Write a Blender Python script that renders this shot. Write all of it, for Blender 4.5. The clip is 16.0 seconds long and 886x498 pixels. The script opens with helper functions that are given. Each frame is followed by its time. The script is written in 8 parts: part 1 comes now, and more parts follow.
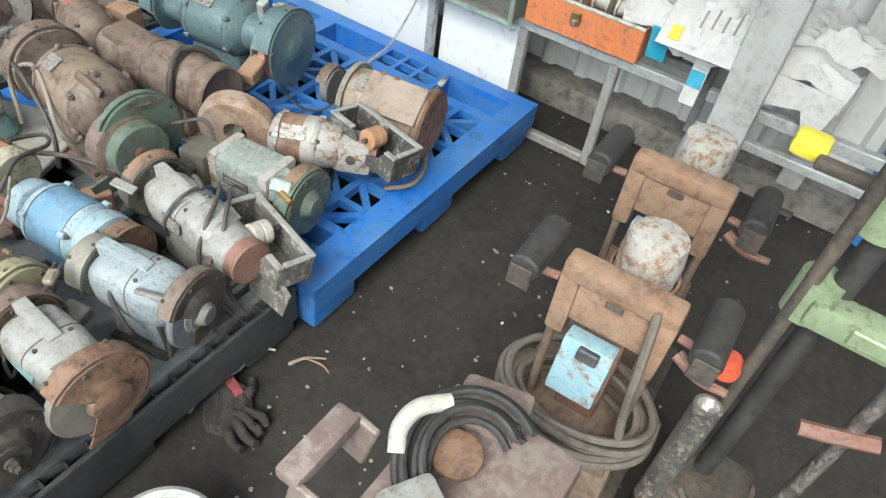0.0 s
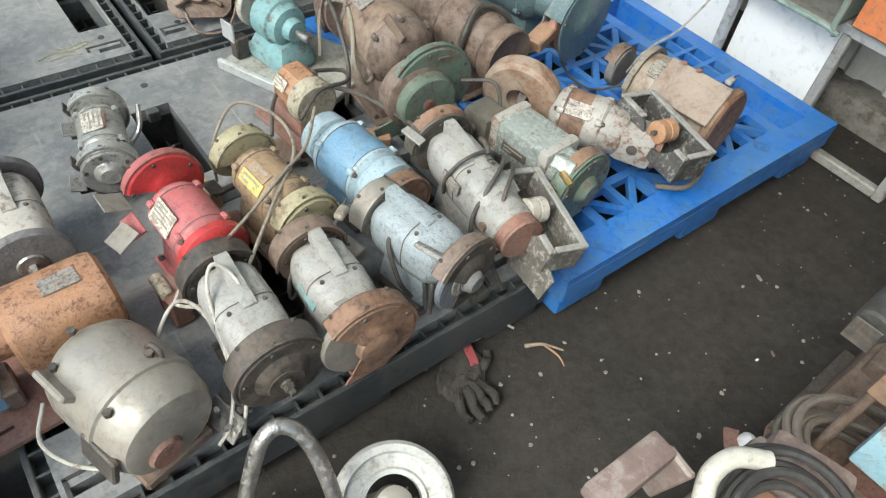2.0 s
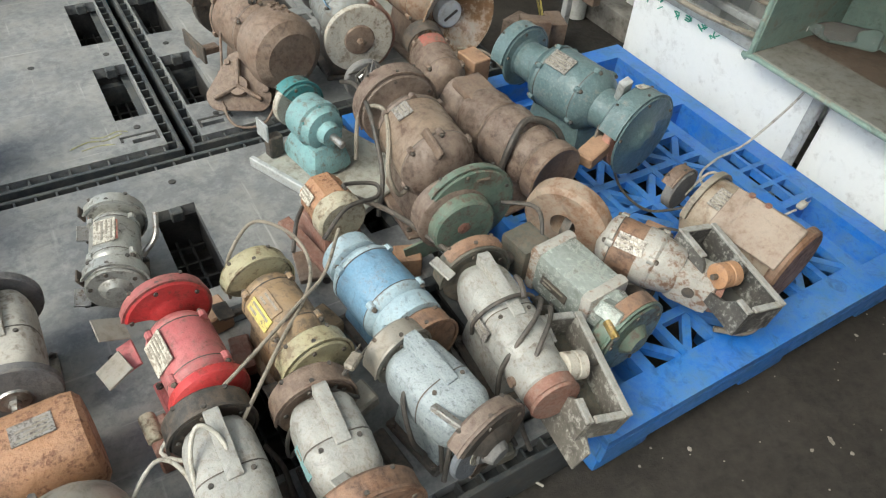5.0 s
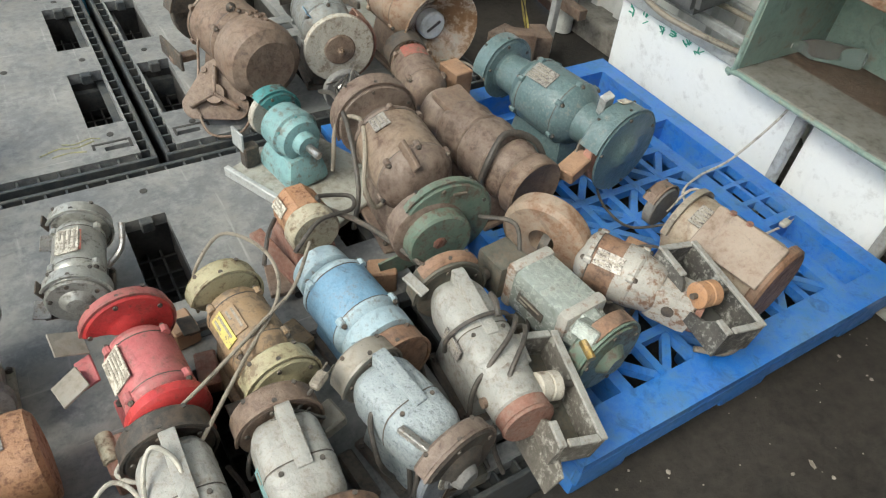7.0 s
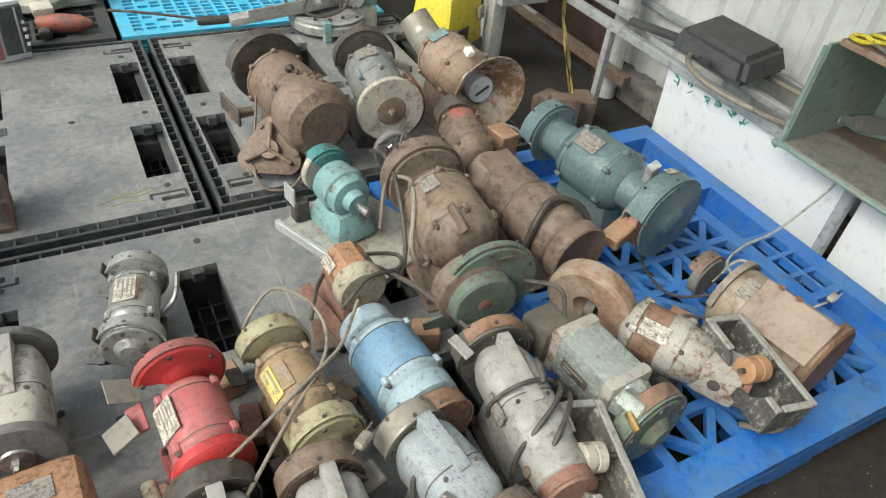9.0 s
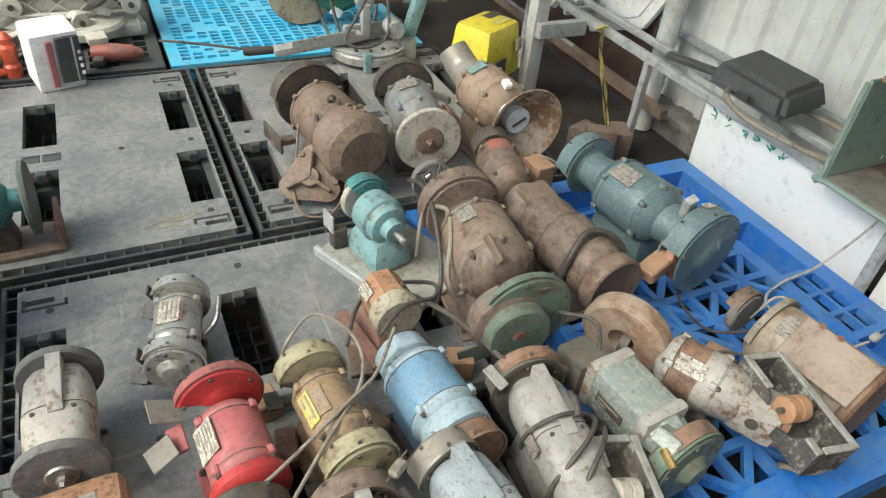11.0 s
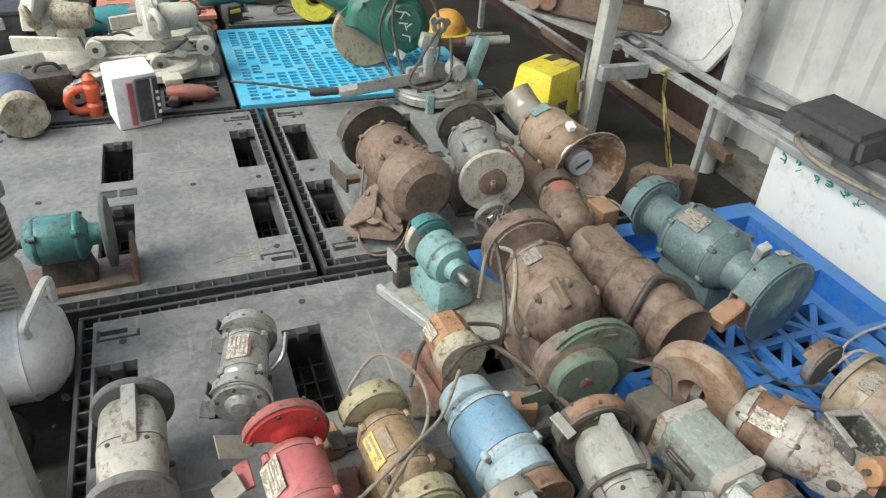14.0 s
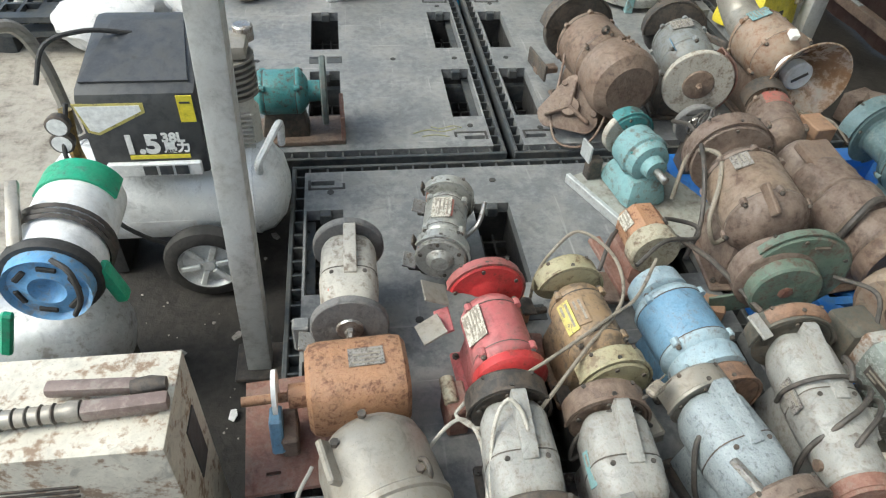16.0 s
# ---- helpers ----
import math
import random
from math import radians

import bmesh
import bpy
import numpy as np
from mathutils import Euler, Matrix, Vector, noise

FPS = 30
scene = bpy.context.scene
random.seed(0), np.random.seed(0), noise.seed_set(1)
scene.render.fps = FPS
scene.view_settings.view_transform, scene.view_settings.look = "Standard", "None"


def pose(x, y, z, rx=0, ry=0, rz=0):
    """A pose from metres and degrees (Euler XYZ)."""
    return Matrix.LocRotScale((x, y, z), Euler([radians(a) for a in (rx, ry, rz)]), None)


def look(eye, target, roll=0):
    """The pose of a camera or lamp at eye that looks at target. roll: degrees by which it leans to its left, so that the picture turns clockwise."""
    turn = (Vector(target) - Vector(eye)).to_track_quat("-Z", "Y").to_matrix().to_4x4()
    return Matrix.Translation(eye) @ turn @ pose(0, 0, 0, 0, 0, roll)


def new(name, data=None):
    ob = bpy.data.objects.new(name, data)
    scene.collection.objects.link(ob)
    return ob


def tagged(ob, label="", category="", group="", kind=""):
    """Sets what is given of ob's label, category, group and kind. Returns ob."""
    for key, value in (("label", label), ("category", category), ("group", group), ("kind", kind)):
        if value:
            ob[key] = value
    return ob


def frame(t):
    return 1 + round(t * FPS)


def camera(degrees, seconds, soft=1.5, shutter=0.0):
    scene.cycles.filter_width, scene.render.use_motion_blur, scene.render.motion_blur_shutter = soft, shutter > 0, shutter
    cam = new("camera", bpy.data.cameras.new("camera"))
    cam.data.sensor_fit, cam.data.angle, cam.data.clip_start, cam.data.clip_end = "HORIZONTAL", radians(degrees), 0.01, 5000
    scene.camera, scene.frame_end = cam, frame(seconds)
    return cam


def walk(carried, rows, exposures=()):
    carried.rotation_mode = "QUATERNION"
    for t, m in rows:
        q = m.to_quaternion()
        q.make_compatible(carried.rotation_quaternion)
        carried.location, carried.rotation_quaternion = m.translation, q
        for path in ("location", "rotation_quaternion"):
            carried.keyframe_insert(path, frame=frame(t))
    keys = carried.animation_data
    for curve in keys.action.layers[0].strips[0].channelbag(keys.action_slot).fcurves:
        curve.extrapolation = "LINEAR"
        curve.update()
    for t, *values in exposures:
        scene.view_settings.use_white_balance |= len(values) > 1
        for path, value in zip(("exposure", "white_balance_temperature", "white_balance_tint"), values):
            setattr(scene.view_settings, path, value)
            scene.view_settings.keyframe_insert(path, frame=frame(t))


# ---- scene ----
cam = camera(65.9, 16.0, 1.2)
PATH = [
    (0, (-0.317, -1.888, 1.312), (0.942, -1.211, -0.086), 9.0),
    (0.5, (-0.313, -1.847, 1.306), (0.858, -1.014, -0.085), 8.4),
    (1, (-0.339, -1.792, 1.312), (0.791, -0.895, -0.072), 9.2),
    (1.5, (-0.368, -1.752, 1.302), (0.649, -0.78, -0.12), 8.2),
    (2, (-0.403, -1.694, 1.26), (0.481, -0.713, -0.241), 7.5),
    (2.5, (-0.442, -1.621, 1.235), (0.34, -0.66, -0.335), 7.7),
    (3, (-0.453, -1.565, 1.231), (0.386, -0.633, -0.327), 8.6),
    (3.5, (-0.437, -1.552, 1.252), (0.455, -0.565, -0.24), 9.2),
    (4, (-0.368, -1.541, 1.267), (0.498, -0.466, -0.18), 7.2),
    (4.5, (-0.283, -1.535, 1.28), (0.543, -0.406, -0.149), 6.1),
    (6.8, (-0.206, -1.521, 1.262), (0.628, -0.348, -0.127), 7.3),
    (7, (-0.202, -1.522, 1.262), (0.651, -0.361, -0.125), 7.7),
    (7.5, (-0.202, -1.534, 1.271), (0.648, -0.324, -0.076), 6.8),
    (8, (-0.217, -1.511, 1.279), (0.639, -0.276, -0.041), 7.5),
    (8.5, (-0.225, -1.496, 1.279), (0.627, -0.219, -0.003), 7.7),
    (9, (-0.232, -1.502, 1.286), (0.585, -0.206, 0.0), 7.3),
    (11.5, (-0.248, -1.503, 1.314), (0.506, -0.097, 0.109), 5.9),
    (12, (-0.248, -1.498, 1.338), (0.526, -0.058, 0.185), 5.3),
    (12.5, (-0.247, -1.471, 1.355), (0.542, 0.026, 0.289), 4.8),
    (13, (-0.247, -1.461, 1.352), (0.543, 0.047, 0.303), 4.7),
    (13.5, (-0.27, -1.474, 1.334), (0.436, 0.04, 0.235), 4.8),
    (14, (-0.281, -1.48, 1.307), (0.363, 0.015, 0.146), 4.4),
    (14.5, (-0.303, -1.503, 1.298), (0.256, -0.024, 0.074), 4.1),
    (15, (-0.329, -1.505, 1.281), (0.117, -0.033, 0.003), 3.9),
    (15.5, (-0.364, -1.513, 1.254), (-0.031, -0.068, -0.089), 4.5),
    (16, (-0.442, -1.526, 1.256), (-0.191, -0.089, -0.113), 3.9),
]
walk(cam, [(t, look(eye, target, roll)) for t, eye, target, roll in PATH], [(0, 1.17, 6000, 0), (3, 1.0, 6250, 0), (7, 0.9, 6450, 0), (13, 0.87, 6500, 0), (16, 0.9, 6150, 0)])

# ---- light ----
world = bpy.data.worlds.new("world")
scene.world = world
world.use_nodes = True
wn = world.node_tree
sky = wn.nodes.new("ShaderNodeTexSky")
sky.sky_type, sky.sun_disc = "NISHITA", False
sky.sun_elevation, sky.sun_rotation = radians(48), radians(-100)
sky.dust_density, sky.air_density = 4.0, 1.0
wn.links.new(sky.outputs[0], wn.nodes["Background"].inputs[0])
wn.nodes["Background"].inputs[1].default_value = 0.15
sun = new("sun", bpy.data.lights.new("sun", "SUN"))
sun.data.energy, sun.data.angle, sun.data.color = 1.1, radians(30), (1, 0.97, 0.93)
sun.matrix_world = look((-6.3, -1.1, 7.2), (0, 0, 0))


# ---- materials ----
def surface(name, base, wear=None, amount=0.35, rough=0.6, metal=0.0, scale=14, edge=0.06, bump=0.2, vary=0.25, wear_rough=0.85, grain=6.0, dust=0.3, chip=0.24, grime=0.5, streak=0.0):
    """Base colour with uneven tone, worn or stained patches and fine relief, at real size."""
    rough, wear_rough, dust = rough * 0.82, wear_rough * 0.88, dust * 0.75
    m = bpy.data.materials.new(name)
    m.use_nodes = True
    n, k = m.node_tree.nodes, m.node_tree.links
    bsdf = n["Principled BSDF"]
    co, info = n.new("ShaderNodeTexCoord"), n.new("ShaderNodeObjectInfo")
    shift = n.new("ShaderNodeVectorMath")
    shift.operation = "MULTIPLY_ADD"
    shift.inputs[1].default_value = (1, 1, 1)
    spread = n.new("ShaderNodeMath")
    spread.operation = "MULTIPLY"
    spread.inputs[1].default_value = 37.0
    k.new(info.outputs["Random"], spread.inputs[0])
    k.new(co.outputs["Object"], shift.inputs[0])
    k.new(spread.outputs[0], shift.inputs[2])

    def noisy(s, detail=6, rg=0.6):
        t = n.new("ShaderNodeTexNoise")
        t.inputs["Scale"].default_value, t.inputs["Detail"].default_value, t.inputs["Roughness"].default_value = s, detail, rg
        k.new(shift.outputs[0], t.inputs["Vector"])
        return t.outputs[0]

    def ramp(src, lo, hi):
        r = n.new("ShaderNodeMapRange")
        r.inputs[1].default_value, r.inputs[2].default_value = lo, hi
        k.new(src, r.inputs[0])
        return r.outputs[0]

    def mix(f, a, b):
        x = n.new("ShaderNodeMix")
        x.data_type = "RGBA"
        for s, v in ((0, f), (6, a), (7, b)):
            if isinstance(v, (tuple, list)):
                x.inputs[s].default_value = (*v[:3], 1)
            elif isinstance(v, (int, float)):
                x.inputs[s].default_value = v
            else:
                k.new(v, x.inputs[s])
        return x.outputs[2]

    coarse, fine = noisy(scale * 1.5, 8, 0.68), noisy(scale * grain, 8, 0.7)
    dark, light = [c * (1 - vary) for c in base], [min(1, c * (1 + vary * 0.7)) for c in base]
    colour = mix(ramp(fine, 0.3, 0.7), dark, light)
    rough_out = None
    if wear:
        both = n.new("ShaderNodeMath")
        both.operation = "MULTIPLY_ADD"
        both.inputs[1].default_value = 0.45
        k.new(fine, both.inputs[0])
        half = n.new("ShaderNodeMath")
        half.operation = "MULTIPLY"
        half.inputs[1].default_value = 0.55
        k.new(coarse, half.inputs[0])
        k.new(half.outputs[0], both.inputs[2])
        cut = 0.675 - amount * 0.36
        f = ramp(both.outputs[0], cut - edge, cut + edge)
        wear2 = [c * 0.72 for c in wear]
        colour = mix(f, colour, mix(ramp(noisy(scale * 3), 0.35, 0.65), wear, wear2))
        r = n.new("ShaderNodeMapRange")
        r.inputs[3].default_value, r.inputs[4].default_value = rough, wear_rough
        k.new(f, r.inputs[0])
        k.new(r.outputs[0], bsdf.inputs["Roughness"])
        if metal:
            q = n.new("ShaderNodeMapRange")
            q.inputs[3].default_value, q.inputs[4].default_value = metal, 0.0
            k.new(f, q.inputs[0])
            k.new(q.outputs[0], bsdf.inputs["Metallic"])
    else:
        bsdf.inputs["Roughness"].default_value = rough
        bsdf.inputs["Metallic"].default_value = metal
    chips = n.new("ShaderNodeMath")
    chips.operation = "MULTIPLY"
    chips.inputs[1].default_value = chip * 0.6
    k.new(ramp(noisy(scale * 9 + 60, 3, 0.6), 0.60, 0.66), chips.inputs[0])
    if wear:
        colour = mix(chips.outputs[0], colour, wear)
    if dust:
        film = n.new("ShaderNodeMath")
        film.operation = "MULTIPLY"
        film.inputs[1].default_value = dust
        k.new(ramp(noisy(7 + scale * 0.5, 9, 0.75), 0.36, 0.68), film.inputs[0])
        colour = mix(film.outputs[0], colour, (0.36, 0.325, 0.28))
    if grime:
        veil = n.new("ShaderNodeTexNoise")
        veil.inputs["Scale"].default_value, veil.inputs["Detail"].default_value = 11 + scale * 0.6, 10
        veil.inputs["Roughness"].default_value, veil.inputs["Distortion"].default_value = 0.72, 1.4
        k.new(shift.outputs[0], veil.inputs["Vector"])
        stain = n.new("ShaderNodeMath")
        stain.operation = "MULTIPLY"
        stain.inputs[1].default_value = grime
        k.new(ramp(veil.outputs[0], 0.545, 0.66), stain.inputs[0])
        colour = mix(stain.outputs[0], colour, [c * 0.30 + g0 * 0.12 for c, g0 in zip(base, (0.11, 0.085, 0.065))])
        speck = n.new("ShaderNodeMath")
        speck.operation = "MULTIPLY"
        speck.inputs[1].default_value = grime * 0.9
        k.new(ramp(noisy(420, 3, 0.6), 0.655, 0.69), speck.inputs[0])
        colour = mix(speck.outputs[0], colour, (0.05, 0.04, 0.033))
    if streak:
        for stretch in ((2.2, 95.0, 40.0), (70.0, 3.0, 40.0)):
            along = n.new("ShaderNodeVectorMath")
            along.operation = "MULTIPLY"
            along.inputs[1].default_value = stretch
            k.new(shift.outputs[0], along.inputs[0])
            line = n.new("ShaderNodeTexNoise")
            line.inputs["Scale"].default_value, line.inputs["Detail"].default_value = 1.0, 3
            k.new(along.outputs[0], line.inputs["Vector"])
            gate = n.new("ShaderNodeMath")
            gate.operation = "MULTIPLY"
            k.new(ramp(line.outputs[0], 0.64, 0.72), gate.inputs[0])
            k.new(ramp(coarse, 0.42, 0.6), gate.inputs[1])
            faint = n.new("ShaderNodeMath")
            faint.operation = "MULTIPLY"
            faint.inputs[1].default_value = streak
            k.new(gate.outputs[0], faint.inputs[0])
            colour = mix(faint.outputs[0], colour, (0.42, 0.41, 0.39))
    k.new(colour, bsdf.inputs["Base Color"])
    if bump:
        b = n.new("ShaderNodeBump")
        b.inputs["Strength"].default_value, b.inputs["Distance"].default_value = bump, 0.004
        k.new(fine, b.inputs["Height"])
        dents = n.new("ShaderNodeBump")
        dents.inputs["Strength"].default_value, dents.inputs["Distance"].default_value = 0.3, 0.012
        k.new(noisy(scale * 2.2, 3, 0.5), dents.inputs["Height"])
        k.new(b.outputs[0], dents.inputs["Normal"])
        k.new(dents.outputs[0], bsdf.inputs["Normal"])
    return m


RUST = (0.16, 0.075, 0.04)
GRIME = (0.11, 0.085, 0.065)
deck_grey = surface("deck grey", (0.155, 0.163, 0.17), (0.29, 0.29, 0.28), 0.44, 0.55, scale=5, edge=0.07, bump=0.22, vary=0.25, grain=9, dust=0.16, grime=0.32, streak=0.55)
black_plastic = surface("black plastic", (0.045, 0.052, 0.058), (0.12, 0.115, 0.10), 0.3, 0.55, scale=7, edge=0.12, bump=0.1, dust=0.06)
blue_plastic = surface("blue plastic", (0.014, 0.165, 0.60), (0.10, 0.26, 0.50), 0.36, 0.4, scale=6, edge=0.12, bump=0.08, vary=0.14, dust=0.16)
cyan_plastic = surface("cyan plastic", (0.07, 0.50, 0.78), (0.25, 0.5, 0.6), 0.3, 0.45, scale=6, edge=0.1, bump=0.05, vary=0.15, dust=0.12)
red_plastic = surface("faded red plastic", (0.62, 0.22, 0.16), (0.5, 0.33, 0.27), 0.4, 0.6, scale=6, edge=0.1)
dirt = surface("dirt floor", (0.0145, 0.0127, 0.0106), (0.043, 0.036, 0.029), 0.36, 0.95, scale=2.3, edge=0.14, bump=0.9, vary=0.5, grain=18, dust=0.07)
# Pale yard soil; its colour also carries part of the sunlight out there.
sunlit_dirt = surface("pale dry ground with sun in its tone", (0.46, 0.42, 0.35), (0.22, 0.19, 0.15), 0.4, 0.95, scale=5, edge=0.1, bump=0.8, vary=0.3)
white_chip = surface("chipped white paint", (0.345, 0.345, 0.325), (0.235, 0.20, 0.165), 0.30, 0.55, scale=20, edge=0.09, dust=0.2, chip=0.26)
white_blue = surface("speckled bluish white paint", (0.325, 0.37, 0.39), (0.235, 0.275, 0.295), 0.3, 0.55, scale=60, edge=0.05, grain=3, dust=0.14, chip=0.2)
cream = surface("dirty cream paint", (0.46, 0.42, 0.31), (0.20, 0.145, 0.09), 0.38, 0.6)
tan = surface("tan paint", (0.33, 0.22, 0.12), (0.19, 0.14, 0.095), 0.4, 0.6)
yellow_cream = surface("pale yellow cream paint", (0.38, 0.345, 0.21), (0.22, 0.16, 0.09), 0.33, 0.6)
red_bright = surface("bright red paint", (0.48, 0.035, 0.038), (0.25, 0.05, 0.04), 0.25, 0.4, dust=0.12)
red_faded = surface("faded red paint", (0.46, 0.12, 0.125), (0.33, 0.15, 0.14), 0.3, 0.5, dust=0.2)
sky_blue = surface("sky blue paint", (0.155, 0.30, 0.44), (0.20, 0.27, 0.33), 0.26, 0.5, scale=24, dust=0.17, chip=0.2)
pale_blue = surface("pale blue paint", (0.34, 0.455, 0.52), (0.25, 0.25, 0.24), 0.28, 0.5)
teal_dark = surface("dark teal paint", (0.055, 0.23, 0.235), (0.10, 0.10, 0.085), 0.32, 0.45, dust=0.12)
teal_light = surface("light teal paint", (0.20, 0.37, 0.385), (0.17, 0.19, 0.17), 0.34, 0.5, dust=0.18)
slate_teal = surface("slate teal enamel", (0.105, 0.165, 0.175), (0.26, 0.275, 0.26), 0.22, 0.36, scale=20, edge=0.04, dust=0.12, chip=0.5)
green_guard = surface("worn green paint", (0.10, 0.155, 0.118), (0.12, 0.085, 0.06), 0.36, 0.5)
silver_green = surface("silver green paint", (0.40, 0.44, 0.41), (0.17, 0.16, 0.14), 0.22, 0.3, metal=0.35, dust=0.1)
silver_grey = surface("silver grey enamel", (0.42, 0.42, 0.385), (0.17, 0.16, 0.14), 0.28, 0.34, metal=0.35, dust=0.15)
motor_grey = surface("grey metallic paint", (0.33, 0.31, 0.27), (0.26, 0.225, 0.18), 0.34, 0.42, metal=0.35, scale=8, edge=0.1)
rust_brown = surface("brown rust", (0.125, 0.075, 0.05), (0.27, 0.195, 0.145), 0.42, 0.58, scale=12, edge=0.10, bump=0.6, dust=0.32, chip=0.5)
rust_dusty = surface("dusty brown rust", (0.205, 0.15, 0.118), (0.08, 0.045, 0.03), 0.42, 0.55, scale=10, edge=0.10, bump=0.6, chip=0.5)
rust_orange = surface("orange rust", (0.265, 0.145, 0.085), (0.115, 0.06, 0.038), 0.42, 0.7, scale=13, edge=0.09, bump=0.5)
pitted_orange = surface("rust-pitted orange paint", (0.40, 0.215, 0.115), (0.22, 0.10, 0.055), 0.36, 0.55, scale=22, edge=0.05, bump=0.5, dust=0.15, chip=0.6)
rust_red = surface("red brown rust", (0.23, 0.10, 0.07), (0.30, 0.18, 0.14), 0.42, 0.85, scale=20, bump=0.4)
cream_rust = surface("cream paint over rust", (0.35, 0.275, 0.21), (0.25, 0.125, 0.065), 0.44, 0.6, scale=9, edge=0.1, chip=0.5)
flaked_white = surface("flaked grey white paint over rust", (0.40, 0.39, 0.36), (0.23, 0.125, 0.075), 0.36, 0.5, scale=11, edge=0.05, bump=0.4, chip=0.5)
post_paint = surface("pale grey post paint", (0.56, 0.57, 0.55), (0.40, 0.39, 0.36), 0.3, 0.5, scale=8, edge=0.12, vary=0.1, dust=0.15, grime=0.25)
dusty_tan = surface("dusty tan sheet", (0.315, 0.245, 0.195), (0.17, 0.10, 0.065), 0.3, 0.7, scale=8, edge=0.1, bump=0.3)
dark_iron = surface("dark iron", (0.06, 0.055, 0.05), (0.15, 0.11, 0.08), 0.36, 0.6, metal=0.3, scale=14, edge=0.1, bump=0.3, dust=0.2)
olive_iron = surface("dark olive iron", (0.085, 0.085, 0.07), (0.14, 0.115, 0.085), 0.4, 0.6, metal=0.2)
wheel_grey = surface("grey abrasive", (0.15, 0.15, 0.15), (0.22, 0.21, 0.2), 0.3, 0.9, scale=25, bump=0.35)
wheel_pink = surface("salmon abrasive", (0.47, 0.22, 0.16), (0.3, 0.2, 0.16), 0.3, 0.9, scale=25, bump=0.35)
wheel_white = surface("off-white abrasive", (0.47, 0.44, 0.38), (0.25, 0.2, 0.15), 0.36, 0.85, scale=14, bump=0.3)
bare_steel = surface("bare steel", (0.45, 0.44, 0.42), (0.2, 0.15, 0.11), 0.3, 0.35, metal=0.9, scale=30)
galvanised = surface("galvanised steel", (0.47, 0.49, 0.49), (0.33, 0.325, 0.31), 0.35, 0.5, metal=0.25, scale=9, edge=0.1, vary=0.12, dust=0.15)
rubber = surface("black rubber", (0.025, 0.025, 0.025), (0.07, 0.065, 0.06), 0.35, 0.75, scale=12, edge=0.1, dust=0.08)
cord_grey = surface("grey cord", (0.27, 0.235, 0.185), (0.12, 0.10, 0.08), 0.3, 0.65)
cord_dark = surface("dark cord", (0.05, 0.045, 0.04), (0.12, 0.10, 0.085), 0.35, 0.65, dust=0.12)
chalk_yellow = surface("yellow chalk", (0.36, 0.35, 0.14), (0.2, 0.2, 0.17), 0.45, 0.9, scale=60, edge=0.1, bump=0)
cable_dirty = surface("dirty brown cable", (0.105, 0.088, 0.072), (0.19, 0.16, 0.125), 0.4, 0.6, scale=9, edge=0.1)
cord_pale = surface("pale cord", (0.50, 0.48, 0.42), (0.28, 0.24, 0.19), 0.3, 0.6)
wood_block = surface("raw wood", (0.40, 0.235, 0.14), (0.24, 0.14, 0.09), 0.3, 0.8, scale=10, edge=0.1)
paper_label = surface("printed label", (0.62, 0.59, 0.50), (0.30, 0.26, 0.21), 0.45, 0.6, scale=45, edge=0.03, bump=0)
yellow_label = surface("yellow label", (0.58, 0.49, 0.13), (0.2, 0.17, 0.12), 0.3, 0.6, scale=45, edge=0.03, bump=0)
red_label = surface("red label", (0.5, 0.12, 0.09), (0.5, 0.45, 0.3), 0.35, 0.5, scale=60, edge=0.03, bump=0)
metal_label = surface("metal nameplate", (0.36, 0.34, 0.31), (0.12, 0.1, 0.09), 0.42, 0.45, metal=0.4, scale=50, edge=0.03, bump=0.1)
label_ink = surface("worn label print", (0.22, 0.19, 0.155), (0.38, 0.35, 0.29), 0.5, 0.7, scale=60, edge=0.04, bump=0, dust=0.2)
brass = surface("brass", (0.55, 0.38, 0.13), (0.2, 0.12, 0.06), 0.3, 0.35, metal=0.9)
white_board = surface("white board", (0.86, 0.87, 0.85), (0.74, 0.73, 0.70), 0.15, 0.5, scale=5, edge=0.1, bump=0.04, vary=0.03, dust=0.04, chip=0.05, grime=0.08)
wall_sheet = surface("white wall sheet", (0.76, 0.77, 0.745), (0.64, 0.64, 0.61), 0.2, 0.5, scale=2.5, edge=0.2, bump=0.03, vary=0.05, dust=0.05, chip=0.05, grime=0.12)
brown_sheet = surface("rusted brown sheet", (0.155, 0.085, 0.065), (0.22, 0.15, 0.12), 0.36, 0.8, scale=4, edge=0.12, bump=0.2, dust=0.12)
shelf_green = surface("grey green paint", (0.23, 0.33, 0.285), (0.30, 0.25, 0.19), 0.24, 0.5, scale=6, edge=0.08)
shelf_dust = surface("dusty grey top", (0.27, 0.265, 0.24), (0.16, 0.145, 0.12), 0.4, 0.8, scale=9, edge=0.12)
concrete = surface("grimy concrete", (0.30, 0.285, 0.26), (0.10, 0.09, 0.075), 0.42, 0.9, scale=6, edge=0.12, bump=0.5)
yellow_paint = surface("yellow plastic", (0.74, 0.62, 0.05), (0.4, 0.33, 0.1), 0.2, 0.4, bump=0.05, dust=0.1)
orange_paint = surface("orange paint", (0.72, 0.235, 0.09), (0.45, 0.2, 0.12), 0.28, 0.5, dust=0.12)
red_orange = surface("red orange paint", (0.66, 0.10, 0.04), (0.4, 0.1, 0.06), 0.25, 0.45, dust=0.1)
tool_teal = surface("tool teal plastic", (0.02, 0.24, 0.27), (0.12, 0.2, 0.2), 0.25, 0.5, dust=0.12)
saw_green = surface("dark green plastic", (0.03, 0.16, 0.115), (0.09, 0.17, 0.14), 0.3, 0.5, dust=0.14)
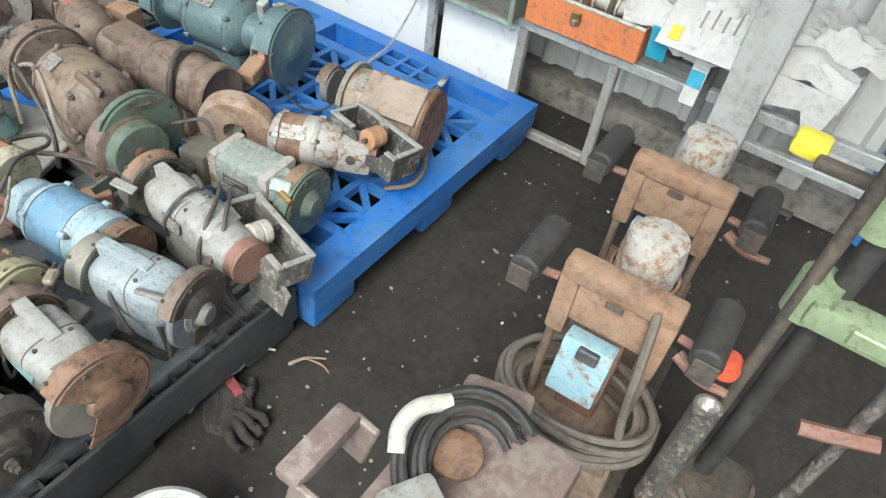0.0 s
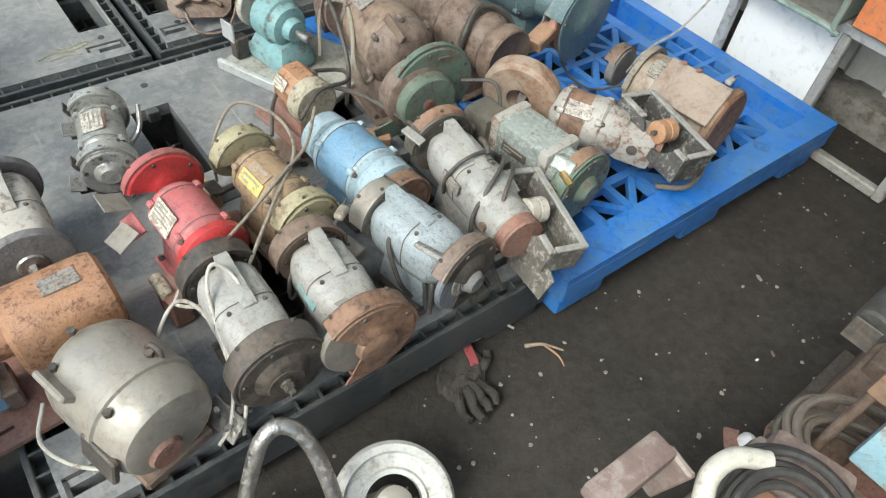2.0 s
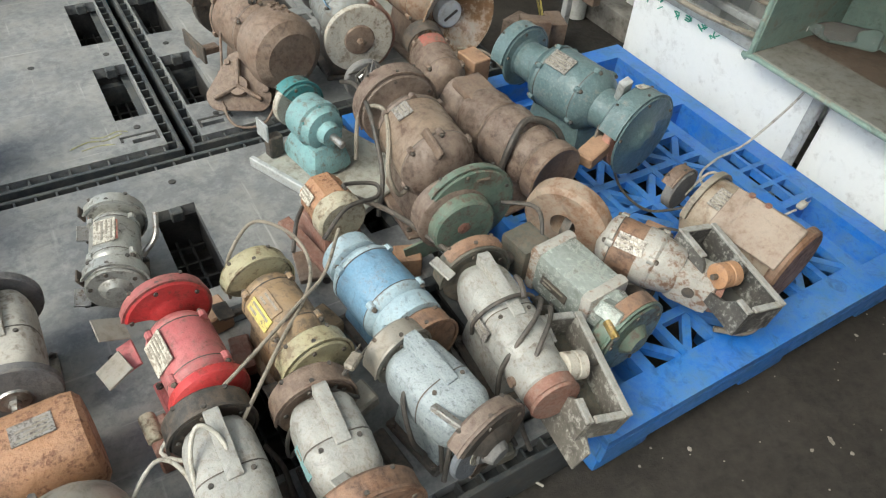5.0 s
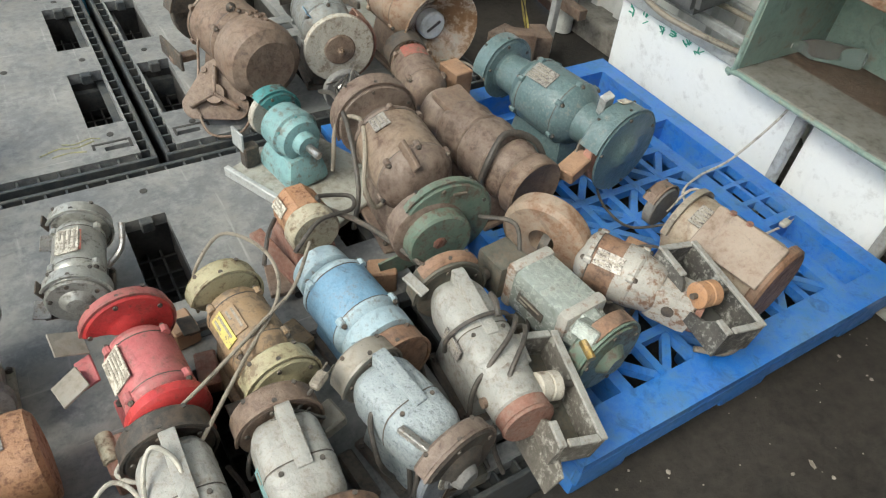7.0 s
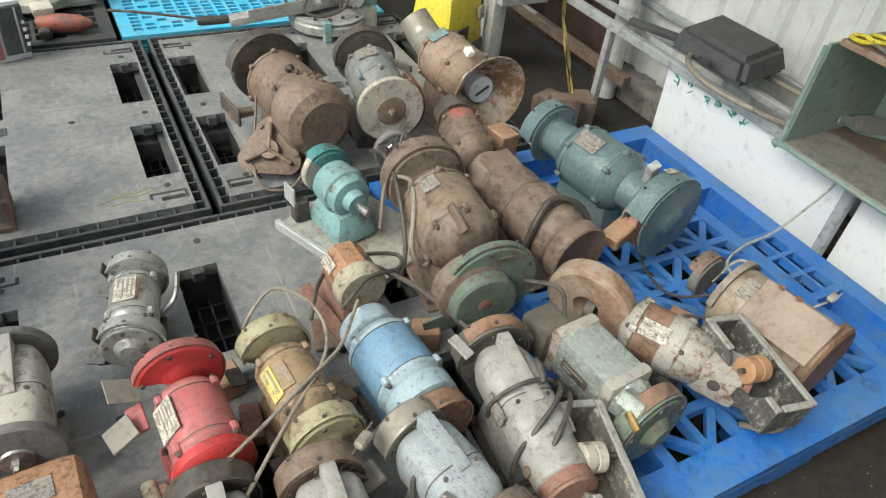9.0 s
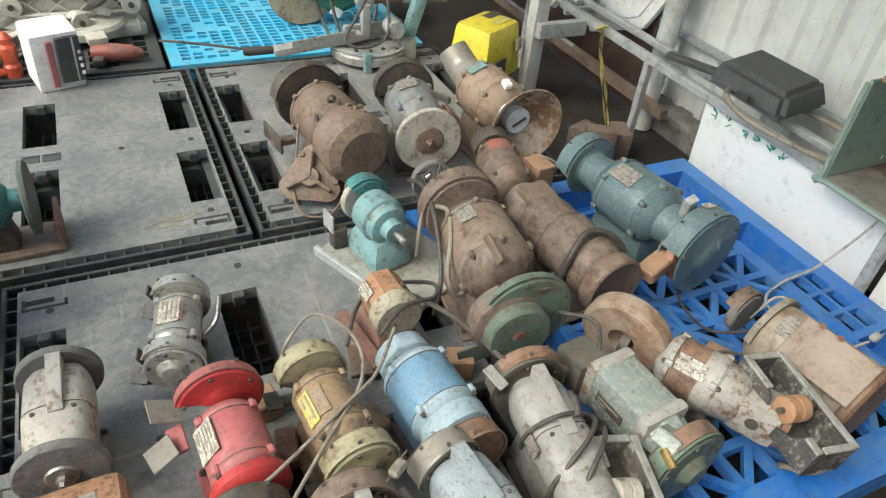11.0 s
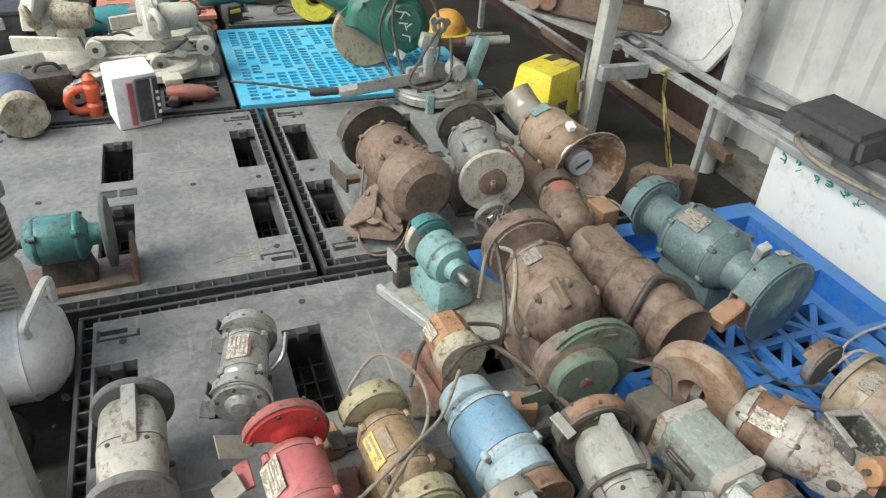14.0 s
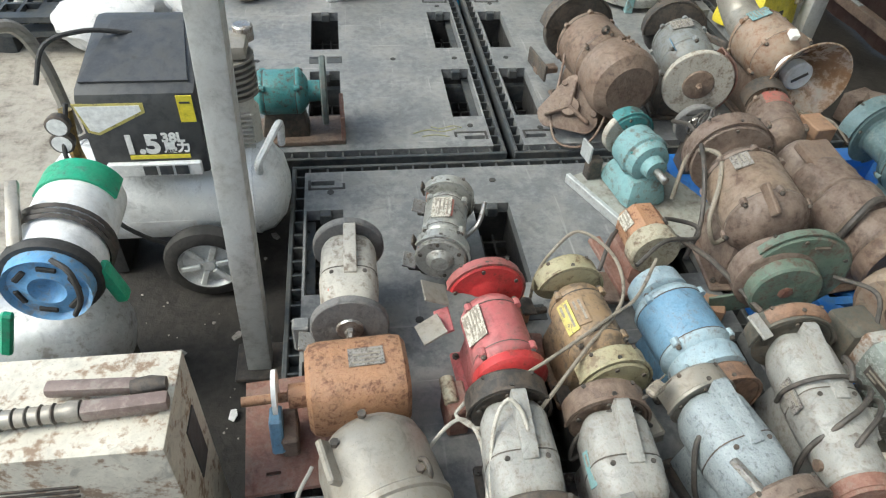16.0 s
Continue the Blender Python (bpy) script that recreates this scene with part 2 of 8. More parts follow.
bright_green = surface("bright green plastic", (0.02, 0.36, 0.19), (0.1, 0.3, 0.2), 0.25, 0.45, dust=0.1)
tank_silver = surface("silver tank paint", (0.80, 0.81, 0.80), (0.6, 0.59, 0.56), 0.2, 0.3, metal=0.08, scale=4, edge=0.12, bump=0.03, vary=0.06, dust=0.06, chip=0.05)
cover_black = surface("charcoal plastic cover", (0.05, 0.052, 0.055), (0.10, 0.10, 0.095), 0.3, 0.45, scale=8, edge=0.12, bump=0.04, dust=0.05, chip=0.05)
pail_blue = surface("blue plastic disc", (0.16, 0.38, 0.66), (0.3, 0.36, 0.42), 0.3, 0.5, dust=0.15)
box_cream = surface("peeling cream sheet", (0.70, 0.66, 0.56), (0.36, 0.24, 0.155), 0.36, 0.6, scale=7, edge=0.04, chip=0.5)
ivory = surface("ivory cast paint", (0.60, 0.58, 0.51), (0.36, 0.32, 0.26), 0.26, 0.5, grime=0.3, chip=0.15)
foam_white = surface("white foam", (0.87, 0.87, 0.85), (0.64, 0.6, 0.53), 0.2, 0.85, scale=8, edge=0.1, dust=0.08, chip=0.05, grime=0.12)
sack_white = surface("woven sack", (0.66, 0.65, 0.63), (0.62, 0.59, 0.54), 0.2, 0.7, scale=8, edge=0.12, bump=0.3, dust=0.08, chip=0.05)
print_blue = surface("blue print", (0.03, 0.42, 0.62), None, rough=0.6, bump=0, grime=0.1)
print_green = surface("green ink", (0.02, 0.35, 0.22), None, rough=0.6, bump=0, grime=0.1)
print_white = surface("white print", (0.85, 0.85, 0.82), None, rough=0.5, bump=0, grime=0.1)
print_yellow = surface("yellow print", (0.85, 0.72, 0.05), None, rough=0.5, bump=0, grime=0.1)
jack_green = surface("pale green cast paint", (0.25, 0.315, 0.185), (0.15, 0.17, 0.10), 0.25, 0.45, dust=0.12)
machine_tan = surface("rusty tan casting", (0.35, 0.215, 0.135), (0.19, 0.105, 0.065), 0.42, 0.75, scale=10, edge=0.1, bump=0.4, chip=0.5)
plate_blue = surface("flaking blue plate", (0.30, 0.51, 0.60), (0.30, 0.20, 0.12), 0.30, 0.6, scale=9, edge=0.06)
mauve_iron = surface("mauve brown casting", (0.20, 0.14, 0.125), (0.36, 0.32, 0.28), 0.3, 0.6, scale=9)
grey_weave = surface("dirty work glove cloth", (0.034, 0.030, 0.026), (0.052, 0.045, 0.038), 0.3, 0.95, scale=30, bump=0.8, dust=0.06)
clear_plastic = bpy.data.materials.new("clear plastic")
clear_plastic.use_nodes = True
cp = clear_plastic.node_tree.nodes["Principled BSDF"]
cp.inputs["Base Color"].default_value, cp.inputs["Roughness"].default_value = (0.9, 0.93, 0.93, 1), 0.08
cp.inputs["Transmission Weight"].default_value, cp.inputs["IOR"].default_value = 0.95, 1.2


# ---- building blocks ----
def part(name, bm, material, parent=None, label="", sharp=0.6):
    bmesh.ops.recalc_face_normals(bm, faces=bm.faces)
    for e in bm.edges:
        if len(e.link_faces) == 2 and e.calc_face_angle(0) > sharp:
            e.smooth = False
    for f in bm.faces:
        f.smooth = True
    me = bpy.data.meshes.new(name)
    bm.to_mesh(me)
    bm.free()
    me.materials.append(material)
    ob = new(name, me)
    if parent is not None:
        ob.parent = parent
    if label:
        ob["label"] = label
    return ob


def thing(name, label, category, x, y, z, yaw=0.0, group="", tilt=(0, 0)):
    ob = new(name)
    ob.empty_display_size = 0.05
    ob.matrix_basis = pose(x, y, z, tilt[0], tilt[1], yaw)
    return tagged(ob, label, category, group)


def box(x, y, z, sx, sy, sz, bevel=0.003, rot=None, bm=None, taper=1.0):
    """A bevelled block about (x, y, z); taper narrows its top."""
    b = bmesh.new()
    bmesh.ops.create_cube(b, size=1)
    for v in b.verts:
        k = taper if v.co.z > 0 else 1.0
        v.co = Vector((v.co.x * sx * k, v.co.y * sy * k, v.co.z * sz))
    if bevel:
        bmesh.ops.bevel(b, geom=b.edges[:], offset=min(bevel, 0.4 * min(sx, sy, sz)), segments=2 if bevel > 0.004 else 1, profile=0.6, affect="EDGES")
    if rot:
        bmesh.ops.rotate(b, verts=b.verts, matrix=Euler([radians(a) for a in rot]).to_matrix())
    bmesh.ops.translate(b, verts=b.verts, vec=(x, y, z))
    return join(bm, b)


def join(bm, b):
    if bm is None:
        return b
    me = bpy.data.meshes.new("join")
    b.to_mesh(me)
    b.free()
    bm.from_mesh(me)
    bpy.data.meshes.remove(me)
    return bm


AXES = {"x": lambda s, c, d: (s, c, d), "y": lambda s, c, d: (c, s, d), "z": lambda s, c, d: (c, d, s)}


def lathe(profile, at=(0, 0, 0), axis="x", segs=28, a0=0.0, a1=360.0, closed=False, bm=None, squash=None, phase=0.0):
    """Turns (along, radius) pairs about an axis; closed joins the profile's ends (for shells)."""
    b = bmesh.new()
    full = abs(a1 - a0) >= 359.9
    count = segs if full else segs + 1
    put = AXES[axis]
    rings = []
    for i in range(count):
        a = radians(a0 + (a1 - a0) * i / segs + phase)
        ring = []
        for s, r in profile:
            c, d = r * math.cos(a), r * math.sin(a)
            if squash:
                c, d = squash(c, d)
            p = put(s, c, d)
            ring.append(b.verts.new((p[0] + at[0], p[1] + at[1], p[2] + at[2])))
        rings.append(ring)
    m = len(profile)
    for i in range(segs):
        p, q = rings[i], rings[(i + 1) % count]
        for j in range(m if closed else m - 1):
            quad = [p[j], p[(j + 1) % m], q[(j + 1) % m], q[j]]
            b.faces.new(quad)
    if closed and not full:
        b.faces.new(rings[0])
        b.faces.new(rings[-1])
    bmesh.ops.remove_doubles(b, verts=b.verts, dist=1e-5)
    return join(bm, b)


def smooth_path(points, steps=6):
    pts = [Vector(p) for p in points]
    ext = [2 * pts[0] - pts[1]] + pts + [2 * pts[-1] - pts[-2]]
    out = []
    for i in range(1, len(ext) - 2):
        p0, p1, p2, p3 = ext[i - 1:i + 3]
        for s in range(steps):
            t = s / steps
            out.append(0.5 * (2 * p1 + (p2 - p0) * t + (2 * p0 - 5 * p1 + 4 * p2 - p3) * t * t + (3 * p1 - p0 - 3 * p2 + p3) * t ** 3))
    return out + [pts[-1]]


def tube(points, r, segs=8, steps=6, bm=None, taper=1.0):
    """A round cord or pipe along a smooth path."""
    pts = smooth_path(points, steps) if steps > 1 else [Vector(p) for p in points]
    b = bmesh.new()
    side = None
    rings = []
    for i, p in enumerate(pts):
        d = (pts[min(i + 1, len(pts) - 1)] - pts[max(i - 1, 0)]).normalized()
        if side is None:
            side = d.orthogonal().normalized()
        side = (side - d * side.dot(d)).normalized()
        up = d.cross(side)
        rr = r * (1 + (taper - 1) * i / (len(pts) - 1))
        rings.append([b.verts.new(p + rr * (math.cos(6.2832 * j / segs) * side + math.sin(6.2832 * j / segs) * up)) for j in range(segs)])
    for p, q in zip(rings, rings[1:]):
        for j in range(segs):
            b.faces.new((p[j], p[(j + 1) % segs], q[(j + 1) % segs], q[j]))
    b.faces.new(rings[0][::-1])
    b.faces.new(rings[-1])
    return join(bm, b)


def prism(poly, x0, x1, axis="y", bevel=0.0, bm=None):
    """A plate: an outline of two coordinates pushed along the third axis from x0 to x1."""
    b = bmesh.new()
    put = {"x": lambda u, v, s: (s, u, v), "y": lambda u, v, s: (u, s, v), "z": lambda u, v, s: (u, v, s)}[axis]
    lo = [b.verts.new(put(u, v, x0)) for u, v in poly]
    hi = [b.verts.new(put(u, v, x1)) for u, v in poly]
    b.faces.new(lo[::-1])
    b.faces.new(hi)
    for i in range(len(poly)):
        j = (i + 1) % len(poly)
        b.faces.new((lo[i], lo[j], hi[j], hi[i]))
    if bevel:
        bmesh.ops.recalc_face_normals(b, faces=b.faces)
        bmesh.ops.bevel(b, geom=b.edges[:], offset=bevel, segments=2, profile=0.6, affect="EDGES")
    return join(bm, b)


def slab(x0, x1, y0, y1, z0, z1, holes):
    """A flat slab with rectangular openings right through it."""
    xs = sorted({x0, x1, *(h[0] for h in holes), *(h[1] for h in holes)})
    ys = sorted({y0, y1, *(h[2] for h in holes), *(h[3] for h in holes)})
    xs, ys = [v for v in xs if x0 <= v <= x1], [v for v in ys if y0 <= v <= y1]
    nx, ny = len(xs) - 1, len(ys) - 1

    def solid(i, j):
        if not (0 <= i < nx and 0 <= j < ny):
            return False
        cx, cy = (xs[i] + xs[i + 1]) / 2, (ys[j] + ys[j + 1]) / 2
        return not any(h[0] < cx < h[1] and h[2] < cy < h[3] for h in holes)

    b, made = bmesh.new(), {}

    def vert(i, j, top):
        if (i, j, top) not in made:
            made[i, j, top] = b.verts.new((xs[i], ys[j], z1 if top else z0))
        return made[i, j, top]

    for i in range(nx):
        for j in range(ny):
            if not solid(i, j):
                continue
            corner = ((i, j), (i + 1, j), (i + 1, j + 1), (i, j + 1))
            b.faces.new([vert(*c, True) for c in corner])
            b.faces.new([vert(*c, False) for c in corner[::-1]])
            for (di, dj), (p, q) in (((0, -1), (0, 1)), ((1, 0), (1, 2)), ((0, 1), (2, 3)), ((-1, 0), (3, 0))):
                if not solid(i + di, j + dj):
                    b.faces.new((vert(*corner[p], False), vert(*corner[q], False), vert(*corner[q], True), vert(*corner[p], True)))
    return b


def resize(ob, k, lift):
    """Shrinks a thing's parts by k and raises them onto a stand of the given height."""
    m = Matrix.Translation((0, 0, lift)) @ Matrix.Scale(k, 4)
    for c in ob.children_recursive:
        c.data.transform(m)


# ---- ground and shed ----
DECK = 0.15
g = bmesh.new()
bmesh.ops.create_grid(g, x_segments=90, y_segments=90, size=3.2)
for v in g.verts:
    edge = max(0.0, 1 - max(abs(v.co.x), abs(v.co.y)) / 3.2)
    v.co.z = (noise.noise(v.co * 3.1) * 0.007 + noise.noise(v.co * 11) * 0.0035 - 0.006) * min(1, edge * 5)
rim = [e for e in g.edges if e.is_boundary]
made = bmesh.ops.extrude_edge_only(g, edges=rim)["geom"]
for v in made:
    if isinstance(v, bmesh.types.BMVert):
        v.co.x, v.co.y = v.co.x * 60, v.co.y * 60
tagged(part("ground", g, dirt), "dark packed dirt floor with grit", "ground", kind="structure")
yard = bmesh.new()
bmesh.ops.create_grid(yard, x_segments=70, y_segments=70, size=1)
for v in yard.verts:
    x, y = -3.8 + v.co.x * 2.6, 1.6 + v.co.y * 3.6
    fade = min(1, (1 - max(abs(v.co.x), abs(v.co.y))) * 6)
    v.co = Vector((x + noise.noise(Vector((0, y * 3, 0))) * 0.12, y, -0.012 + fade * (0.02 + 0.02 * abs(noise.noise(Vector((x * 6, y * 6, 0)))))))
tagged(part("yard_ground", yard, sunlit_dirt), "pale dry ground of the open yard, sunlight partly in its colour", "ground", kind="structure")

wall = bmesh.new()
prof = []
for i in range(30):
    y = -3.4 + i * 0.133
    prof += [(y, 1.84), (y + 0.07, 1.84), (y + 0.085, 1.822), (y + 0.118, 1.822)]
vs = [[wall.verts.new((x, y, z)) for y, x in prof] for z in (0.09, 2.6)]
vb = [[wall.verts.new((1.87, y, z)) for y, x in (prof[0], prof[-1])] for z in (0.09, 2.6)]
for i in range(len(prof) - 1):
    wall.faces.new((vs[0][i], vs[0][i + 1], vs[1][i + 1], vs[1][i]))
wall.faces.new((vb[0][0], vb[0][1], vb[1][1], vb[1][0]))
wall.faces.new(vs[1] + vb[1][::-1])
wall.faces.new(vs[0] + vb[0][::-1])
wall.faces.new((vs[0][0], vs[1][0], vb[1][0], vb[0][0]))
wall.faces.new((vs[0][-1], vs[1][-1], vb[1][1], vb[0][1]))
tagged(part("wall_east", wall, wall_sheet, sharp=0.2), "white corrugated metal sheet wall", "wall", kind="structure")
tagged(part("wall_kerb", box(1.80, -1.45, 0.045, 0.15, 3.9, 0.10, 0.012), concrete), "grimy concrete kerb under the sheet wall", "kerb", kind="structure")
tagged(part("wall_rail", box(1.80, -1.45, 0.93, 0.045, 3.9, 0.10, 0.004), galvanised), "grey steel rail across the sheet wall", "rail", kind="structure")
back = bmesh.new()
ys = [0.56 + i * 0.16 for i in range(36)]
lo = [[back.verts.new((1.74 + (0.02 if i % 2 else 0), y, z)) for i, y in enumerate(ys)] for z in (0, 2.6)]
for i in range(len(ys) - 1):
    back.faces.new((lo[0][i], lo[0][i + 1], lo[1][i + 1], lo[1][i]))
bmesh.ops.solidify(back, geom=back.faces[:], thickness=0.02)
tagged(part("wall_brown", back, brown_sheet, sharp=0.2), "rusted brown sheet wall behind the rails", "wall", kind="structure")
tagged(part("wall_north", box(0.2, 6.1, 1.3, 3.2, 0.06, 2.6, 0.004), brown_sheet), "brown sheet wall added to close the shed", "wall", kind="structure")
# Unseen wall behind the camera, added to cut fill light from the south.
tagged(part("wall_south", box(0.62, -3.62, 1.3, 2.5, 0.06, 2.6, 0.004), brown_sheet), "brown sheet wall added to close the shed", "wall", kind="structure")

# Unseen roof added to hold back sky and sun from the east side.
roof = bmesh.new()
xs = [-0.6 + i * 0.1 for i in range(27)]
eave = [[roof.verts.new((x, y, 2.66 + (0.025 if i % 2 else 0.0))) for i, x in enumerate(xs)] for y in (-4.3, 6.2)]
for i in range(len(xs) - 1):
    roof.faces.new((eave[0][i], eave[0][i + 1], eave[1][i + 1], eave[1][i]))
bmesh.ops.solidify(roof, geom=roof.faces[:], thickness=0.01)
tagged(part("ceiling", roof, wall_sheet, sharp=0.2), "added unseen white sheet roof that shades the shed side", "roof", kind="structure")

# ---- posts and rails ----
def post(label, x, y, sx, sy, h, lean=(0, 0), flange=True):
    p = thing("post", label, "post", x, y, 0, tilt=lean)
    part("shaft", box(0, 0, h / 2, sx, sy, h, 0.006), post_paint, p)
    if flange:
        part("base_plate", box(0, 0, 0.005, sx + 0.05, sy + 0.05, 0.01, 0.002), dark_iron, p)
    return p

post("grey square steel post beside the pallet stack", -0.667, -0.548, 0.052, 0.052, 2.64, (0, 1.9))
post("grey square steel post at the rails", 1.29, 0.745, 0.06, 0.06, 2.64)
post("wide galvanised steel pillar before the low rack", 1.45, -1.74, 0.085, 0.105, 2.64)
post("dark steel pillar against the sheet wall", 1.76, -1.95, 0.07, 0.07, 2.64)
post("thin grey post at the far tool rows", -0.31, 3.05, 0.05, 0.05, 2.64)
post("thin grey post far along the rails", 1.25, 3.35, 0.05, 0.05, 2.64)
pp = thing("pipe_post", "round galvanised pipe standing in the wall corner", "pipe", 1.69, 0.44, 0)
part("pipe", lathe([(0, 0), (0, 0.04), (2.62, 0.04), (2.62, 0)], axis="z", segs=20), post_paint, pp)

rack = thing("low_rack", "low grey steel rack along the sheet wall", "rack", 0, 0, 0)
part("front_rail", box(1.50, 0.75, 0.375, 0.03, 4.7, 0.03, 0.003), galvanised, rack)
for dx in (0.12, 0.30):
    part("rail", box(1.50 + dx, 0.75, 0.375, 0.025, 4.7, 0.025, 0.003), galvanised, rack)
part("front_rail", box(1.50, -2.2, 0.385, 0.03, 1.1, 0.035, 0.003), galvanised, rack)
part("lower_rail", box(1.50, -2.2, 0.29, 0.028, 1.1, 0.028, 0.003), galvanised, rack)
part("shelf_board", box(1.70, -1.0, 0.394, 0.19, 1.05, 0.012, 0.002), rust_brown, rack, "rusty dusty sheet shelf")
for y in (-1.6, 0.85):
    part("cross_bar", box(1.66, y, 0.355, 0.34, 0.025, 0.03, 0.003), galvanised, rack)
for x, y in ((1.50, -0.735), (1.50, 0.3), (1.78, -0.735), (1.78, -1.6), (1.78, 0.5)):
    part("leg", box(x, y, 0.18, 0.028, 0.028, 0.36, 0.003), galvanised, rack)
uf = thing("white_tube_frame", "white painted square tube frame leaning at the rack", "frame", 1.5, 0, 0)
part("upright", box(0.0, -1.378, 0.185, 0.03, 0.03, 0.37, 0.004, (0, 0, 0)), white_chip, uf)
part("upright", box(0.0, -1.075, 0.185, 0.03, 0.03, 0.37, 0.004), white_chip, uf)
part("foot_bar", box(0.0, -1.2265, 0.016, 0.03, 0.273, 0.03, 0.004), white_chip, uf)
for label, y0, y1, lean in (("white board with green handwriting leaning on the rack", -0.715, 0.0, -3), ("white board panel leaning on the rack", -1.065, -0.757, 0)):
    bd = thing("white_board", label, "board", 1.535, (y0 + y1) / 2, 0.0, tilt=(0, lean))
    part("panel", box(0, 0, 0.19, 0.014, y1 - y0, 0.37, 0.002), white_board, bd)
    if lean:
        rr = random.Random(5)
        for c in range(6):
            cy = 0.30 - c * 0.052 - (0.03 if c > 1 else 0)
            ink = bmesh.new()
            for s in range(5):
                a = rr.choice((0, 90, 35, -40))
                box(-0.0105, cy + rr.uniform(-0.012, 0.012), 0.335 + rr.uniform(-0.013, 0.013), 0.002, rr.uniform(0.012, 0.026), 0.0035, 0, (a, 0, 0), ink)
            part("ink_stroke", ink, print_green, bd, "green ink marks")

# ---- pallets ----
def ribbed_pallet(label, x0, x1, y0, y1, flip=False):
    p = thing("plastic_pallet", label, "pallet", x0, y0, 0, group="grey pallets on the floor")
    w, d = x1 - x0, y1 - y0
    e = 0.034
    cols = ((0.04, 0.13), (w / 2 - 0.05, w / 2 + 0.045), (w - 0.13, w - 0.04))
    rows = ((0.19, 0.475), (d - 0.475, d - 0.19))
    holes = [(a, b, c, f) for a, b in cols for c, f in rows]
    small = []
    for a in (0.05, w - 0.11):
        for c in (0.07, d - 0.09):
            small.append((a, a + 0.06, c, c + 0.018))
    part("deck", slab(e, w - e, e, d - e, 0.118, DECK, holes + small), deck_grey, p, "scuffed dusty grey deck")
    for a, b, c, f in ((0, w, 0, 0.011), (0, w, d - 0.011, d), (0, 0.011, 0.011, d - 0.011), (w - 0.011, w, 0.011, d - 0.011)):
        part("rim", box((a + b) / 2, (c + f) / 2, 0.095, b - a, f - c, 0.106, 0.002), black_plastic, p, "black plastic rim")
    trough = slab(0.011, w - 0.011, 0.011, d - 0.011, 0.10, 0.112, [(0.06, w - 0.06, 0.06, d - 0.06)])
    part("trough", trough, black_plastic, p)
    ribs = bmesh.new()
    n = int(w / 0.045)
    for i in range(1, n):
        x = w * i / n
        for c in (0.0225, d - 0.0225):
            box(x, c, 0.128, 0.005, 0.022, 0.034, 0, bm=ribs)
    n = int(d / 0.045)
    for i in range(1, n):
        y = d * i / n
        for c in (0.0225, w - 0.0225):
            box(c, y, 0.128, 0.022, 0.005, 0.034, 0, bm=ribs)
    tagged(part("edge_ribs", ribs, black_plastic, p), kind="stuff")
    for a, b in ((0.0, 0.16), (w / 2 - 0.11, w / 2 + 0.11), (w - 0.16, w)):
        for c, f in ((0.0, 0.16), (d / 2 - 0.1, d / 2 + 0.1), (d - 0.16, d)):
            part("foot", box((a + b) / 2, (c + f) / 2, 0.048, b - a - 0.012, f - c - 0.012, 0.094, 0.008, taper=1.0), black_plastic, p)
    for a, b, c, f in holes:
        tray = bmesh.new()
        for i in range(5):
            box((a + b) / 2, c + (f - c) * (i + 0.5) / 5, 0.03, b - a, 0.006, 0.02, 0, bm=tray)
        for i in range(2):
            box(a + (b - a) * (i + 1) / 3, (c + f) / 2, 0.03, 0.005, f - c, 0.02, 0, bm=tray)
        part("skid_grid", tray, rubber, p)
        sleeve = bmesh.new()
        for x2, y2, sx2, sy2 in ((a - 0.004, (c + f) / 2, 0.006, f - c + 0.014), (b + 0.004, (c + f) / 2, 0.006, f - c + 0.014), ((a + b) / 2, c - 0.004, b - a, 0.006), ((a + b) / 2, f + 0.004, b - a, 0.006)):
            box(x2, y2, 0.068, sx2, sy2, 0.098, 0, bm=sleeve)
        for i in range(4):
            box(a + 0.002, c + (f - c) * (i + 0.5) / 4, 0.07, 0.008, 0.005, 0.09, 0, bm=sleeve)
        part("sleeve", sleeve, rubber, p, "black ribbed pocket walls")
        part("latch", box((a + b) / 2 + 0.002, f - 0.012, 0.138, 0.03, 0.024, 0.03, 0.003), black_plastic, p)
    clip = bmesh.new()
    for side in (-1, 1):
        box(w / 2 + side * 0.028, d / 2, DECK - 0.001, 0.050, 0.044, 0.006, 0.001, bm=clip)
        box(w / 2 + side * 0.028, d / 2 + 0.013, DECK + 0.001, 0.034, 0.005, 0.005, 0, bm=clip)
    part("deck_clip", clip, black_plastic, p, "black locking clip")
    # Corner recesses: their shade is laid on as thin black strips.
    for sx2 in (-1, 1):
        for sy2 in (-1, 1):
            cx2, cy2 = w / 2 + sx2 * (w / 2 - 0.09), d / 2 + sy2 * (d / 2 - 0.105)
            notch = box(cx2, cy2, DECK - 0.0005, 0.095, 0.007, 0.004, 0)
            box(cx2 + sx2 * 0.044, cy2 + sy2 * 0.018, DECK - 0.0005, 0.007, 0.036, 0.004, 0, bm=notch)
            box(cx2 - sx2 * 0.044, cy2 + sy2 * 0.010, DECK - 0.0005, 0.007, 0.020, 0.004, 0, bm=notch)
            part("corner_groove", notch, rubber, p)
    # Small deck holes: black discs on the deck stand for their shaded insides.
    pin = lathe([(DECK - 0.003, 0.0), (DECK - 0.003, 0.009), (DECK + 0.0015, 0.009), (DECK + 0.0015, 0)], (0, 0, 0), "z", 12)
    pin = part("deck_pin", pin, rubber, p)
    pin.location = (w / 2 + 0.02, d - 0.095, 0)
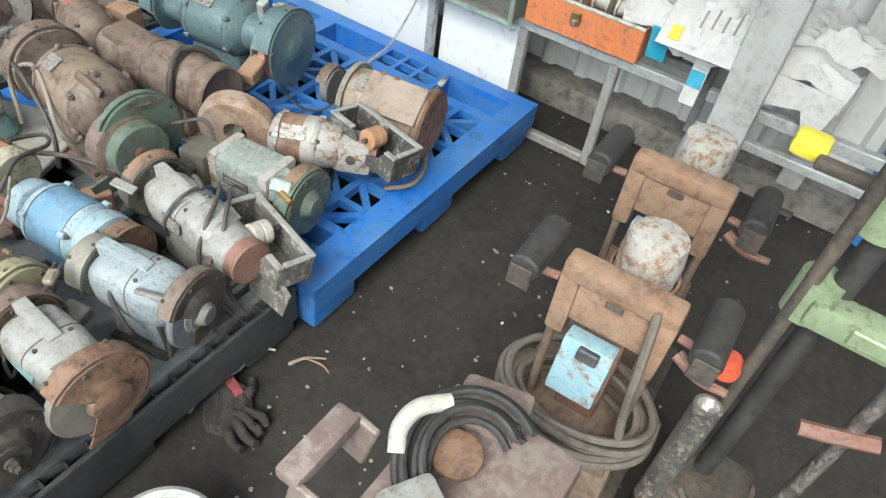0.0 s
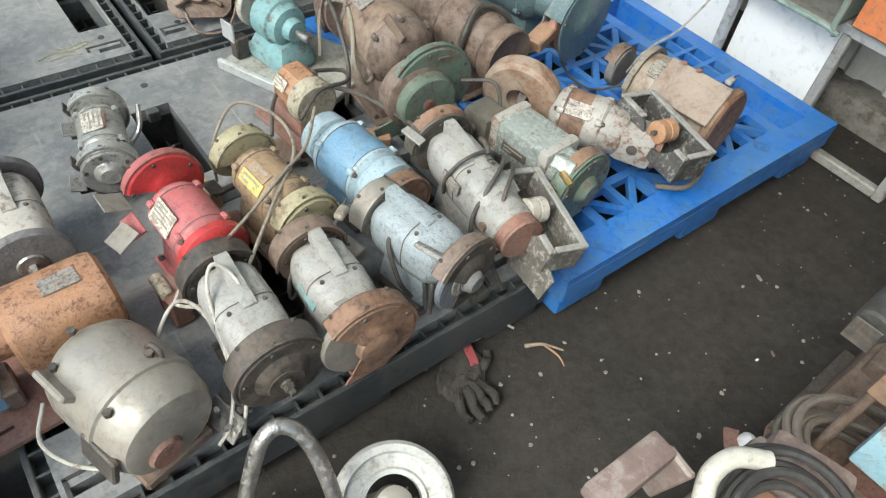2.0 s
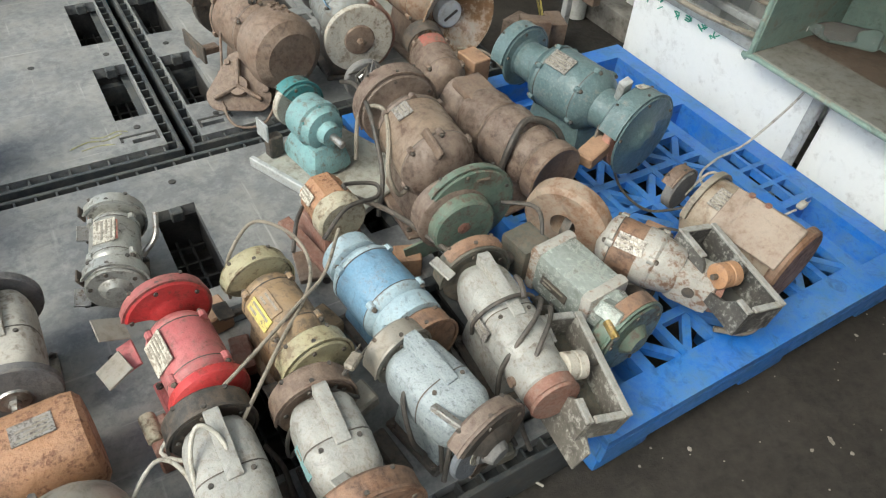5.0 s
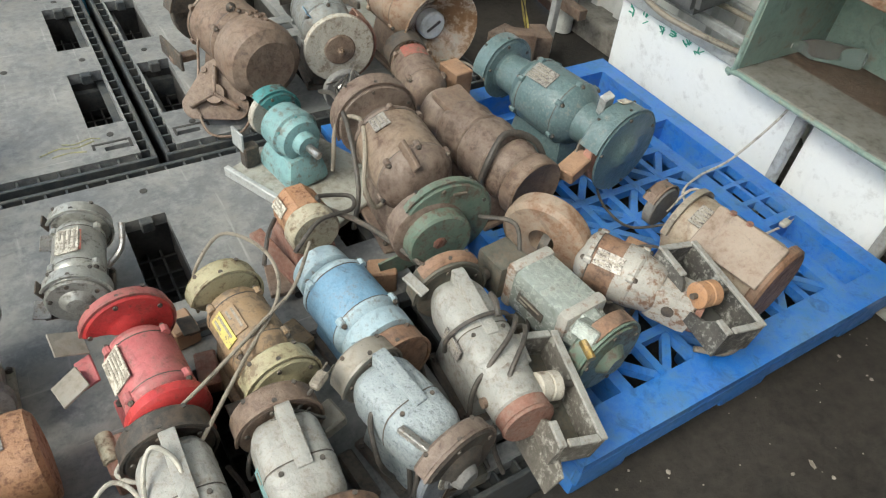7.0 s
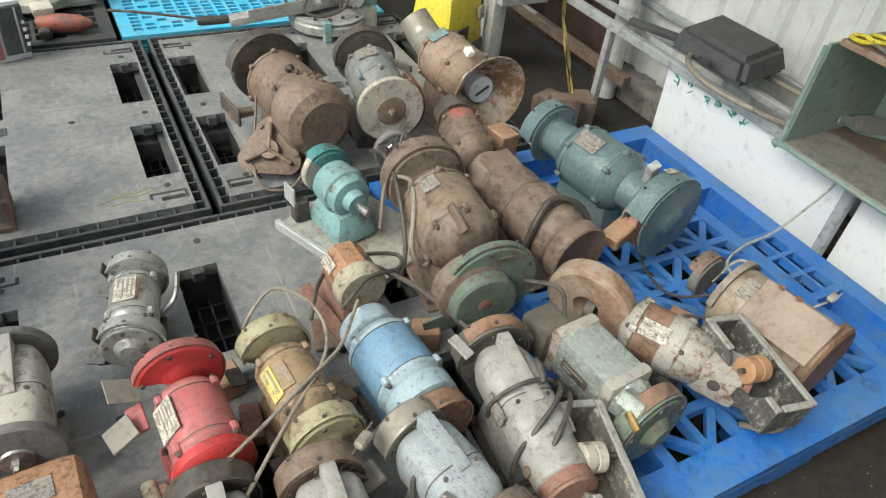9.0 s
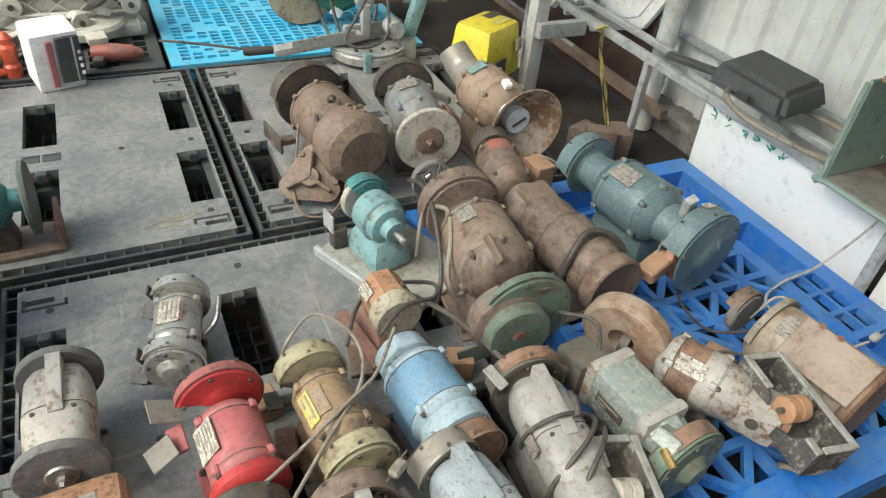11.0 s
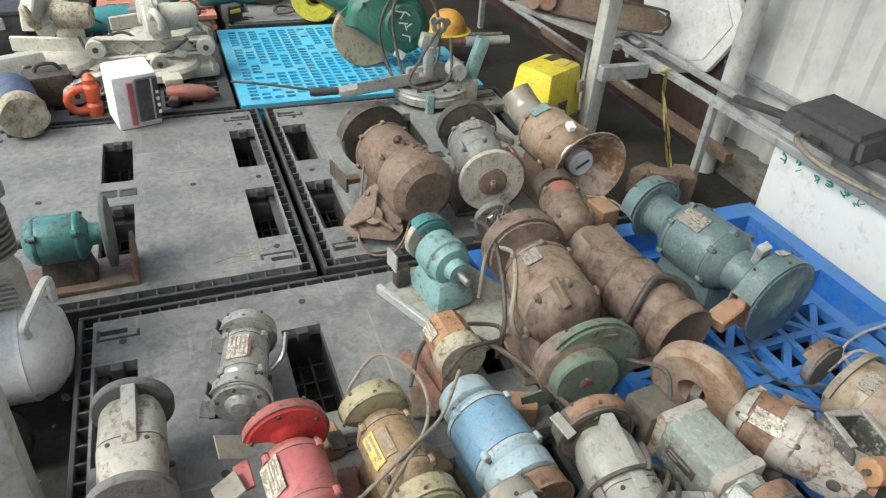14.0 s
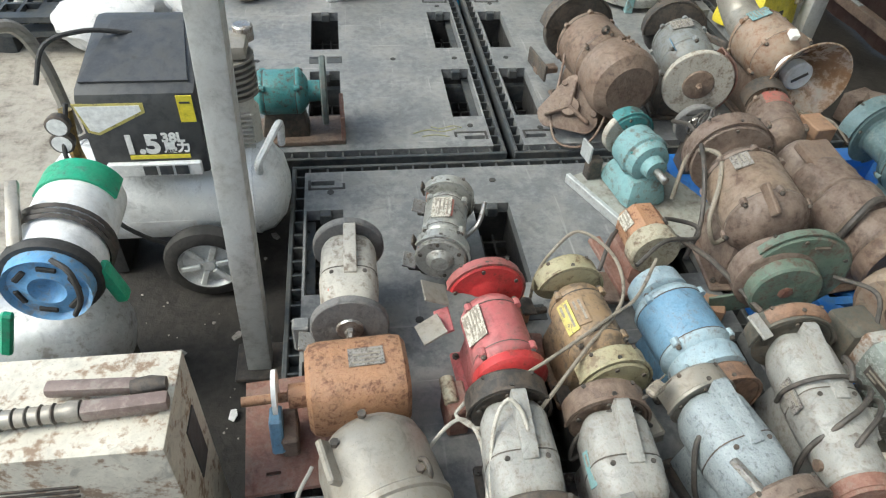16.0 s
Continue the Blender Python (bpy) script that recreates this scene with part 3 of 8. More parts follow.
    for a, c in ((w / 2 + 0.02, 0.095), (0.1, d - 0.12), (w - 0.085, d - 0.14), (w - 0.085, 0.14), (0.1, 0.12), (w - 0.075, d / 2), (0.08, d / 2), (w * 0.28, d / 2), (w * 0.72, d / 2)):
        twin = new("deck_pin", pin.data)
        twin.parent, twin.location = p, (a, c, 0)
    return p

ribbed_pallet("grey plastic pallet crowded with bench grinders", -0.60, 0.412, -1.145, -0.014)
ribbed_pallet("scuffed grey plastic pallet, mostly empty deck", -1.015, -0.008, 0.014, 1.112)
ribbed_pallet("grey plastic pallet under rusty brown motors", 0.014, 1.025, 0.014, 1.112)
ribbed_pallet("far grey plastic pallet under scattered cords", 0.0, 1.02, 2.13, 3.22)
ribbed_pallet("far grey plastic pallet in patchy sunlight", 0.0, 1.02, 3.26, 4.35)

bp = thing("blue_pallet", "bright blue plastic pallet with open lattice deck", "pallet", 0.425, -1.185, 0)
W, D = 1.045, 1.165
pockets = [(0.06, 0.17, 0.09, 0.29), (W - 0.17, W - 0.06, 0.07, 0.30), (0.06, 0.17, D - 0.29, D - 0.08), (W - 0.165, W - 0.06, D - 0.31, D - 0.07), (W - 0.165, W - 0.06, 0.56, 0.79), (0.06, 0.165, 0.5, 0.7), (0.42, 0.64, D - 0.17, D - 0.06)]
cells = []
for i in range(7):
    for j in range(10):
        a, c = 0.20 + i * 0.094, 0.085 + j * 0.102
        b, f = a + 0.075, c + 0.08
        if not any(a < h[1] + 0.01 and b > h[0] - 0.01 and c < h[3] + 0.01 and f > h[2] - 0.01 for h in pockets):
            cells.append((a, b, c, f))
for i in range(2):
    for j in range(3):
        a, c = W - 0.158 + i * 0.054, 0.325 + j * 0.075
        cells.append((a, a + 0.042, c, c + 0.06))
part("deck", slab(0, W, 0, D, 0.126, DECK, pockets + cells), blue_plastic, bp)
for k, (a, b, c, f) in enumerate(cells):
    if b - a < 0.05:
        continue
    ang = math.degrees(math.atan2(f - c, b - a)) * (1 if (k // 2) % 2 else -1)
    part("lattice_rib", box((a + b) / 2, (c + f) / 2, 0.137, math.hypot(b - a, f - c), 0.019, 0.02, 0, (0, 0, ang)), blue_plastic, bp)
for a, b, c, f in pockets:
    cup = bmesh.new()
    box((a + b) / 2, (c + f) / 2, 0.072, b - a + 0.01, f - c + 0.01, 0.006, 0, bm=cup)
    for s in (a - 0.002, b + 0.002):
        box(s, (c + f) / 2, 0.099, 0.004, f - c + 0.01, 0.054, 0, bm=cup)
    for s in (c - 0.002, f + 0.002):
        box((a + b) / 2, s, 0.099, b - a + 0.01, 0.004, 0.054, 0, bm=cup)
    part("pocket", cup, blue_plastic, bp)
for a, b, c, f in ((0, W, 0.0, 0.014), (0, W, D - 0.014, D), (0, 0.014, 0.014, D - 0.014), (W - 0.014, W, 0.014, D - 0.014)):
    part("skirt", box((a + b) / 2, (c + f) / 2, 0.098, b - a, f - c, 0.056, 0.003), blue_plastic, bp)
for a in (0.085, W / 2, W - 0.085):
    for c in (0.085, D / 2, D - 0.085):
        part("foot", box(a, c, 0.034, 0.15, 0.15, 0.066, 0.012), blue_plastic, bp)

def lattice_pallet(label, mat, x0, x1, y0, y1, nx, ny, seed, z=DECK):
    p = thing("lattice_pallet", label, "pallet", x0, y0, 0)
    w, d = x1 - x0, y1 - y0
    rr = random.Random(seed)
    holes = []
    sx, sy = (w - 0.08) / nx, (d - 0.08) / ny
    for i in range(nx):
        for j in range(ny):
            if rr.random() < 0.86:
                holes.append((0.04 + i * sx + 0.006, 0.04 + (i + 1) * sx - 0.006, 0.04 + j * sy + 0.006, 0.04 + (j + 1) * sy - 0.006))
    part("deck", slab(0, w, 0, d, z - 0.02, z, holes), mat, p)
    part("lower_deck", slab(0.005, w - 0.005, 0.005, d - 0.005, z - 0.075, z - 0.055, [(h[0] + 0.02, h[1] + 0.02, h[2] + 0.02, h[3] + 0.02) for h in holes if h[1] + 0.03 < w and h[3] + 0.03 < d and rr.random() < 0.5]), mat, p)
    if mat is cyan_plastic:
        part("web_sheet", box(w / 2, d / 2, z - 0.046, w - 0.01, d - 0.01, 0.004, 0), mat, p)
    for a in (0.08, w / 2, w - 0.08):
        for c in (0.08, d / 2, d - 0.08):
            part("foot", box(a, c, (z - 0.02) / 2, 0.13, 0.13, z - 0.02, 0.01), mat, p)
    return p

lattice_pallet("cyan blue plastic lattice pallet", cyan_plastic, -0.065, 0.98, 1.135, 2.06, 20, 24, 3)
lattice_pallet("black plastic grid pallet under old tools", black_plastic, -1.12, -0.085, 1.135, 2.2, 17, 17, 4)
lattice_pallet("faded red plastic lattice pallet", red_plastic, -0.62, -0.04, 2.3, 3.05, 8, 14, 5)
lattice_pallet("black plastic grid pallet far among the tools", black_plastic, -1.75, -0.66, 2.28, 3.3, 15, 15, 6)
lattice_pallet("black grid pallet beyond the red pallet", black_plastic, -1.1, -0.05, 3.4, 4.5, 13, 13, 7)
lattice_pallet("dark grid pallet beyond the silver compressor", black_plastic, -2.15, -1.2, 0.9, 2.0, 13, 13, 8)


chalk = thing("chalk_mark", "faint yellow chalk scribble on the grey deck", "mark", -0.19, 0.13, DECK + 0.0004)
part("stroke", tube([(-0.075, -0.01, 0), (-0.03, 0.006, 0), (0.01, -0.004, 0), (0.055, 0.01, 0)], 0.0022, 6), chalk_yellow, chalk)
part("stroke", tube([(-0.02, 0.022, 0), (0.01, 0.012, 0), (0.045, 0.024, 0), (0.07, 0.014, 0)], 0.002, 6), chalk_yellow, chalk)
part("stroke", tube([(-0.05, -0.026, 0), (-0.01, -0.02, 0), (0.03, -0.03, 0)], 0.002, 6), chalk_yellow, chalk)


# ---- grinders: parts ----
GR = "old grinders and motors"


def machine(label, a, b, base=DECK, name="bench_grinder", category="bench grinder"):
    """An Empty on the deck between the two shaft ends a and b; its x axis runs from a to b."""
    yaw = math.degrees(math.atan2(b[1] - a[1], b[0] - a[0]))
    g = thing(name, label, category, (a[0] + b[0]) / 2, (a[1] + b[1]) / 2, base, yaw, GR)
    return g


def round_motor(g, x0, x1, r, h, mat, bell=None, name="motor_body", segs=32):
    n = (x1 - x0)
    k = 0.22 * n
    part(name, lathe([(x0 + k, 0), (x0 + k, r), (x0 + k + 0.004, r + 0.0015), (x1 - k - 0.004, r + 0.0015), (x1 - k, r), (x1 - k, 0)], (0, 0, h), segs=segs), mat, g)
    for s, xa, xb in ((-1, x0, x0 + k), (1, x1, x1 - k)):
        q = lathe([(xb, 0), (xb, r * 1.02), (xb - s * -0.003, r * 1.035), (xb + s * 0.008, r * 1.035), (xb + s * 0.011, r * 1.0), (xa - s * 0.45 * k, r * 0.90), (xa - s * 0.12 * k, r * 0.62), (xa, r * 0.42), (xa, 0)], (0, 0, h), segs=segs)
        part("end_bell", q, bell or mat, g)
        part("seam", lathe([(xb - s * 0.002, r), (xb - s * 0.002, r * 1.022), (xb + s * 0.0005, r * 1.022), (xb + s * 0.0005, r)], (0, 0, h), segs=segs, closed=True), dark_iron, g)
        for ang in ((38, 142) if r < 0.07 else (38, 92, 142, 205)):
            c, d = r * 0.99 * math.cos(radians(ang)), r * 0.99 * math.sin(radians(ang))
            part("lug", lathe([(xb - s * 0.004, 0), (xb - s * 0.004, 0.0085), (xb + s * 0.010, 0.0085), (xb + s * 0.012, 0.006), (xb + s * 0.012, 0)], (0, c * 1.03, h + d * 1.03), segs=10), bell or mat, g)
            c, d = c * 1.03, d * 1.03
            part("bolt", lathe([(xb + s * 0.011, 0), (xb + s * 0.011, 0.0055), (xb + s * 0.016, 0.0055), (xb + s * 0.019, 0.003), (xb + s * 0.019, 0)], (0, c, h + d), segs=6), dark_iron, g)


def cast_motor(g, x0, x1, r, h, mat):
    """A boxy cast motor: rounded square barrel in two halves and a fin block on top."""
    def squash(c, d):
        k = (abs(c) ** 4 + abs(d) ** 4) ** 0.25
        n = math.hypot(c, d)
        f = 1 if k < 1e-9 else 0.28 + 0.72 * n / k
        return c * f, d * f
    n = x1 - x0
    m = x0 + n * 0.56
    rear = [(x0, 0), (x0, r * 0.66), (x0 + n * 0.03, r * 0.82), (x0 + n * 0.10, r * 0.93), (x0 + n * 0.16, r * 0.99), (m - 0.002, r * 1.02), (m, r * 1.0), (m, 0)]
    front = [(m, 0), (m, r * 1.0), (m + 0.003, r * 1.03), (x0 + n * 0.86, r * 0.97), (x0 + n * 0.93, r * 0.88), (x1, r * 0.7), (x1, 0)]
    part("motor_body", lathe(rear, (0, 0, h), segs=36, squash=squash), mat, g)
    part("motor_front", lathe(front, (0, 0, h), segs=36, squash=squash), mat, g)
    fin = prism([(x0 + n * 0.02, h + r * 0.55), (x0 + n * 0.015, h + r * 1.34), (x0 + n * 0.06, h + r * 1.40), (x0 + n * 0.60, h + r * 1.16), (x0 + n * 0.66, h + r * 1.08), (x0 + n * 0.66, h + r * 0.55)], -r * 0.14, r * 0.30, "y", r * 0.05)
    part("fin_block", fin, mat, g)
    part("seam", lathe([(m - 0.001, r * 0.99), (m - 0.001, r * 1.024), (m + 0.001, r * 1.024), (m + 0.001, r * 0.99)], (0, 0, h), segs=36, squash=squash, closed=True), dark_iron, g)
    for s in (-1, 1):
        part("case_screw", lathe([(0, 0), (0, 0.0045), (0.004, 0.004), (0.004, 0)], (m + 0.012, s * r * 0.55, h + r * 0.93), "z", 8), dark_iron, g)


def guard(g, x, r, w, h, mat, a0=-75, a1=150, hole=0.42, name="wheel_guard"):
    t = 0.003
    outer = [(x - w / 2, r * hole), (x - w / 2, r - 0.006), (x - w / 2 + 0.006, r), (x + w / 2 - 0.006, r), (x + w / 2, r - 0.006), (x + w / 2, r * hole)]
    inner = [(x + w / 2 - t, r * hole), (x + w / 2 - t, r - 0.008), (x + w / 2 - 0.008, r - t), (x - w / 2 + 0.008, r - t), (x - w / 2 + t, r - 0.008), (x - w / 2 + t, r * hole)]
    part(name, lathe(outer + inner, (0, 0, h), a0=a0, a1=a1, segs=28, closed=True), mat, g)
    s = 0.004
    for ang in (58, 92, 128):
        if a0 < ang < a1:
            part("guard_screw", lathe([(0, 0), (0, s), (0.003, s), (0.003, 0)], (x + 0.3 * w * (1 if ang == 92 else -1), r * math.cos(radians(ang)), h + r * math.sin(radians(ang)) - 0.001), "z", 8), dark_iron, g)
    if hole < 0.6:
        lip = x + w / 2
        part("guard_lip", lathe([(lip - 0.004, r - 0.002), (lip - 0.004, r + 0.0025), (lip + 0.001, r + 0.0025), (lip + 0.001, r - 0.002)], (0, 0, h), a0=a0, a1=a1, segs=28, closed=True), mat, g)


def cover(g, x, r, h, mat, side=1, dome=0.35, depth=0.012, name="guard_cover", a0=0.0, a1=360.0):
    """A pressed cover with a raised round middle; side is the way it faces."""
    p = [(x, 0), (x, r - 0.003), (x + side * 0.003, r), (x + side * 0.006, r - 0.004), (x + side * 0.006, r * (dome + 0.14)), (x + side * depth, r * dome), (x + side * (depth + 0.004), r * dome * 0.8), (x + side * (depth + 0.004), 0)]
    part(name, lathe(p, (0, 0, h), segs=30, a0=a0, a1=a1), mat, g)
    for ang in (30, 100, 165, 285):
        if a0 <= ang <= a1:
            c, d = (r - 0.011) * math.cos(radians(ang)), (r - 0.011) * math.sin(radians(ang))
            part("cover_screw", lathe([(x + side * 0.005, 0), (x + side * 0.005, 0.0045), (x + side * 0.009, 0.004), (x + side * 0.009, 0)], (0, c, h + d), segs=8), dark_iron, g)


def wheel(g, x, r, w, h, mat, hub=bare_steel, side=1, flange=0.36, name="grinding_wheel"):
    part(name, lathe([(x - w / 2, 0), (x - w / 2, r - 0.003), (x - w / 2 + 0.003, r), (x + w / 2 - 0.003, r), (x + w / 2, r - 0.003), (x + w / 2, 0)], (0, 0, h), segs=36), mat, g)
    if hub:
        e = x + side * w / 2
        part("flange", lathe([(e, 0), (e, r * flange), (e + side * 0.004, r * flange * 0.92), (e + side * 0.006, r * 0.2), (e + side * 0.006, 0)], (0, 0, h), segs=24), hub, g)
        part("nut", lathe([(e + side * 0.005, 0), (e + side * 0.005, 0.010), (e + side * 0.014, 0.010), (e + side * 0.016, 0.007), (e + side * 0.024, 0.006), (e + side * 0.024, 0)], (0, 0, h), segs=6), hub, g)


def foot(g, x0, x1, r, h, mat, base=None, width=1.5, plate=0.012):
    n = x1 - x0
    z1 = h - r * 0.55
    part("pedestal", box((x0 + x1) / 2, 0, (z1 + plate) / 2, n * 0.95, r * width, z1 - plate, 0.008, taper=0.82), mat, g)
    part("base_plate", box((x0 + x1) / 2, 0, plate / 2, n * 1.06, r * width * 1.3, plate, 0.004), base or mat, g)
    for sx in (-1, 1):
        for sy in (-1, 1):
            part("foot_bolt", lathe([(plate - 0.001, 0), (plate - 0.001, 0.007), (plate + 0.005, 0.007), (plate + 0.006, 0.004), (plate + 0.010, 0.004), (plate + 0.010, 0)], ((x0 + x1) / 2 + sx * n * 0.42, sy * r * width * 0.56, 0), "z", 6), dark_iron, g)


def rest(g, x, r, h, mat, side=-1, size=0.045, drop=0.02):
    """A tool rest: an arm and a small bent plate beside the wheel."""
    part("rest_arm", box(x, side * (r * 0.8), h - drop - 0.02, 0.012, r * 0.7, 0.012, 0.002), dark_iron, g)
    part("tool_rest", box(x, side * (r * 1.12), h - drop, size, 0.03, 0.005, 0.001, (side * 12, 0, 0)), mat, g)


def nameplate(g, x, r, h, ang, lx, ly, mat, name="nameplate", lift=0.0015, cut=0.975):
    a = radians(ang)
    q = box(0, 0, 0, lx, ly, 0.002, 0, None)
    bmesh.ops.rotate(q, verts=q.verts, matrix=Matrix.Rotation(a - radians(90), 3, "X"))
    bmesh.ops.translate(q, verts=q.verts, vec=(x, (r + lift) * math.cos(a), h + (r + lift) * math.sin(a)))
    plate = part(name, q, mat, g)
    rows = max(2, int(ly / 0.009))
    ink = bmesh.new()
    for i in range(rows):
        v = ly * ((i + 0.5) / rows - 0.5) * 0.86
        n = lx * (0.34, 0.78, 0.6, 0.82, 0.5)[i % 5]
        box((n - lx * 0.82) / 2, v, 0.0013, n, ly / rows * 0.36, 0.001, 0, bm=ink)
    bmesh.ops.rotate(ink, verts=ink.verts, matrix=Matrix.Rotation(a - radians(90), 3, "X"))
    bmesh.ops.translate(ink, verts=ink.verts, vec=(x, (r + lift) * math.cos(a), h + (r + lift) * math.sin(a)))
    part("label_print", ink, label_ink, plate)


def cord(g, pts, mat=cord_grey, r=0.0037, name="power_cord"):
    """A cord given by places in the room, made a part of its machine."""
    inv = g.matrix_basis.inverted()
    part(name, tube([inv @ Vector(p) for p in pts], r * 0.95), mat, g)


def plug(g, p, ang, mat=cord_dark):
    inv = g.matrix_basis.inverted()
    m = inv @ pose(p[0], p[1], p[2], 0, 0, ang)
    q = box(0, 0, 0, 0.035, 0.02, 0.014, 0.004)
    box(0.026, 0.006, 0, 0.018, 0.0015, 0.006, 0, bm=q)
    box(0.026, -0.006, 0, 0.018, 0.0015, 0.006, 0, bm=q)
    bmesh.ops.transform(q, matrix=m, verts=q.verts)
    part("plug", q, mat, g)


# ---- grinders on the grey pallet ----
g = machine("dull white bench grinder with two bare grey wheels", (-0.458, -0.47), (-0.461, -0.70))
cast_motor(g, -0.098, 0.092, 0.056, 0.13, surface("dull white paint", (0.47, 0.45, 0.40), (0.24, 0.2, 0.16), 0.3, 0.5, scale=10))
wheel(g, -0.107, 0.073, 0.019, 0.13, wheel_grey, bare_steel, -1)
wheel(g, 0.107, 0.073, 0.019, 0.13, wheel_grey, bare_steel, 1)
foot(g, -0.06, 0.06, 0.056, 0.13, white_chip, motor_grey)
rest(g, 0.10, 0.075, 0.10, bare_steel)
part("switch_plate", box(0.06, -0.095, 0.055, 0.03, 0.035, 0.07, 0.004), deck_grey, g)
part("red_mark", box(0.055, -0.03, 0.172, 0.02, 0.02, 0.004, 0.001, (-35, 0, 0)), red_label, g)

g = machine("small silver-grey bench grinder with foil nameplate", (-0.222, -0.287), (-0.268, -0.506))
round_motor(g, -0.085, 0.085, 0.047, 0.105, silver_grey)
for s in (-1, 1):
    guard(g, s * 0.092, 0.061, 0.034, 0.105, silver_grey, -80, 150)
    wheel(g, s * 0.092, 0.051, 0.016, 0.105, wheel_pink, None)
    cover(g, s * 0.110, 0.046 if s < 0 else 0.055, 0.105, silver_grey, s, 0.42, 0.014)
    rest(g, s * 0.092, 0.06, 0.095, bare_steel)
    part("spark_shield", box(s * 0.092, -0.058, 0.128, 0.03, 0.004, 0.022, 0.001, (25, 0, 0)), dark_iron, g)
nameplate(g, 0, 0.049, 0.105, 100, 0.066, 0.042, paper_label)
nameplate(g, 0, 0.0505, 0.105, 80, 0.055, 0.014, red_label, "warning_label")
foot(g, -0.055, 0.055, 0.047, 0.105, dark_iron)
part("eye_shield_rod", tube([(0.01, 0.045, 0.08), (-0.02, 0.075, 0.10), (-0.05, 0.085, 0.14)], 0.006), bare_steel, g)

g = machine("faded red bench grinder with bright red guards", (-0.203, -0.628), (-0.185, -0.868))
round_motor(g, -0.083, 0.09, 0.056, 0.132, red_faded)
guard(g, -0.108, 0.077, 0.026, 0.152, surface("dull pinkish red paint", (0.36, 0.10, 0.095), (0.22, 0.10, 0.08), 0.38, 0.55, dust=0.2), -60, 165, 0.1)
cover(g, -0.096, 0.075, 0.152, red_bright, 1, 0.42, 0.008, a0=-60, a1=165)
part("flange_ring", lathe([(0.078, 0), (0.078, 0.064), (0.081, 0.067), (0.097, 0.067), (0.102, 0.062), (0.112, 0.045), (0.112, 0)], (0, 0, 0.132)), red_bright, g)
nameplate(g, -0.005, 0.058, 0.132, 140, 0.07, 0.046, paper_label)
foot(g, -0.07, 0.07, 0.061, 0.132, red_faded, red_faded, 1.7)
part("eye_shield", box(-0.115, -0.095, 0.148, 0.05, 0.055, 0.004, 0.001, (-28, 6, 0)), motor_grey, g, "grey metal spark shield")
part("tool_rest", box(-0.045, -0.115, 0.125, 0.055, 0.05, 0.005, 0.001, (22, -8, 10)), motor_grey, g)
part("rest_arm", box(-0.07, -0.085, 0.115, 0.06, 0.03, 0.006, 0.001, (20, 0, 0)), red_faded, g)
part("capacitor", lathe([(-0.02, 0), (-0.02, 0.014), (0.03, 0.014), (0.034, 0.01), (0.034, 0)], (0.055, -0.1, 0.075), segs=14), cream, g)
part("wiring_box", box(0.075, -0.09, 0.04, 0.07, 0.04, 0.075, 0.004), rust_red, g)
cord(g, [(-0.27, -0.86, 0.25), (-0.24, -0.87, 0.29), (-0.18, -0.87, 0.33), (-0.10, -0.83, 0.34), (0.0, -0.77, 0.345), (0.07, -0.72, 0.34), (0.14, -0.63, 0.345)], cord_grey)
cord(g, [(-0.27, -0.86, 0.25), (-0.285, -0.88, 0.24), (-0.24, -0.925, 0.27), (-0.17, -0.895, 0.345)], cord_pale)

g = machine("tan bench grinder with pale cream guards", (-0.034, -0.612), (-0.010, -0.868))
round_motor(g, -0.09, 0.09, 0.053, 0.135, tan)
for s in (-1, 1):
    guard(g, s * 0.112, 0.068, 0.04, 0.135, yellow_cream, -80, 165, 0.12)
    cover(g, s * 0.131, 0.064, 0.135, yellow_cream, s, 0.45, 0.010)
nameplate(g, 0.0, 0.055, 0.135, 140, 0.07, 0.026, yellow_label)
nameplate(g, 0.0, 0.055, 0.135, 114, 0.06, 0.024, tan)
foot(g, -0.08, 0.08, 0.058, 0.135, tan, tan, 1.7)
rest(g, -0.11, 0.068, 0.11, dark_iron)
rest(g, 0.11, 0.068, 0.11, dark_iron)
cord(g, [(-0.075, -0.56, 0.18), (-0.078, -0.575, 0.26), (-0.06, -0.585, 0.335), (-0.005, -0.56, 0.365), (0.045, -0.60, 0.355), (0.06, -0.66, 0.34), (0.03, -0.74, 0.34), (-0.06, -0.83, 0.335), (-0.16, -0.93, 0.32)], cord_grey)

g = machine("sky blue bench grinder with a rusty guard band", (0.158, -0.625), (0.190, -0.905))
round_motor(g, -0.11, 0.07, 0.068, 0.112, sky_blue, pale_blue)
part("blue_collar", lathe([(-0.15, 0), (-0.15, 0.05), (-0.145, 0.055), (-0.108, 0.058), (-0.104, 0.052), (-0.104, 0)], (0, 0, 0.112)), pale_blue, g)
part("blue_collar", lathe([(0.055, 0), (0.055, 0.066), (0.06, 0.069), (0.095, 0.067), (0.098, 0.06), (0.098, 0)], (0, 0, 0.112)), pale_blue, g)
guard(g, 0.12, 0.068, 0.042, 0.107, rust_orange, -80, 150, 0.15)
wheel(g, 0.12, 0.06, 0.02, 0.107, wheel_grey, None)
cover(g, 0.112, 0.064, 0.107, dark_iron, 1, 0.4, 0.01)
part("guard_tongue", box(0.105, -0.05, 0.152, 0.05, 0.02, 0.004, 0.001, (-35, 0, 20)), pale_blue, g)
foot(g, -0.08, 0.06, 0.068, 0.112, sky_blue, dark_iron, 1.5)

g = machine("small rust-orange motor on a rusty bracket", (0.178, -0.41), (0.186, -0.565), name="small_motor", category="motor")
part("cap", lathe([(-0.055, 0), (-0.055, 0.04), (-0.045, 0.05), (0.025, 0.052), (0.03, 0.045), (0.03, 0)], (0, 0, 0.135), segs=8, phase=22.5), pitted_orange, g)
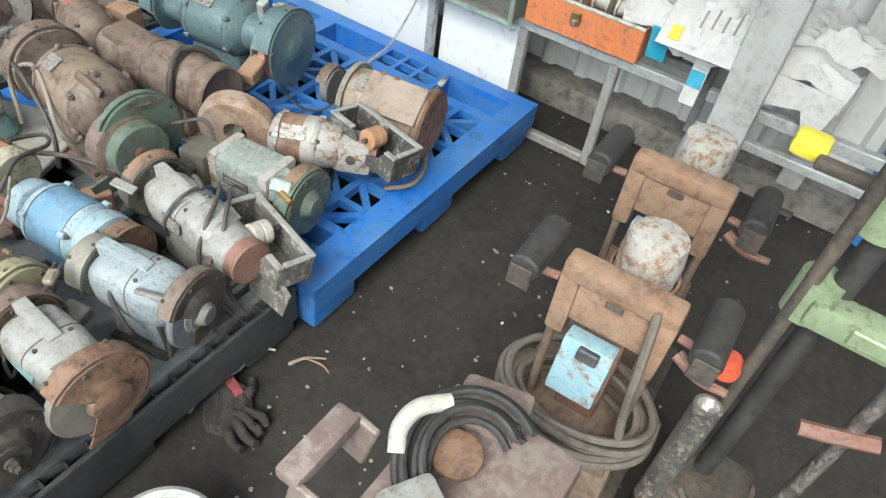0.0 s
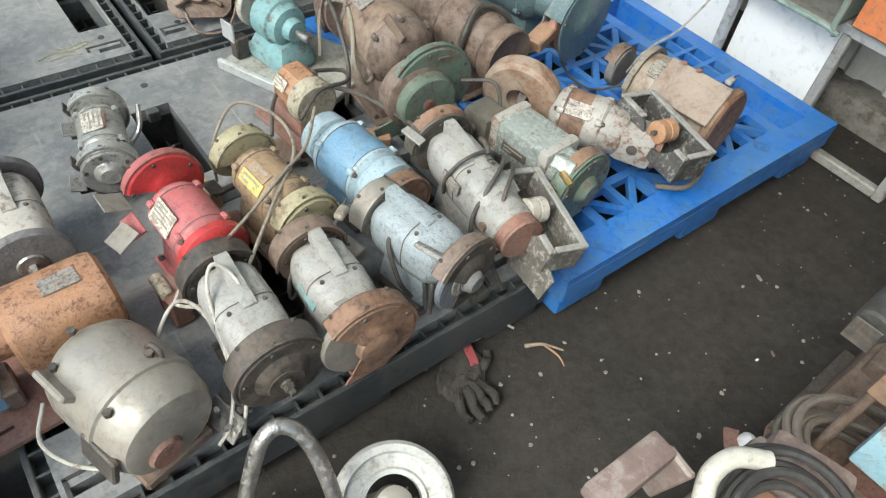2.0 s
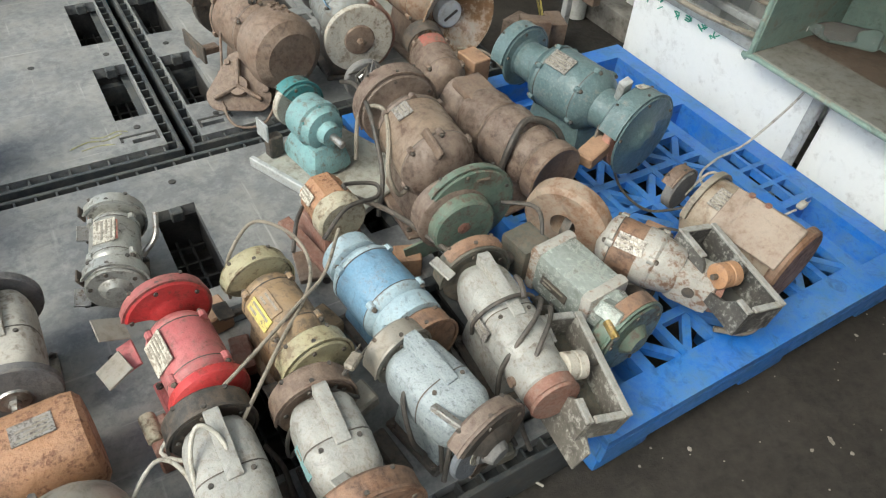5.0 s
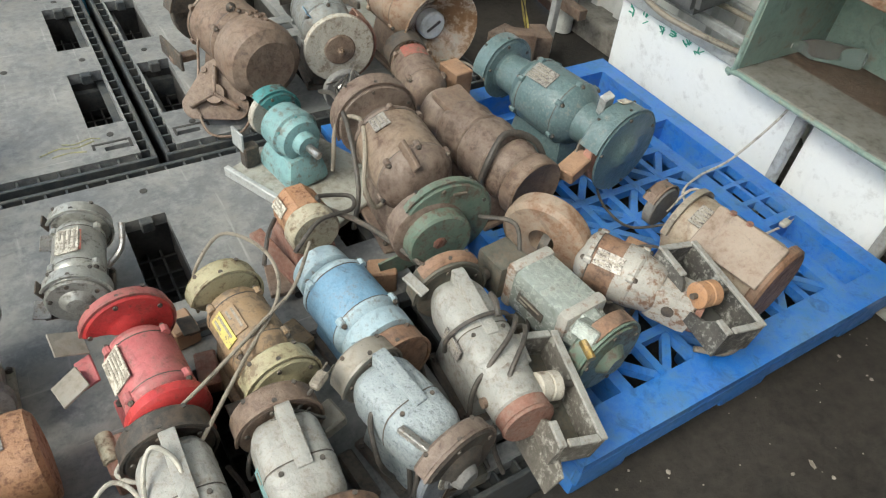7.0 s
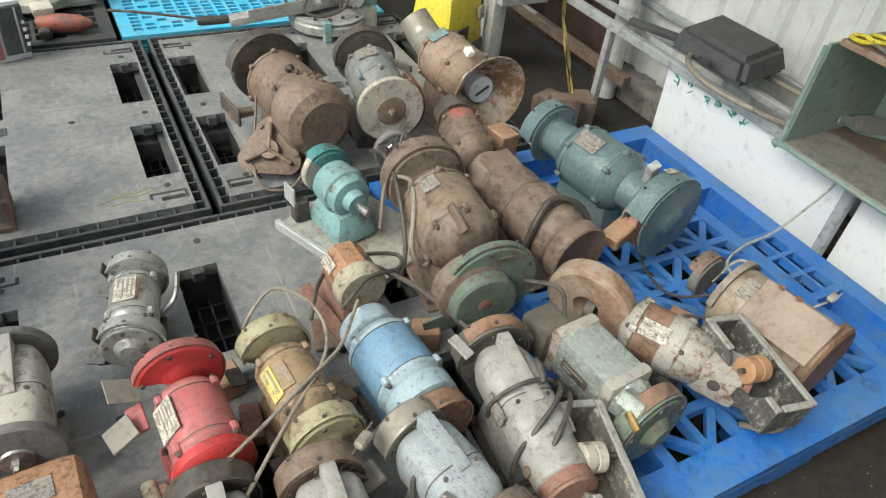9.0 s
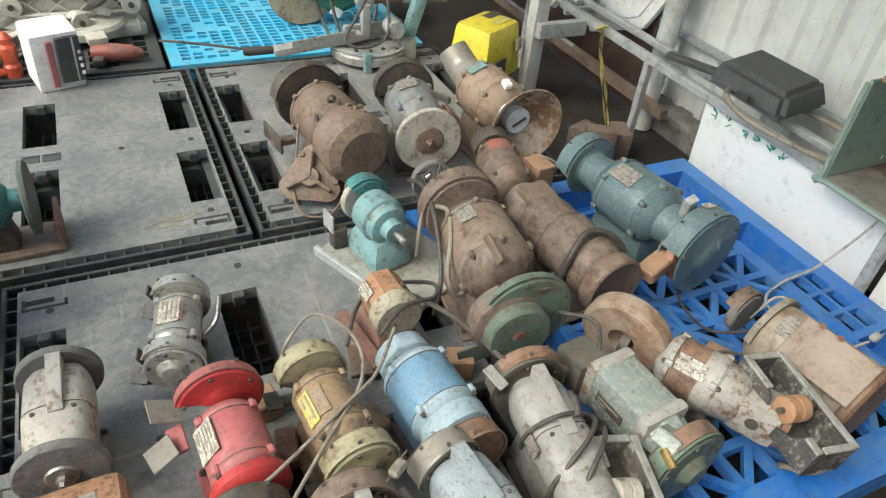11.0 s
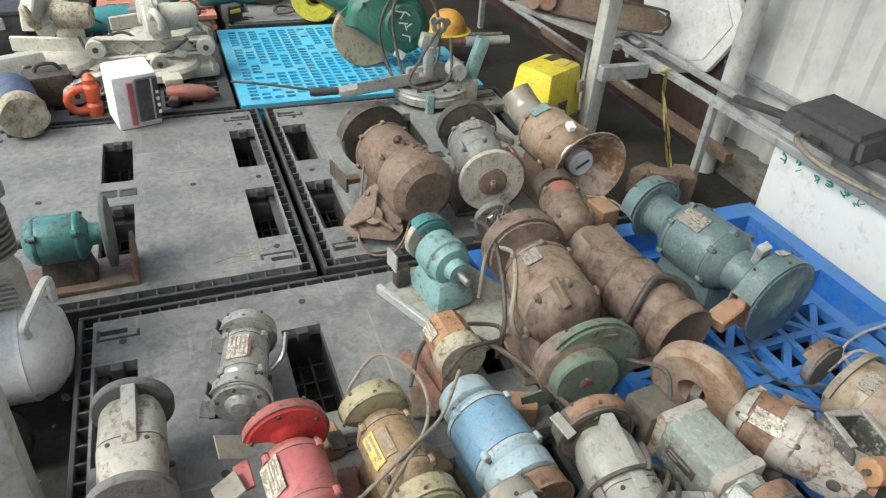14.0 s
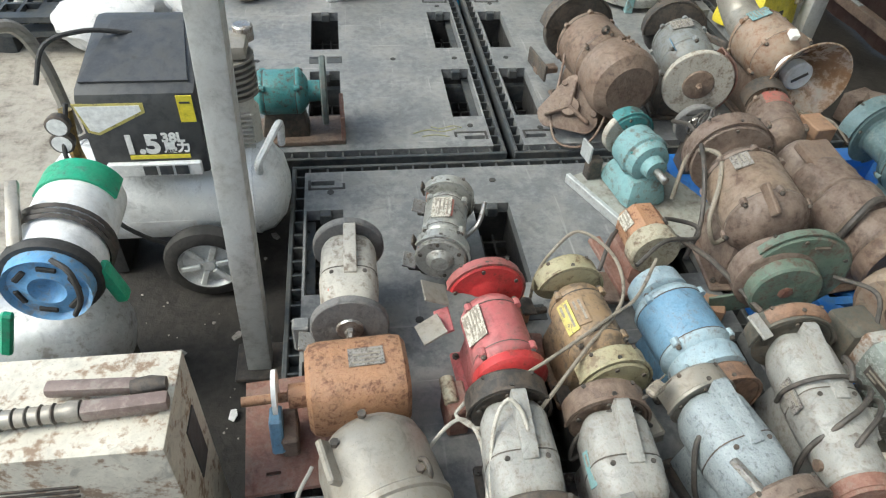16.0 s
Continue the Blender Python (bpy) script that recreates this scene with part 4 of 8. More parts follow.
part("collar", lathe([(0.024, 0), (0.024, 0.053), (0.03, 0.056), (0.06, 0.056), (0.066, 0.05), (0.066, 0)], (0, 0, 0.13)), cream, g)
nameplate(g, -0.015, 0.05, 0.135, 150, 0.045, 0.028, paper_label)
part("bracket", box(0.0, 0, 0.045, 0.15, 0.11, 0.09, 0.006, taper=0.8), rust_red, g)
part("bracket_arm", box(0.03, -0.075, 0.07, 0.16, 0.03, 0.012, 0.002, (0, 12, 12)), rust_red, g)
part("bracket_arm", box(0.055, -0.085, 0.03, 0.09, 0.05, 0.012, 0.002, (0, 0, -14)), rust_brown, g)
part("link_bar", tube([(0.0, 0.055, 0.13), (0.11, 0.10, 0.145), (0.25, 0.155, 0.12)], 0.006, steps=3), dark_iron, g)
cord(g, [(0.12, -0.60, 0.30), (0.19, -0.56, 0.325), (0.27, -0.54, 0.31), (0.285, -0.50, 0.31), (0.22, -0.49, 0.325), (0.21, -0.51, 0.33)], cord_dark, 0.005)
cord(g, [(0.07, -0.55, 0.24), (0.10, -0.50, 0.27), (0.13, -0.46, 0.27)], cord_dark, 0.005)

def white_grinder(label, a, b, mat, r, near, far, near_mat, far_mat, h=0.14):
    q = machine(label, a, b)
    half = math.hypot(b[0] - a[0], b[1] - a[1]) / 2
    cast_motor(q, -half + 0.022, half - 0.022, r, h, mat)
    foot(q, -half * 0.6, half * 0.6, r, h, mat, dark_iron, 1.5)
    guard(q, -half, far, 0.044, h, far_mat, -80, 185, 0.1)
    cover(q, -half + 0.016, far * 0.93, h, far_mat, 1, 0.5, 0.008)
    return q, half

g, hf = white_grinder("chipped white bench grinder with black guards", (-0.205, -0.892), (-0.206, -1.112), white_chip, 0.056, 0.068, 0.07, dark_iron, dark_iron)
guard(g, hf, 0.081, 0.048, 0.14, dark_iron, -80, 200, 0.05)
cover(g, hf + 0.02, 0.077, 0.14, dark_iron, 1, 0.5, 0.014)
wheel(g, hf + 0.034, 0.034, 0.01, 0.132, dark_iron, dark_iron)
part("bracket", box(hf - 0.005, -0.1, 0.045, 0.075, 0.004, 0.05, 0.001, (-40, 0, 15)), bare_steel, g, "bent bare steel bracket")
for dx in (-0.02, 0.02):
    part("bolt", lathe([(0, 0), (0, 0.006), (0.006, 0.006), (0.006, 0)], (hf - 0.005 + dx, -0.103, 0.048), "z", 6), bare_steel, g)
part("tool_rest", box(hf - 0.02, -0.07, 0.06, 0.06, 0.04, 0.006, 0.001, (15, 0, 0)), dark_iron, g)
cord(g, [(-0.38, -1.0, 0.20), (-0.34, -0.95, 0.27), (-0.29, -0.93, 0.31), (-0.26, -0.97, 0.29), (-0.265, -1.06, 0.25), (-0.30, -1.12, 0.20), (-0.33, -1.13, 0.17)], cord_pale)
cord(g, [(-0.265, -1.12, 0.20), (-0.262, -1.06, 0.28), (-0.25, -0.98, 0.35), (-0.225, -0.95, 0.385), (-0.20, -0.98, 0.36), (-0.215, -1.05, 0.33), (-0.25, -1.10, 0.27), (-0.29, -1.14, 0.18)], cord_pale)

g, hf = white_grinder("white bench grinder with rust-eaten guards and wheel", (-0.045, -0.925), (-0.053, -1.128), white_chip, 0.056, 0.075, 0.07, rust_orange, rust_brown)
wheel(g, hf + 0.014, 0.086, 0.016, 0.135, motor_grey, None)
guard(g, hf + 0.01, 0.090, 0.042, 0.135, rust_orange, -115, 140, 0.1)
cover(g, hf + 0.028, 0.088, 0.135, rust_orange, 1, 0.45, 0.010, a0=-115, a1=140)
part("hub_cap", lathe([(hf + 0.03, 0), (hf + 0.03, 0.04), (hf + 0.042, 0.036), (hf + 0.046, 0.02), (hf + 0.046, 0)], (0, 0.01, 0.125)), rust_orange, g)
part("lower_guard", prism([(-0.05, 0.030), (0.03, 0.035), (0.06, 0.07), (0.03, 0.09), (-0.03, 0.062)], hf + 0.026, hf + 0.030, "x"), rust_red, g)
nameplate(g, 0.01, 0.057, 0.14, 155, 0.06, 0.03, teal_light, "green_label")
part("spark_arrester", box(hf - 0.015, -0.02, 0.195, 0.035, 0.03, 0.004, 0.001, (-20, 0, 20)), white_chip, g)
cord(g, [(0.02, -0.965, 0.30), (-0.04, -0.955, 0.345), (-0.10, -0.965, 0.29), (-0.11, -0.985, 0.25), (-0.06, -0.975, 0.32), (0.0, -0.94, 0.335), (0.02, -0.93, 0.34)], cord_dark)
plug(g, (0.03, -0.925, 0.345), 35, cord_grey)

g, hf = white_grinder("speckled bluish white bench grinder with dark guard", (0.122, -0.905), (0.165, -1.118), white_blue, 0.056, 0.07, 0.062, rust_orange, motor_grey)
guard(g, hf, 0.082, 0.032, 0.135, rust_dusty, -110, 150, 0.05)
cover(g, hf + 0.014, 0.080, 0.135, dark_iron, 1, 0.5, 0.014, a0=-110, a1=150)
cover(g, hf + 0.02, 0.035, 0.135, wheel_grey, 1, 0.6, 0.02, "hub_cap")
wheel(g, hf + 0.008, 0.074, 0.014, 0.130, surface("blue grey disc", (0.15, 0.17, 0.20), (0.2, 0.2, 0.2), 0.2, 0.8, scale=25), None)
part("disc_label", lathe([(hf + 0.0155, 0.024), (hf + 0.0155, 0.040), (hf + 0.017, 0.040), (hf + 0.017, 0.024)], (0, 0, 0.130), closed=True, a0=130, a1=245), paper_label, g)
part("tool_rest", box(-hf + 0.01, -0.085, 0.085, 0.05, 0.045, 0.03, 0.004, (10, 0, 0)), motor_grey, g)
part("switch_lever", box(hf - 0.04, -0.045, 0.195, 0.06, 0.016, 0.01, 0.002, (-25, 0, 10)), bare_steel, g)
cord(g, [(0.10, -1.06, 0.19), (0.075, -1.05, 0.25), (0.085, -1.0, 0.31), (0.13, -1.02, 0.31), (0.13, -1.08, 0.26), (0.10, -1.12, 0.20)], cord_dark, 0.005)
cord(g, [(0.11, -1.10, 0.19), (0.12, -1.07, 0.27), (0.145, -1.06, 0.32)], cord_dark, 0.005)

g, hf = white_grinder("worn white belt grinder with roller trough", (0.345, -0.80), (0.318, -1.075), white_chip, 0.053, 0.07, 0.075, rust_brown, olive_iron, h=0.145)
guard(g, -hf, 0.078, 0.03, 0.15, rust_orange, 40, 140, 0.9, "guard_band")
part("rust_cap", lathe([(hf - 0.05, 0), (hf - 0.05, 0.05), (hf - 0.045, 0.053), (hf + 0.018, 0.05), (hf + 0.022, 0.046), (hf + 0.022, 0)], (0, 0, 0.14), segs=24), white_chip, g, "dirty white end housing")
part("rust_end", lathe([(hf + 0.022, 0), (hf + 0.022, 0.0485), (hf + 0.042, 0.047), (hf + 0.045, 0.042), (hf + 0.045, 0)], (0, 0, 0.14), segs=24), rust_red, g, "rust-eaten end face")
part("side_knob", lathe([(0, 0), (0, 0.010), (0.008, 0.009), (0.010, 0.005), (0.010, 0)], (hf - 0.012, -0.058, 0.145), "y", 10), rust_brown, g)
part("end_disc", lathe([(hf + 0.045, 0), (hf + 0.045, 0.049), (hf + 0.05, 0.046), (hf + 0.05, 0)], (0, 0, 0.14), segs=24), rust_red, g)
part("slot_bracket", box(-hf + 0.02, -0.075, 0.195, 0.05, 0.022, 0.006, 0.001, (0, 15, 25)), white_chip, g)
nameplate(g, 0.01, 0.06, 0.15, 165, 0.06, 0.025, metal_label)
part("lead_band", tube([(-0.005 + 0.012 * math.sin(a), 0.066 * math.cos(a), 0.15 + 0.068 * math.sin(a)) for a in (-0.6, 0.1, 0.8, 1.5, 2.2, 2.9, 3.6)], 0.0042), cord_dark, g, "grey lead wound round the body")
cord(g, [(0.375, -0.90, 0.355), (0.362, -0.93, 0.372), (0.352, -0.955, 0.365)], cord_dark, 0.006)
cord(g, [(0.40, -0.93, 0.31), (0.385, -0.965, 0.352), (0.345, -1.00, 0.362), (0.300, -1.02, 0.345), (0.262, -1.03, 0.29), (0.250, -1.06, 0.22), (0.262, -1.11, 0.165)], cord_dark, 0.005)
cord(g, [(0.405, -0.95, 0.30), (0.392, -0.985, 0.345), (0.36, -1.02, 0.36), (0.318, -1.05, 0.345), (0.285, -1.075, 0.29), (0.27, -1.10, 0.22), (0.28, -1.13, 0.165)], cord_dark, 0.005)
cord(g, [(0.24, -0.78, 0.165), (0.26, -0.86, 0.18), (0.24, -0.95, 0.17), (0.25, -1.04, 0.165), (0.22, -1.12, 0.165)], cord_dark, 0.005)
cord(g, [(-0.13, -0.90, 0.165), (-0.12, -0.97, 0.19), (-0.125, -1.05, 0.165), (-0.10, -1.10, 0.165)], cord_dark, 0.005)

trough_paint = surface("chipped trough paint", (0.13, 0.12, 0.105), (0.44, 0.43, 0.39), 0.36, 0.5, scale=16, edge=0.03, dust=0.15)


def trough(parent, m, length, width, depth, mat, inner, roller, rx=0.0):
    """A cast open channel: thick chipped walls, one side cut down for a grooved roller."""
    t, n = 0.008, length / 2

    def place(name, q, material, label=""):
        bmesh.ops.transform(q, matrix=m, verts=q.verts)
        return part(name, q, material, parent, label)

    low = [(-n, 0), (n, 0), (n, depth * 0.92), (rx + 0.07, depth), (rx + 0.045, depth * 0.55), (rx + 0.02, depth * 0.42), (rx - 0.02, depth * 0.46), (rx - 0.035, depth * 0.86), (rx - 0.05, depth * 1.0), (-n, depth * 1.05)]
    high = [(-n, 0), (n, 0), (n, depth * 0.97), (rx + 0.03, depth * 1.03), (-n, depth * 1.05)]
    place("trough_wall", prism(low, -width / 2 - t / 2, -width / 2 + t / 2, "y", 0.0012), mat)
    place("trough_wall", prism(high, width / 2 - t / 2, width / 2 + t / 2, "y", 0.0012), mat)
    for e in (-1, 1):
        place("trough_end", box(e * (n - t / 2), 0, depth * 0.5, t, width - t - 0.001, depth, 0.0015), mat)
    for b, a0, a1, z in ((-width / 2, -n, rx - 0.045, depth * 1.035), (-width / 2, rx + 0.066, n, depth * 0.965), (width / 2, -n, n, depth * 1.025)):
        place("trough_rim", box((a0 + a1) / 2, b, z, a1 - a0, t + 0.007, 0.006, 0.0015, (0, 1.0, 0)), white_chip, "chipped white rim")
    for e in (-1, 1):
        place("trough_rim", box(e * (n - t / 2), 0, depth + 0.001, t + 0.006, width - 0.018, 0.006, 0.0015), white_chip, "chipped white rim")
    place("trough_floor", box(0, 0, t / 2, length - 2 * t - 0.002, width - t - 0.002, t, 0.001), inner)
    w = width * 0.27
    place("roller", lathe([(-w, 0), (-w, 0.023), (-w + 0.002, 0.026), (-0.003, 0.026), (-0.0015, 0.0235), (0.0015, 0.0235), (0.003, 0.026), (w - 0.002, 0.026), (w, 0.023), (w, 0)], (rx, -width * 0.22, depth * 0.88), "y", 24), roller)
    place("axle", lathe([(-width * 0.62, 0), (-width * 0.62, 0.006), (width * 0.5, 0.006), (width * 0.5, 0)], (rx, 0, depth * 0.88), "y", 10), dark_iron)


trough(g, g.matrix_basis.inverted() @ pose(0.381, -1.087, 0.248, -10, 5, -103), 0.215, 0.078, 0.064, trough_paint, olive_iron, wheel_white, -0.005)
part("trough_arm", box(hf + 0.0, 0.05, 0.10, 0.05, 0.07, 0.03, 0.004), olive_iron, g)
part("torn_skirt", prism([(-0.06, -0.085), (0.055, -0.075), (0.06, -0.02), (0.03, -0.006), (-0.01, -0.02), (-0.05, -0.004)], -0.002, 0.002, "y"), trough_paint, g, "flaking torn sheet skirt").matrix_basis = g.matrix_basis.inverted() @ pose(0.345, -1.155, 0.262, -20, 0, -100)

# ---- grinders on the blue pallet ----
g = machine("silver-green square grinder with green wheel guard", (0.508, -0.79), (0.533, -1.055))
q = box(-0.005, 0, 0.135, 0.165, 0.105, 0.105, 0.022)
part("motor_body", q, silver_green, g)
for e in (-0.078, 0.066):
    part("end_band", box(e, 0, 0.135, 0.028, 0.109, 0.109, 0.023), flaked_white, g, "flaking white end band")
part("gear_end", lathe([(0.075, 0), (0.075, 0.05), (0.082, 0.052), (0.105, 0.046), (0.11, 0.03), (0.11, 0)], (0, 0, 0.135), segs=10), silver_green, g)
part("switch_box", box(-0.125, -0.03, 0.135, 0.075, 0.075, 0.085, 0.008), olive_iron, g, "dark olive switch box")
part("switch_knob", lathe([(0, 0), (0, 0.014), (0.012, 0.013), (0.014, 0.008), (0.014, 0)], (-0.125, -0.082, 0.14), "y", 12), dark_iron, g)
guard(g, 0.13, 0.082, 0.04, 0.125, green_guard, -100, 210, 0.05)
cover(g, 0.149, 0.079, 0.125, green_guard, 1, 0.32, 0.02)
part("rust_band", lathe([(0.115, 0.0825), (0.115, 0.085), (0.145, 0.085), (0.145, 0.0825)], (0, 0, 0.125), a0=40, a1=125, closed=True), rust_orange, g)
part("bracket", box(0.115, -0.035, 0.185, 0.05, 0.045, 0.03, 0.003, (-30, 0, 10)), silver_green, g)
part("brass_fitting", tube([(0.125, -0.06, 0.185), (0.16, -0.07, 0.18)], 0.008, steps=2), brass, g)
nameplate(g, -0.01, 0.054, 0.135, 175, 0.07, 0.02, dark_iron)
foot(g, -0.07, 0.07, 0.06, 0.12, olive_iron, dark_iron)
cord(g, [(0.49, -0.69, 0.33), (0.53, -0.76, 0.35), (0.50, -0.83, 0.31), (0.48, -0.90, 0.27), (0.45, -0.95, 0.2)], cord_dark, 0.005)

g = machine("brown grinder with large round cream guard and trough", (0.618, -0.765), (0.772, -1.06))
round_motor(g, -0.085, 0.065, 0.06, 0.135, rust_orange, flaked_white)
part("white_band", lathe([(0.005, 0.0618), (0.005, 0.0635), (0.034, 0.0635), (0.034, 0.0618)], (0, 0, 0.135), closed=True, segs=32), flaked_white, g)
ringg = lathe([(-0.026, 0.030), (-0.026, 0.086), (-0.018, 0.097), (-0.014, 0.098), (0.014, 0.098), (0.018, 0.097), (0.026, 0.086), (0.026, 0.030)], (0, 0, 0), segs=36, closed=True)
bmesh.ops.transform(ringg, matrix=g.matrix_basis.inverted() @ pose(0.622, -0.765, DECK + 0.14, 0, 6, 206), verts=ringg.verts)
part("wheel_guard", ringg, cream_rust, g, "large round cream guard")
part("front_barrel", lathe([(0.03, 0), (0.03, 0.0615), (0.045, 0.060), (0.085, 0.052), (0.095, 0.044), (0.095, 0)], (0, 0, 0.132), segs=32), flaked_white, g)
part("tail_housing", box(0.125, 0.0, 0.125, 0.10, 0.085, 0.085, 0.02), flaked_white, g)
part("end_disc", lathe([(0.172, 0), (0.172, 0.046), (0.185, 0.043), (0.185, 0)], (0, 0, 0.125)), rust_red, g)
part("bolt_head", lathe([(0, 0), (0, 0.013), (0.008, 0.012), (0.008, 0)], (0.125, -0.045, 0.13), "y", 10), dark_iron, g)
nameplate(g, -0.015, 0.063, 0.135, 130, 0.06, 0.035, metal_label)
part("pulley", lathe([(-0.165, 0), (-0.165, 0.03), (-0.145, 0.034), (-0.145, 0)], (0, -0.01, 0.13)), dark_iron, g)
foot(g, -0.06, 0.06, 0.06, 0.135, dark_iron)
trough(g, g.matrix_basis.inverted() @ pose(0.782, -1.055, 0.268, -8, 3, -98), 0.225, 0.088, 0.07, surface("white flecked black trough", (0.04, 0.04, 0.04), (0.5, 0.5, 0.47), 0.24, 0.5, scale=14, edge=0.06), black_plastic, surface("orange roller", (0.42, 0.22, 0.11), (0.25, 0.15, 0.1), 0.3, 0.6), 0.012)
part("trough_arm", box(0.16, 0.065, 0.07, 0.04, 0.08, 0.03, 0.004), dark_iron, g)
cord(g, [(0.56, -0.70, 0.24), (0.66, -0.74, 0.19), (0.78, -0.80, 0.20), (0.86, -0.86, 0.24), (0.84, -0.95, 0.28), (0.76, -0.99, 0.28), (0.66, -0.95, 0.24), (0.60, -0.86, 0.22)], cord_dark)
cord(g, [(0.80, -1.09, 0.165), (0.86, -1.13, 0.162), (0.93, -1.12, 0.165), (0.985, -1.09, 0.175)], cord_grey, 0.007)

g = machine("dusty tan belt grinder with flat side panel", (0.938, -0.79), (0.983, -1.10))
part("motor_body", lathe([(-0.10, 0), (-0.10, 0.06), (-0.085, 0.08), (0.11, 0.084), (0.13, 0.08), (0.13, 0)], (0, 0, 0.125), segs=30), surface("faded tan cream paint", (0.37, 0.31, 0.24), (0.22, 0.14, 0.09), 0.36, 0.5, scale=10, edge=0.1), g)
part("side_panel", box(0.060, -0.052, 0.197, 0.165, 0.105, 0.010, 0.002, (40, 0, 0)), dusty_tan, g, "flat dusty tan side panel")
for dx in (-0.02, 0.02):
    part("screw", lathe([(0, 0), (0, 0.008), (0.005, 0.007), (0.005, 0)], (0.03 + dx, -0.015, 0.232), "z", 8), rust_red, g)
part("end_disc", lathe([(0.13, 0), (0.13, 0.094), (0.134, 0.097), (0.15, 0.095), (0.155, 0.088), (0.155, 0)], (0, 0.005, 0.12), segs=30), rust_orange, g)
wheel(g, -0.155, 0.05, 0.025, 0.13, wheel_grey, dark_iron, -1)
guard(g, -0.165, 0.055, 0.035, 0.13, rust_brown, -40, 150, 0.2)
part("wood_block", box(-0.13, -0.08, 0.03, 0.06, 0.05, 0.06, 0.003, (0, 0, 20)), wood_block, g)
part("belt", lathe([(-0.09, 0.084), (-0.09, 0.092), (-0.075, 0.092), (-0.075, 0.084)], (0, 0, 0.125), a0=30, a1=170, closed=True), cord_grey, g)
nameplate(g, -0.02, 0.084, 0.125, 118, 0.07, 0.05, metal_label)
foot(g, -0.07, 0.10, 0.07, 0.11, dark_iron, rust_brown)
cord(g, [(0.94, -0.83, 0.25), (0.90, -0.76, 0.20), (0.93, -0.65, 0.165), (0.97, -0.57, 0.162), (1.02, -0.50, 0.162)], cord_dark)
plug(g, (1.06, -0.458, 0.166), 50)
cord(g, [(1.10, -0.80, 0.19), (1.16, -0.70, 0.17), (1.27, -0.66, 0.165), (1.37, -0.67, 0.20), (1.46, -0.70, 0.34), (1.485, -0.69, 0.39)], cord_pale)
cord(g, [(0.96, -0.80, 0.26), (1.04, -0.80, 0.30), (1.12, -0.86, 0.24), (1.2, -0.9, 0.165), (1.3, -0.91, 0.165)], cord_pale)
plug(g, (1.33, -0.905, 0.167), 10, cord_pale)

g = machine("large dusty brown grinder with a green round guard", (0.462, -0.235), (0.421, -0.672))
round_motor(g, -0.135, 0.115, 0.086, 0.175, surface("brown over cream paint", (0.265, 0.195, 0.14), (0.12, 0.07, 0.045), 0.40, 0.48, scale=9, edge=0.1), rust_dusty)
guard(g, -0.19, 0.103, 0.055, 0.175, rust_dusty, -90, 200, 0.1)
cover(g, -0.162, 0.098, 0.175, rust_dusty, 1, 0.5, 0.01)
guard(g, 0.205, 0.105, 0.024, 0.172, green_guard, -110, 150, 0.05)
cover(g, 0.218, 0.103, 0.172, green_guard, 1, 0.30, 0.006, a0=-110, a1=150)
part("wheel_drum", lathe([(0.175, 0), (0.175, 0.078), (0.18, 0.082), (0.222, 0.082), (0.226, 0.076), (0.226, 0)], (0, -0.036, 0.158), segs=34), rust_dusty, g, "rusty drum behind the guard")
part("raised_disc", lathe([(0.225, 0), (0.225, 0.070), (0.228, 0.073), (0.252, 0.071), (0.256, 0.066), (0.256, 0)], (0, -0.026, 0.154), segs=34), green_guard, g)
part("red_mark", lathe([(0.2562, 0), (0.2562, 0.016), (0.2572, 0.014), (0.2572, 0)], (0, -0.03, 0.158), segs=7), rust_red, g, "faded red paint dab")
part("guard_tab", box(0.20, -0.085, 0.07, 0.006, 0.10, 0.05, 0.001, (15, 0, 0)), green_guard, g)
part("guard_slot", box(0.223, 0.02, 0.25, 0.012, 0.03, 0.006, 0.001), dark_iron, g)
nameplate(g, -0.05, 0.089, 0.175, 118, 0.045, 0.04, metal_label)
part("lever", box(0.085, -0.03, 0.255, 0.07, 0.010, 0.025, 0.002, (0, 30, 15)), rust_brown, g)
foot(g, -0.10, 0.10, 0.086, 0.17, rust_dusty, rust_brown)
wheel(g, -0.395, 0.058, 0.022, 0.125, wheel_grey, bare_steel, 1, 0.5, "small_wheel")
part("wheel_bracket", box(-0.37, 0.0, 0.05, 0.07, 0.05, 0.10, 0.006, taper=0.8), dark_iron, g)
part("shaft", lathe([(-0.40, 0), (-0.40, 0.012), (-0.21, 0.012), (-0.21, 0)], (0, 0, 0.125), segs=12), dark_iron, g)
for k in range(6):
    part("loose_wire", tube([(-0.36, -0.02 + 0.008 * k, 0.13), (-0.335 + 0.01 * (k % 3), -0.045 + 0.016 * k, 0.175 + 0.012 * (k % 2)), (-0.31, -0.05 + 0.02 * k, 0.15), (-0.33, -0.03 + 0.01 * k, 0.19 + 0.01 * (k % 4)), (-0.30 + 0.012 * k, -0.08 + 0.014 * k, 0.21)], 0.0022, 6), bare_steel if k % 2 else cord_dark, g)
cord(g, [(0.335, -0.30, 0.22), (0.36, -0.27, 0.33), (0.385, -0.34, 0.38), (0.36, -0.42, 0.36), (0.335, -0.47, 0.30), (0.355, -0.49, 0.245), (0.395, -0.47, 0.27), (0.40, -0.42, 0.35), (0.37, -0.39, 0.37)], cord_grey, 0.006)
cord(g, [(0.40, -0.08, 0.30), (0.385, -0.20, 0.36), (0.36, -0.33, 0.36), (0.33, -0.45, 0.28), (0.30, -0.49, 0.2)], cord_dark, 0.006)

